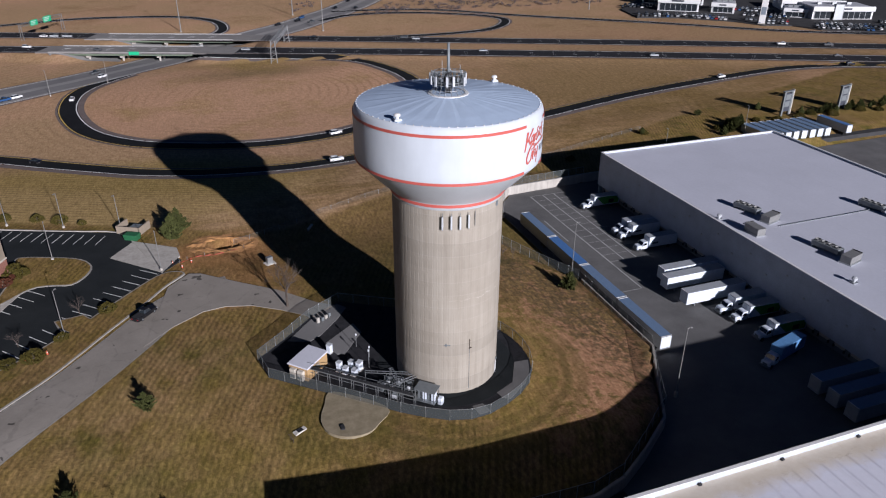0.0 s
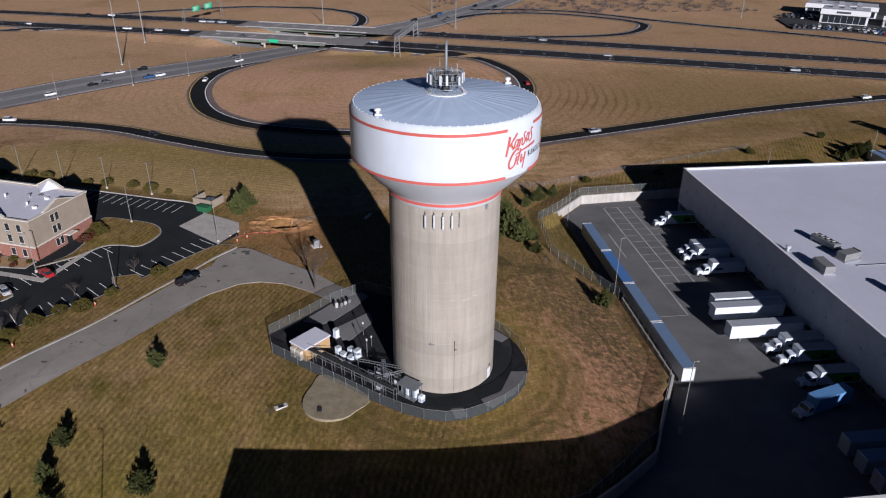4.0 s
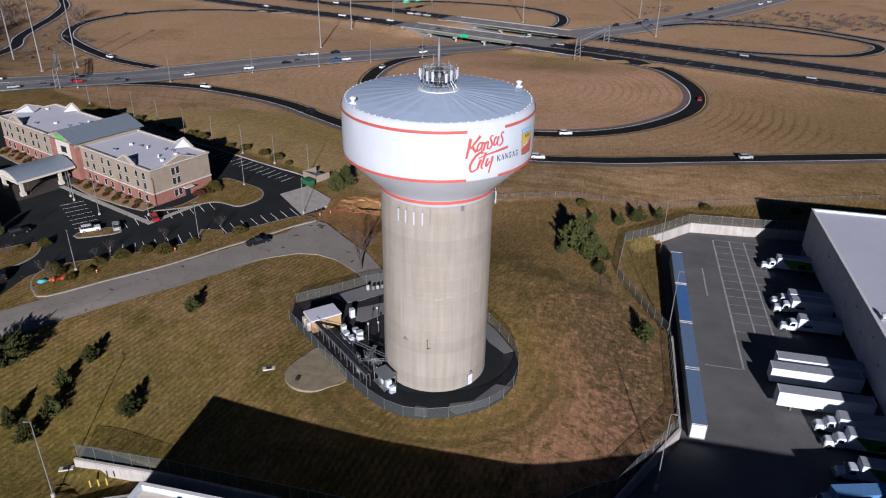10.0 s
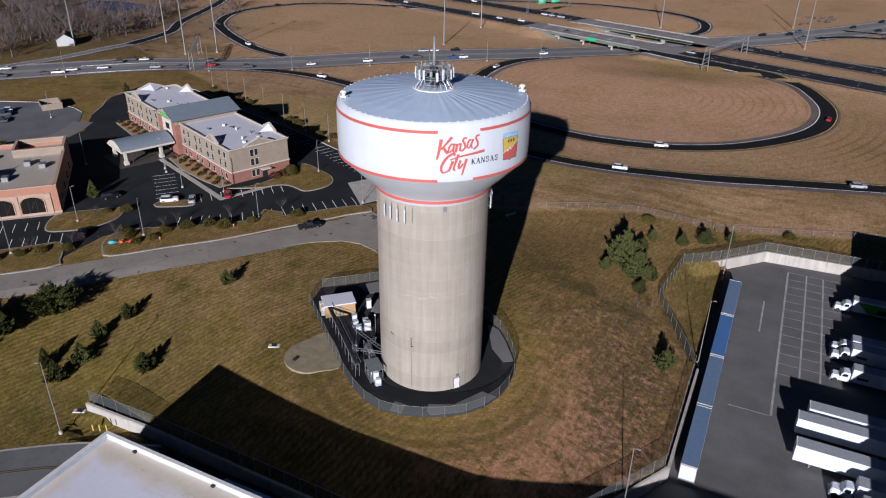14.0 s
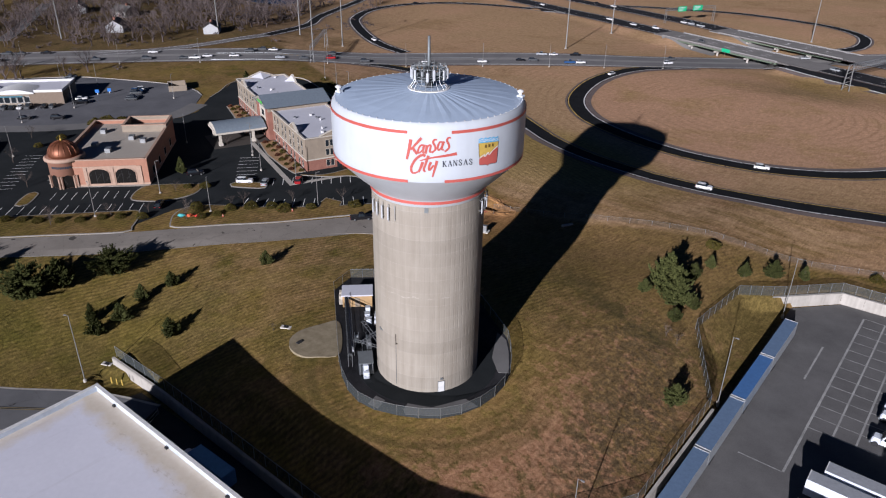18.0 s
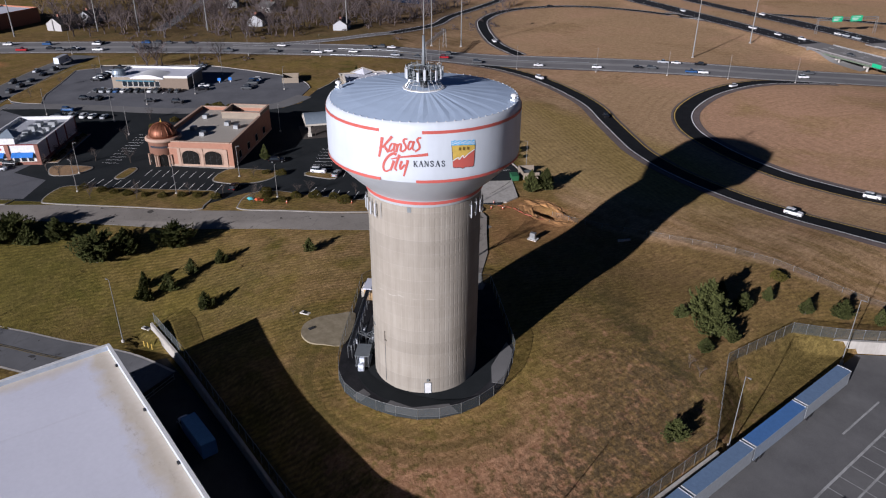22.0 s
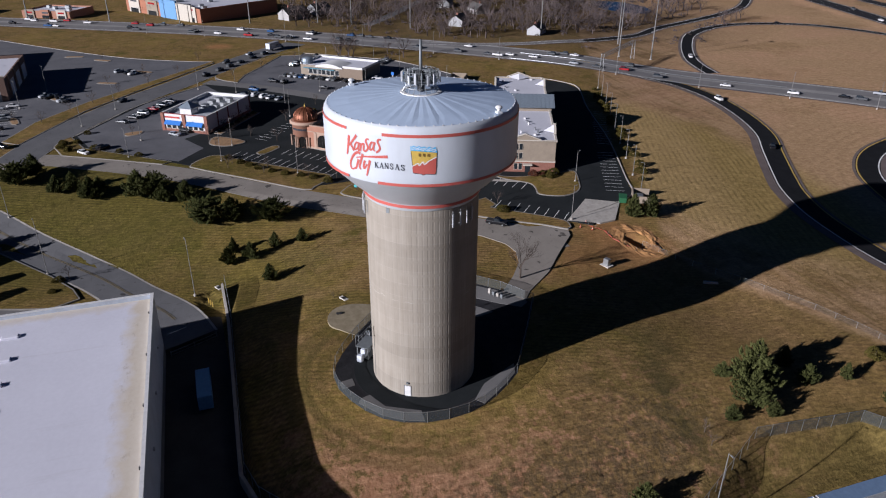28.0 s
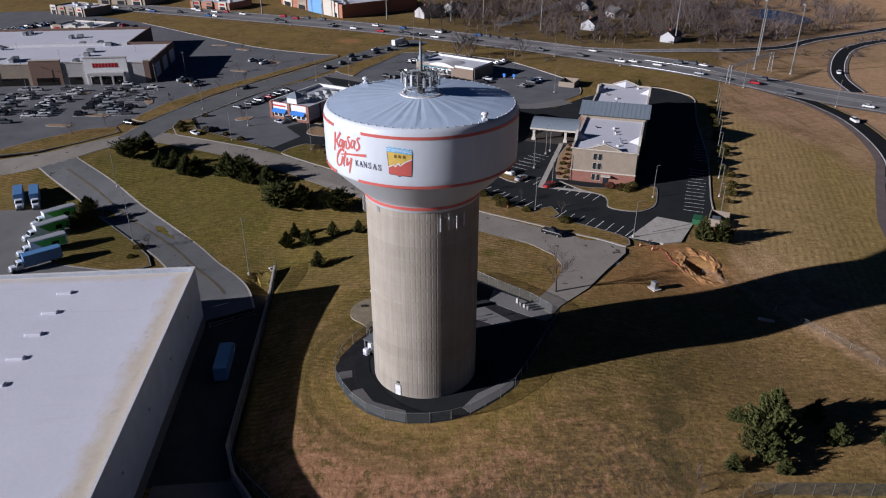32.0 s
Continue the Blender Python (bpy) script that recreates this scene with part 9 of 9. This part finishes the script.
portal = part("portal", MB().box(-3.2, 10.4, 4.2, -0.9, 26.0, 5.4, bevel=0.08), STORE_GREY, store_, "pale canopy over the doors")
for y in (10.8, 15.6, 20.6, 25.4):
    part("column", MB().box(-3.1, y - 0.35, -0.6, -2.5, y + 0.35, 4.2), STORE_GREY, portal)
for i in range(8):
    part("sign_bar", MB().box(-1.02, 13.2 + i * 1.35, 7.4, -0.9, 14.2 + i * 1.35, 9.2), CAR_PAINTS[3], store_, "dark red sign shape")
for x in (8, 22, 36.4):
    part("side_window", MB().box(x, -0.12, 0.4, x + 9, 0, 6.2), WH_WALL, store_, "blue-grey panel on the side wall")
for x in (5, 19, 33):
    part("side_pier", MB().box(x, -0.5, -0.6, x + 2, 0, 9.6), STORE_BRICK, store_)
r2 = random.Random(77)
for i in range(22):
    ux, uy = r2.uniform(6, 84), r2.uniform(26, 100)
    part("roof_unit", MB().box(ux, uy, 7.8, ux + r2.uniform(2.2, 4.2), uy + r2.uniform(1.8, 3.0), 9.4, bevel=0.08), STEEL, store_, "grey rooftop unit")
market = shop("red brick supermarket with a blue and cream front", -350, 75, 124, 84, 62, 8.6, plain("orange_brick", (0.36, 0.15, 0.09), 0.9), 4)
part("blue_front", MB().box(-1.4, 24, -0.5, 0.4, 42, 11.5), plain("pale_blue_panel", (0.13, 0.30, 0.55), 0.6), market, "tall pale blue entrance front")
part("cream_front", MB().box(-1.2, 8, -0.5, 0.4, 23.8, 10.2), CREAM, market, "cream front panel")
shop("red brick shop row beyond the road", -392, -5, 152, 34, 26, 5.5, TERRACOTTA, 3)
shop("low tan shop beyond the road", -420, -70, 160, 40, 24, 5.0, WH_WALL_TAN, 3)
shop("low shop with cream walls", -300, -66, 160, 30, 20, 5.0, CREAM, 3)
bpy.data.objects["shop.001"].location.z = 0.6
slab("rear_car_park", [(-277, -30), (-300, -12), (-322, -28), (-352, -60), (-400, -120), (-400, -160), (-277, -160)], 1.55, LOT_MID, "grey car park behind the store")
random.seed(15)
for x, y, yaw, n_ in ((-300, -100, 150, 14), (-296, -108, 150, 14), (-284, -92, 90, 8), (-328, -52, 235, 12), (-322, -120, 150, 12), (-318, -128, 150, 12), (-335, -62, 235, 10)):
    fill(x, y, yaw, n_, 2.9, 0.7, 1.58)
shop("low tan shop with brick piers behind the store", -372, -96, 148, 34, 22, 5.2, WH_WALL_TAN, 4)
DZ = -1.0
def showroom(x, y, yaw, w, d, h, label, pylon=None):
    root = thing("car_showroom", label, "showroom", local(x, y, DZ, yaw))
    part("wall", MB().box(0, 0, 0, w, d, h), WHITE, root, "white panel walls")
    part("glazing", MB().box(1.2, -0.12, 0.4, w - 1.2, 0, h * 0.62), GLASS, root, "tall glass front")
    part("fascia", MB().box(-0.5, -1.4, h * 0.68, w + 0.5, 0, h + 0.6, bevel=0.1), WHITE, root, "white fascia board")
    for i in range(int(w / 4) + 1):
        part("mullion", MB().box(1.2 + i * (w - 2.6) / int(w / 4), -0.3, 0.4, 1.4 + i * (w - 2.6) / int(w / 4), -0.12, h * 0.62), ANTENNA, root)
    part("roof", MB().box(0.4, 0.4, h, w - 0.4, d - 0.4, h + 0.15), ROOF_GREY, root)
    for i in range(3):
        part("roof_unit", MB().box(w * (0.2 + 0.25 * i), d * 0.5, h + 0.15, w * (0.2 + 0.25 * i) + 3, d * 0.5 + 2.2, h + 1.7, bevel=0.08), STEEL, root)
    part("sign_bar", MB().box(w * 0.32, -1.52, h * 0.8, w * 0.62, -1.4, h * 0.95), INK, root, "plain dark sign panel")
    if pylon:
        part("entrance_tower", MB().box(pylon, -2.2, 0, pylon + 6, 1, h + 2.2, bevel=0.1), STEEL, root, "silver entrance tower")
    return root


showroom(340.5, 468, -36, 29, 24, 8.5, "white car showroom with a tall glass front")
showroom(372, 447, -40, 16, 20, 6.5, "low white service hall of the car dealer")
showroom(408, 414, -40, 15, 18, 5.5, "low white office of the car dealer")
showroom(419, 399, -20, 42, 26, 8.0, "long white car showroom with an entrance tower", 14)
showroom(352, 505, -36, 46, 24, 7.0, "long pale car hall behind the car rows")
showroom(430, 440, -28, 44, 24, 7.0, "pale car hall behind the car rows")
pyl = thing("sign_pylon", "tall white sign pylon of a car dealer", "sign", local(371.5, 394.5, DZ, -42))
part("panel", MB().box(-2.0, -0.5, 0.6, 2.0, 0.5, 17.5, bevel=0.1), WHITE, pyl)
part("sign_bar", MB().box(-1.5, -0.6, 6, 1.5, -0.5, 11), METAL_ROOF, pyl)
part("plinth", MB().box(-2.4, -0.9, -0.3, 2.4, 0.9, 0.6), CONCRETE, pyl)
slab("showroom_car_park", [(318, 482), (309, 447), (336, 436), (362, 410), (370, 392), (388, 384), (395, 366), (424, 344), (520, 290), (640, 380), (420, 580)], DZ, ASPHALT, "grey car park with many cars", depth=3)
random.seed(8)
for line_, chance in ((((311, 449), (336, 438.5)), 0.95), (((337, 438.5), (363, 412.5)), 0.95), (((371.5, 397), (390, 386.5)), 0.95), (((396, 370), (425, 347.5)), 0.98), (((400, 375), (432, 350)), 0.9), (((409, 380), (446, 352)), 0.9),
                      (((316, 456), (338, 446)), 0.9), (((341, 446), (366, 421)), 0.9), (((374, 412), (398, 392)), 0.8), (((384, 430), (408, 404)), 0.85), (((390, 436), (412, 412)), 0.85), (((452, 372), (500, 350)), 0.9), (((440, 360), (500, 325)), 0.9),
                      (((326, 492), (345, 476)), 0.8), (((332, 498), (351, 482)), 0.8), (((384, 462), (420, 430)), 0.85), (((390, 470), (424, 442)), 0.85), (((378, 474), (402, 500)), 0.7)):
    (ax, ay), (bx, by) = line_
    n_ = int(math.dist(*line_) / 2.9)
    fill(ax, ay, math.degrees(math.atan2(by - ay, bx - ax)), n_, 2.9, chance, DZ + 0.02)
fv, ff, fm = [], [], []
for kind, col, m in FAR_CARS:
    L, W, H = {"sedan": (4.7, 0.90, 1.42), "suv": (4.8, 0.95, 1.75), "pickup": (5.7, 1.0, 1.85)}[kind]
    h, zb = L / 2, 0.92 if kind == "sedan" else 1.1
    a, b = {"sedan": (-1.75, 0.95), "suv": (-2.2, 0.95), "pickup": (-0.75, 1.25)}[kind]
    for mb, slot in ((loft([ring(-h, h, W, 0.3, 0.3), ring(-h + 0.03, h - 0.05, W, zb - 0.14, 0.3), ring(-h + 0.12, h - 0.2, W - 0.07, zb, 0.3)]), col),
                     (loft([ring(a, b, W - 0.1, zb - 0.03, 0.2), ring(a + 0.4, b - 0.65, W - 0.25, H - 0.06, 0.2)]), len(CAR_PAINTS)),
                     (loft([ring(a + 0.36, b - 0.6, W - 0.24, H - 0.06, 0.2), ring(a + 0.48, b - 0.75, W - 0.32, H, 0.2)]), col),
                     (MB().box(-h * 0.8, -W + 0.02, 0.0, -h * 0.4, W - 0.02, 0.5).box(h * 0.42, -W + 0.02, 0.0, h * 0.82, W - 0.02, 0.5), len(CAR_PAINTS) + 1)):
        n_ = len(fv)
        fv += [tuple(m @ Vector(p)) for p in mb.v]
        ff += [tuple(i + n_ for i in f) for f in mb.f]
        fm += [slot] * len(mb.f)
far_me = bpy.data.meshes.new("far_parked_cars")
far_me.from_pydata(fv, [], ff)
for paint in list(CAR_PAINTS) + [GLASS, DARK]:
    far_me.materials.append(paint)
far_me.polygons.foreach_set("material_index", fm)
tagged(new("far_parked_cars", far_me), "rows of parked cars in distant car parks", "cars", "", "stuff")
slab("trailer_park", [(186, 193.5), (190, 211), (300, 216), (300, 193.5)], -3.4, ASPHALT, "dark trailer park behind the warehouse", depth=2.5)
for i, x in enumerate((198.0, 201.7, 205.4, 209.0, 212.7, 216.6, 220.1, 223.6, 234.0)):
    place(build_trailer, ("blue" if i == 8 else "grey", 14.6), x, 208.8 - 0.1 * i, -3.4, 90)
for x, y in ((226.4, 218.5), (255.6, 218.0)):
    p = thing("sign_pylon", "dark framed sign pylon beside the trailer park", "sign", local(x, y, lie(x, y), 10))
    for k in (-2.2, 2.2):
        part("pier", MB().box(k - 0.45, -0.45, -0.5, k + 0.45, 0.45, 9.5, bevel=0.05), STEEL_DULL, p)
    part("panel", MB().box(-1.75, -0.35, 1.6, 1.75, 0.35, 9.0), INK, p, "dark blank panel")
    for k in (4.6, 7.4):
        part("sign_face", MB().box(-1.5, -0.42, k - 1.1, 1.5, -0.35, k + 1.1), STEEL_DULL, p, "dull grey sign face")
    part("pale_pier", MB().box(2.65, -0.5, -0.5, 3.15, 0.5, 10.2), CREAM, p, "pale side pier")
    part("cap", MB().box(-2.9, -0.6, 9.5, 2.9, 0.6, 9.9), STEEL_DULL, p)
POLES_ = ((-395, -30), (-372, 20), (-357, 62), (-342, 104), (-331, 145), (-318, 164), (-296, 196), (-250, 262), (-222, 297))
for off in (-1.9, 0.0, 1.9):
    wire = thing("power_line", "thin dark overhead power cable between poles", "cable", None, "power lines")
    for (ax, ay), (bx, by) in zip(POLES_, POLES_[1:]):
        za, zb = lie(ax, ay) + 23.3, lie(bx, by) + 23.3
        part("span", MB().tube([(ax + (bx - ax) * i / 8 + off * 0.8, ay + (by - ay) * i / 8 - off * 0.55, za + (zb - za) * i / 8 - 1.6 * (1 - (i / 4 - 1) ** 2)) for i in range(9)], 0.05, 3), DARK, wire)


def kerb_line(pts, z, label="pale concrete kerb beside the asphalt"):
    m = MB()
    line = spline(pts, 3.0)
    ribbon(m, line, -0.16, 0.16, 0.15, lambda x, y: z, 1)
    for o in (-0.16, 0.16):
        n0 = len(m.v)
        q = []
        for i, p in enumerate(line):
            d = (line[min(i + 1, len(line) - 1)] - line[max(i - 1, 0)]).normalized()
            q.append((p.x + d.y * o, p.y - d.x * o))
        m.put([(x, y, z + 0.15) for x, y in q] + [(x, y, z - 0.2) for x, y in q], [(i, i + 1, len(q) + i + 1, len(q) + i) for i in range(len(q) - 1)])
    return setting("kerb", m, CONCRETE, label, "kerb")


kerb_line([(-13.5, 163), (-16.5, 172.5), (-21.5, 182.2), (-33.7, 187.3), (-67, 200.8), (-105, 213.3), (-133, 224.3), (-143, 223.4), (-154.3, 215), (-153.8, 200), (-146.3, 189), (-141, 180.3)], 1.58)
kerb_line([(-241, 122), (-231, 136), (-212, 160), (-200, 168), (-172, 181), (-157, 183), (-146, 180)], 1.62)
kerb_line([(-233.8, 76.7), (-238.6, 63.8), (-257.6, 33.3), (-291.5, -1.7), (-345, -52)], 1.6)
kerb_line([(-190, 74), (-163, 47.2), (-139, 33.2), (-127, 26.5)], 1.6)
pond = setting("pond", MB().lathe([(24, -0.2), (24, 0.0), (0.1, 0.02)], 40, Matrix.Translation((-350, 376, lie(-350, 376) + 0.35)) @ Matrix.Diagonal((1.3, 0.7, 1, 1))), WATER, "dark blue still pond", "water")
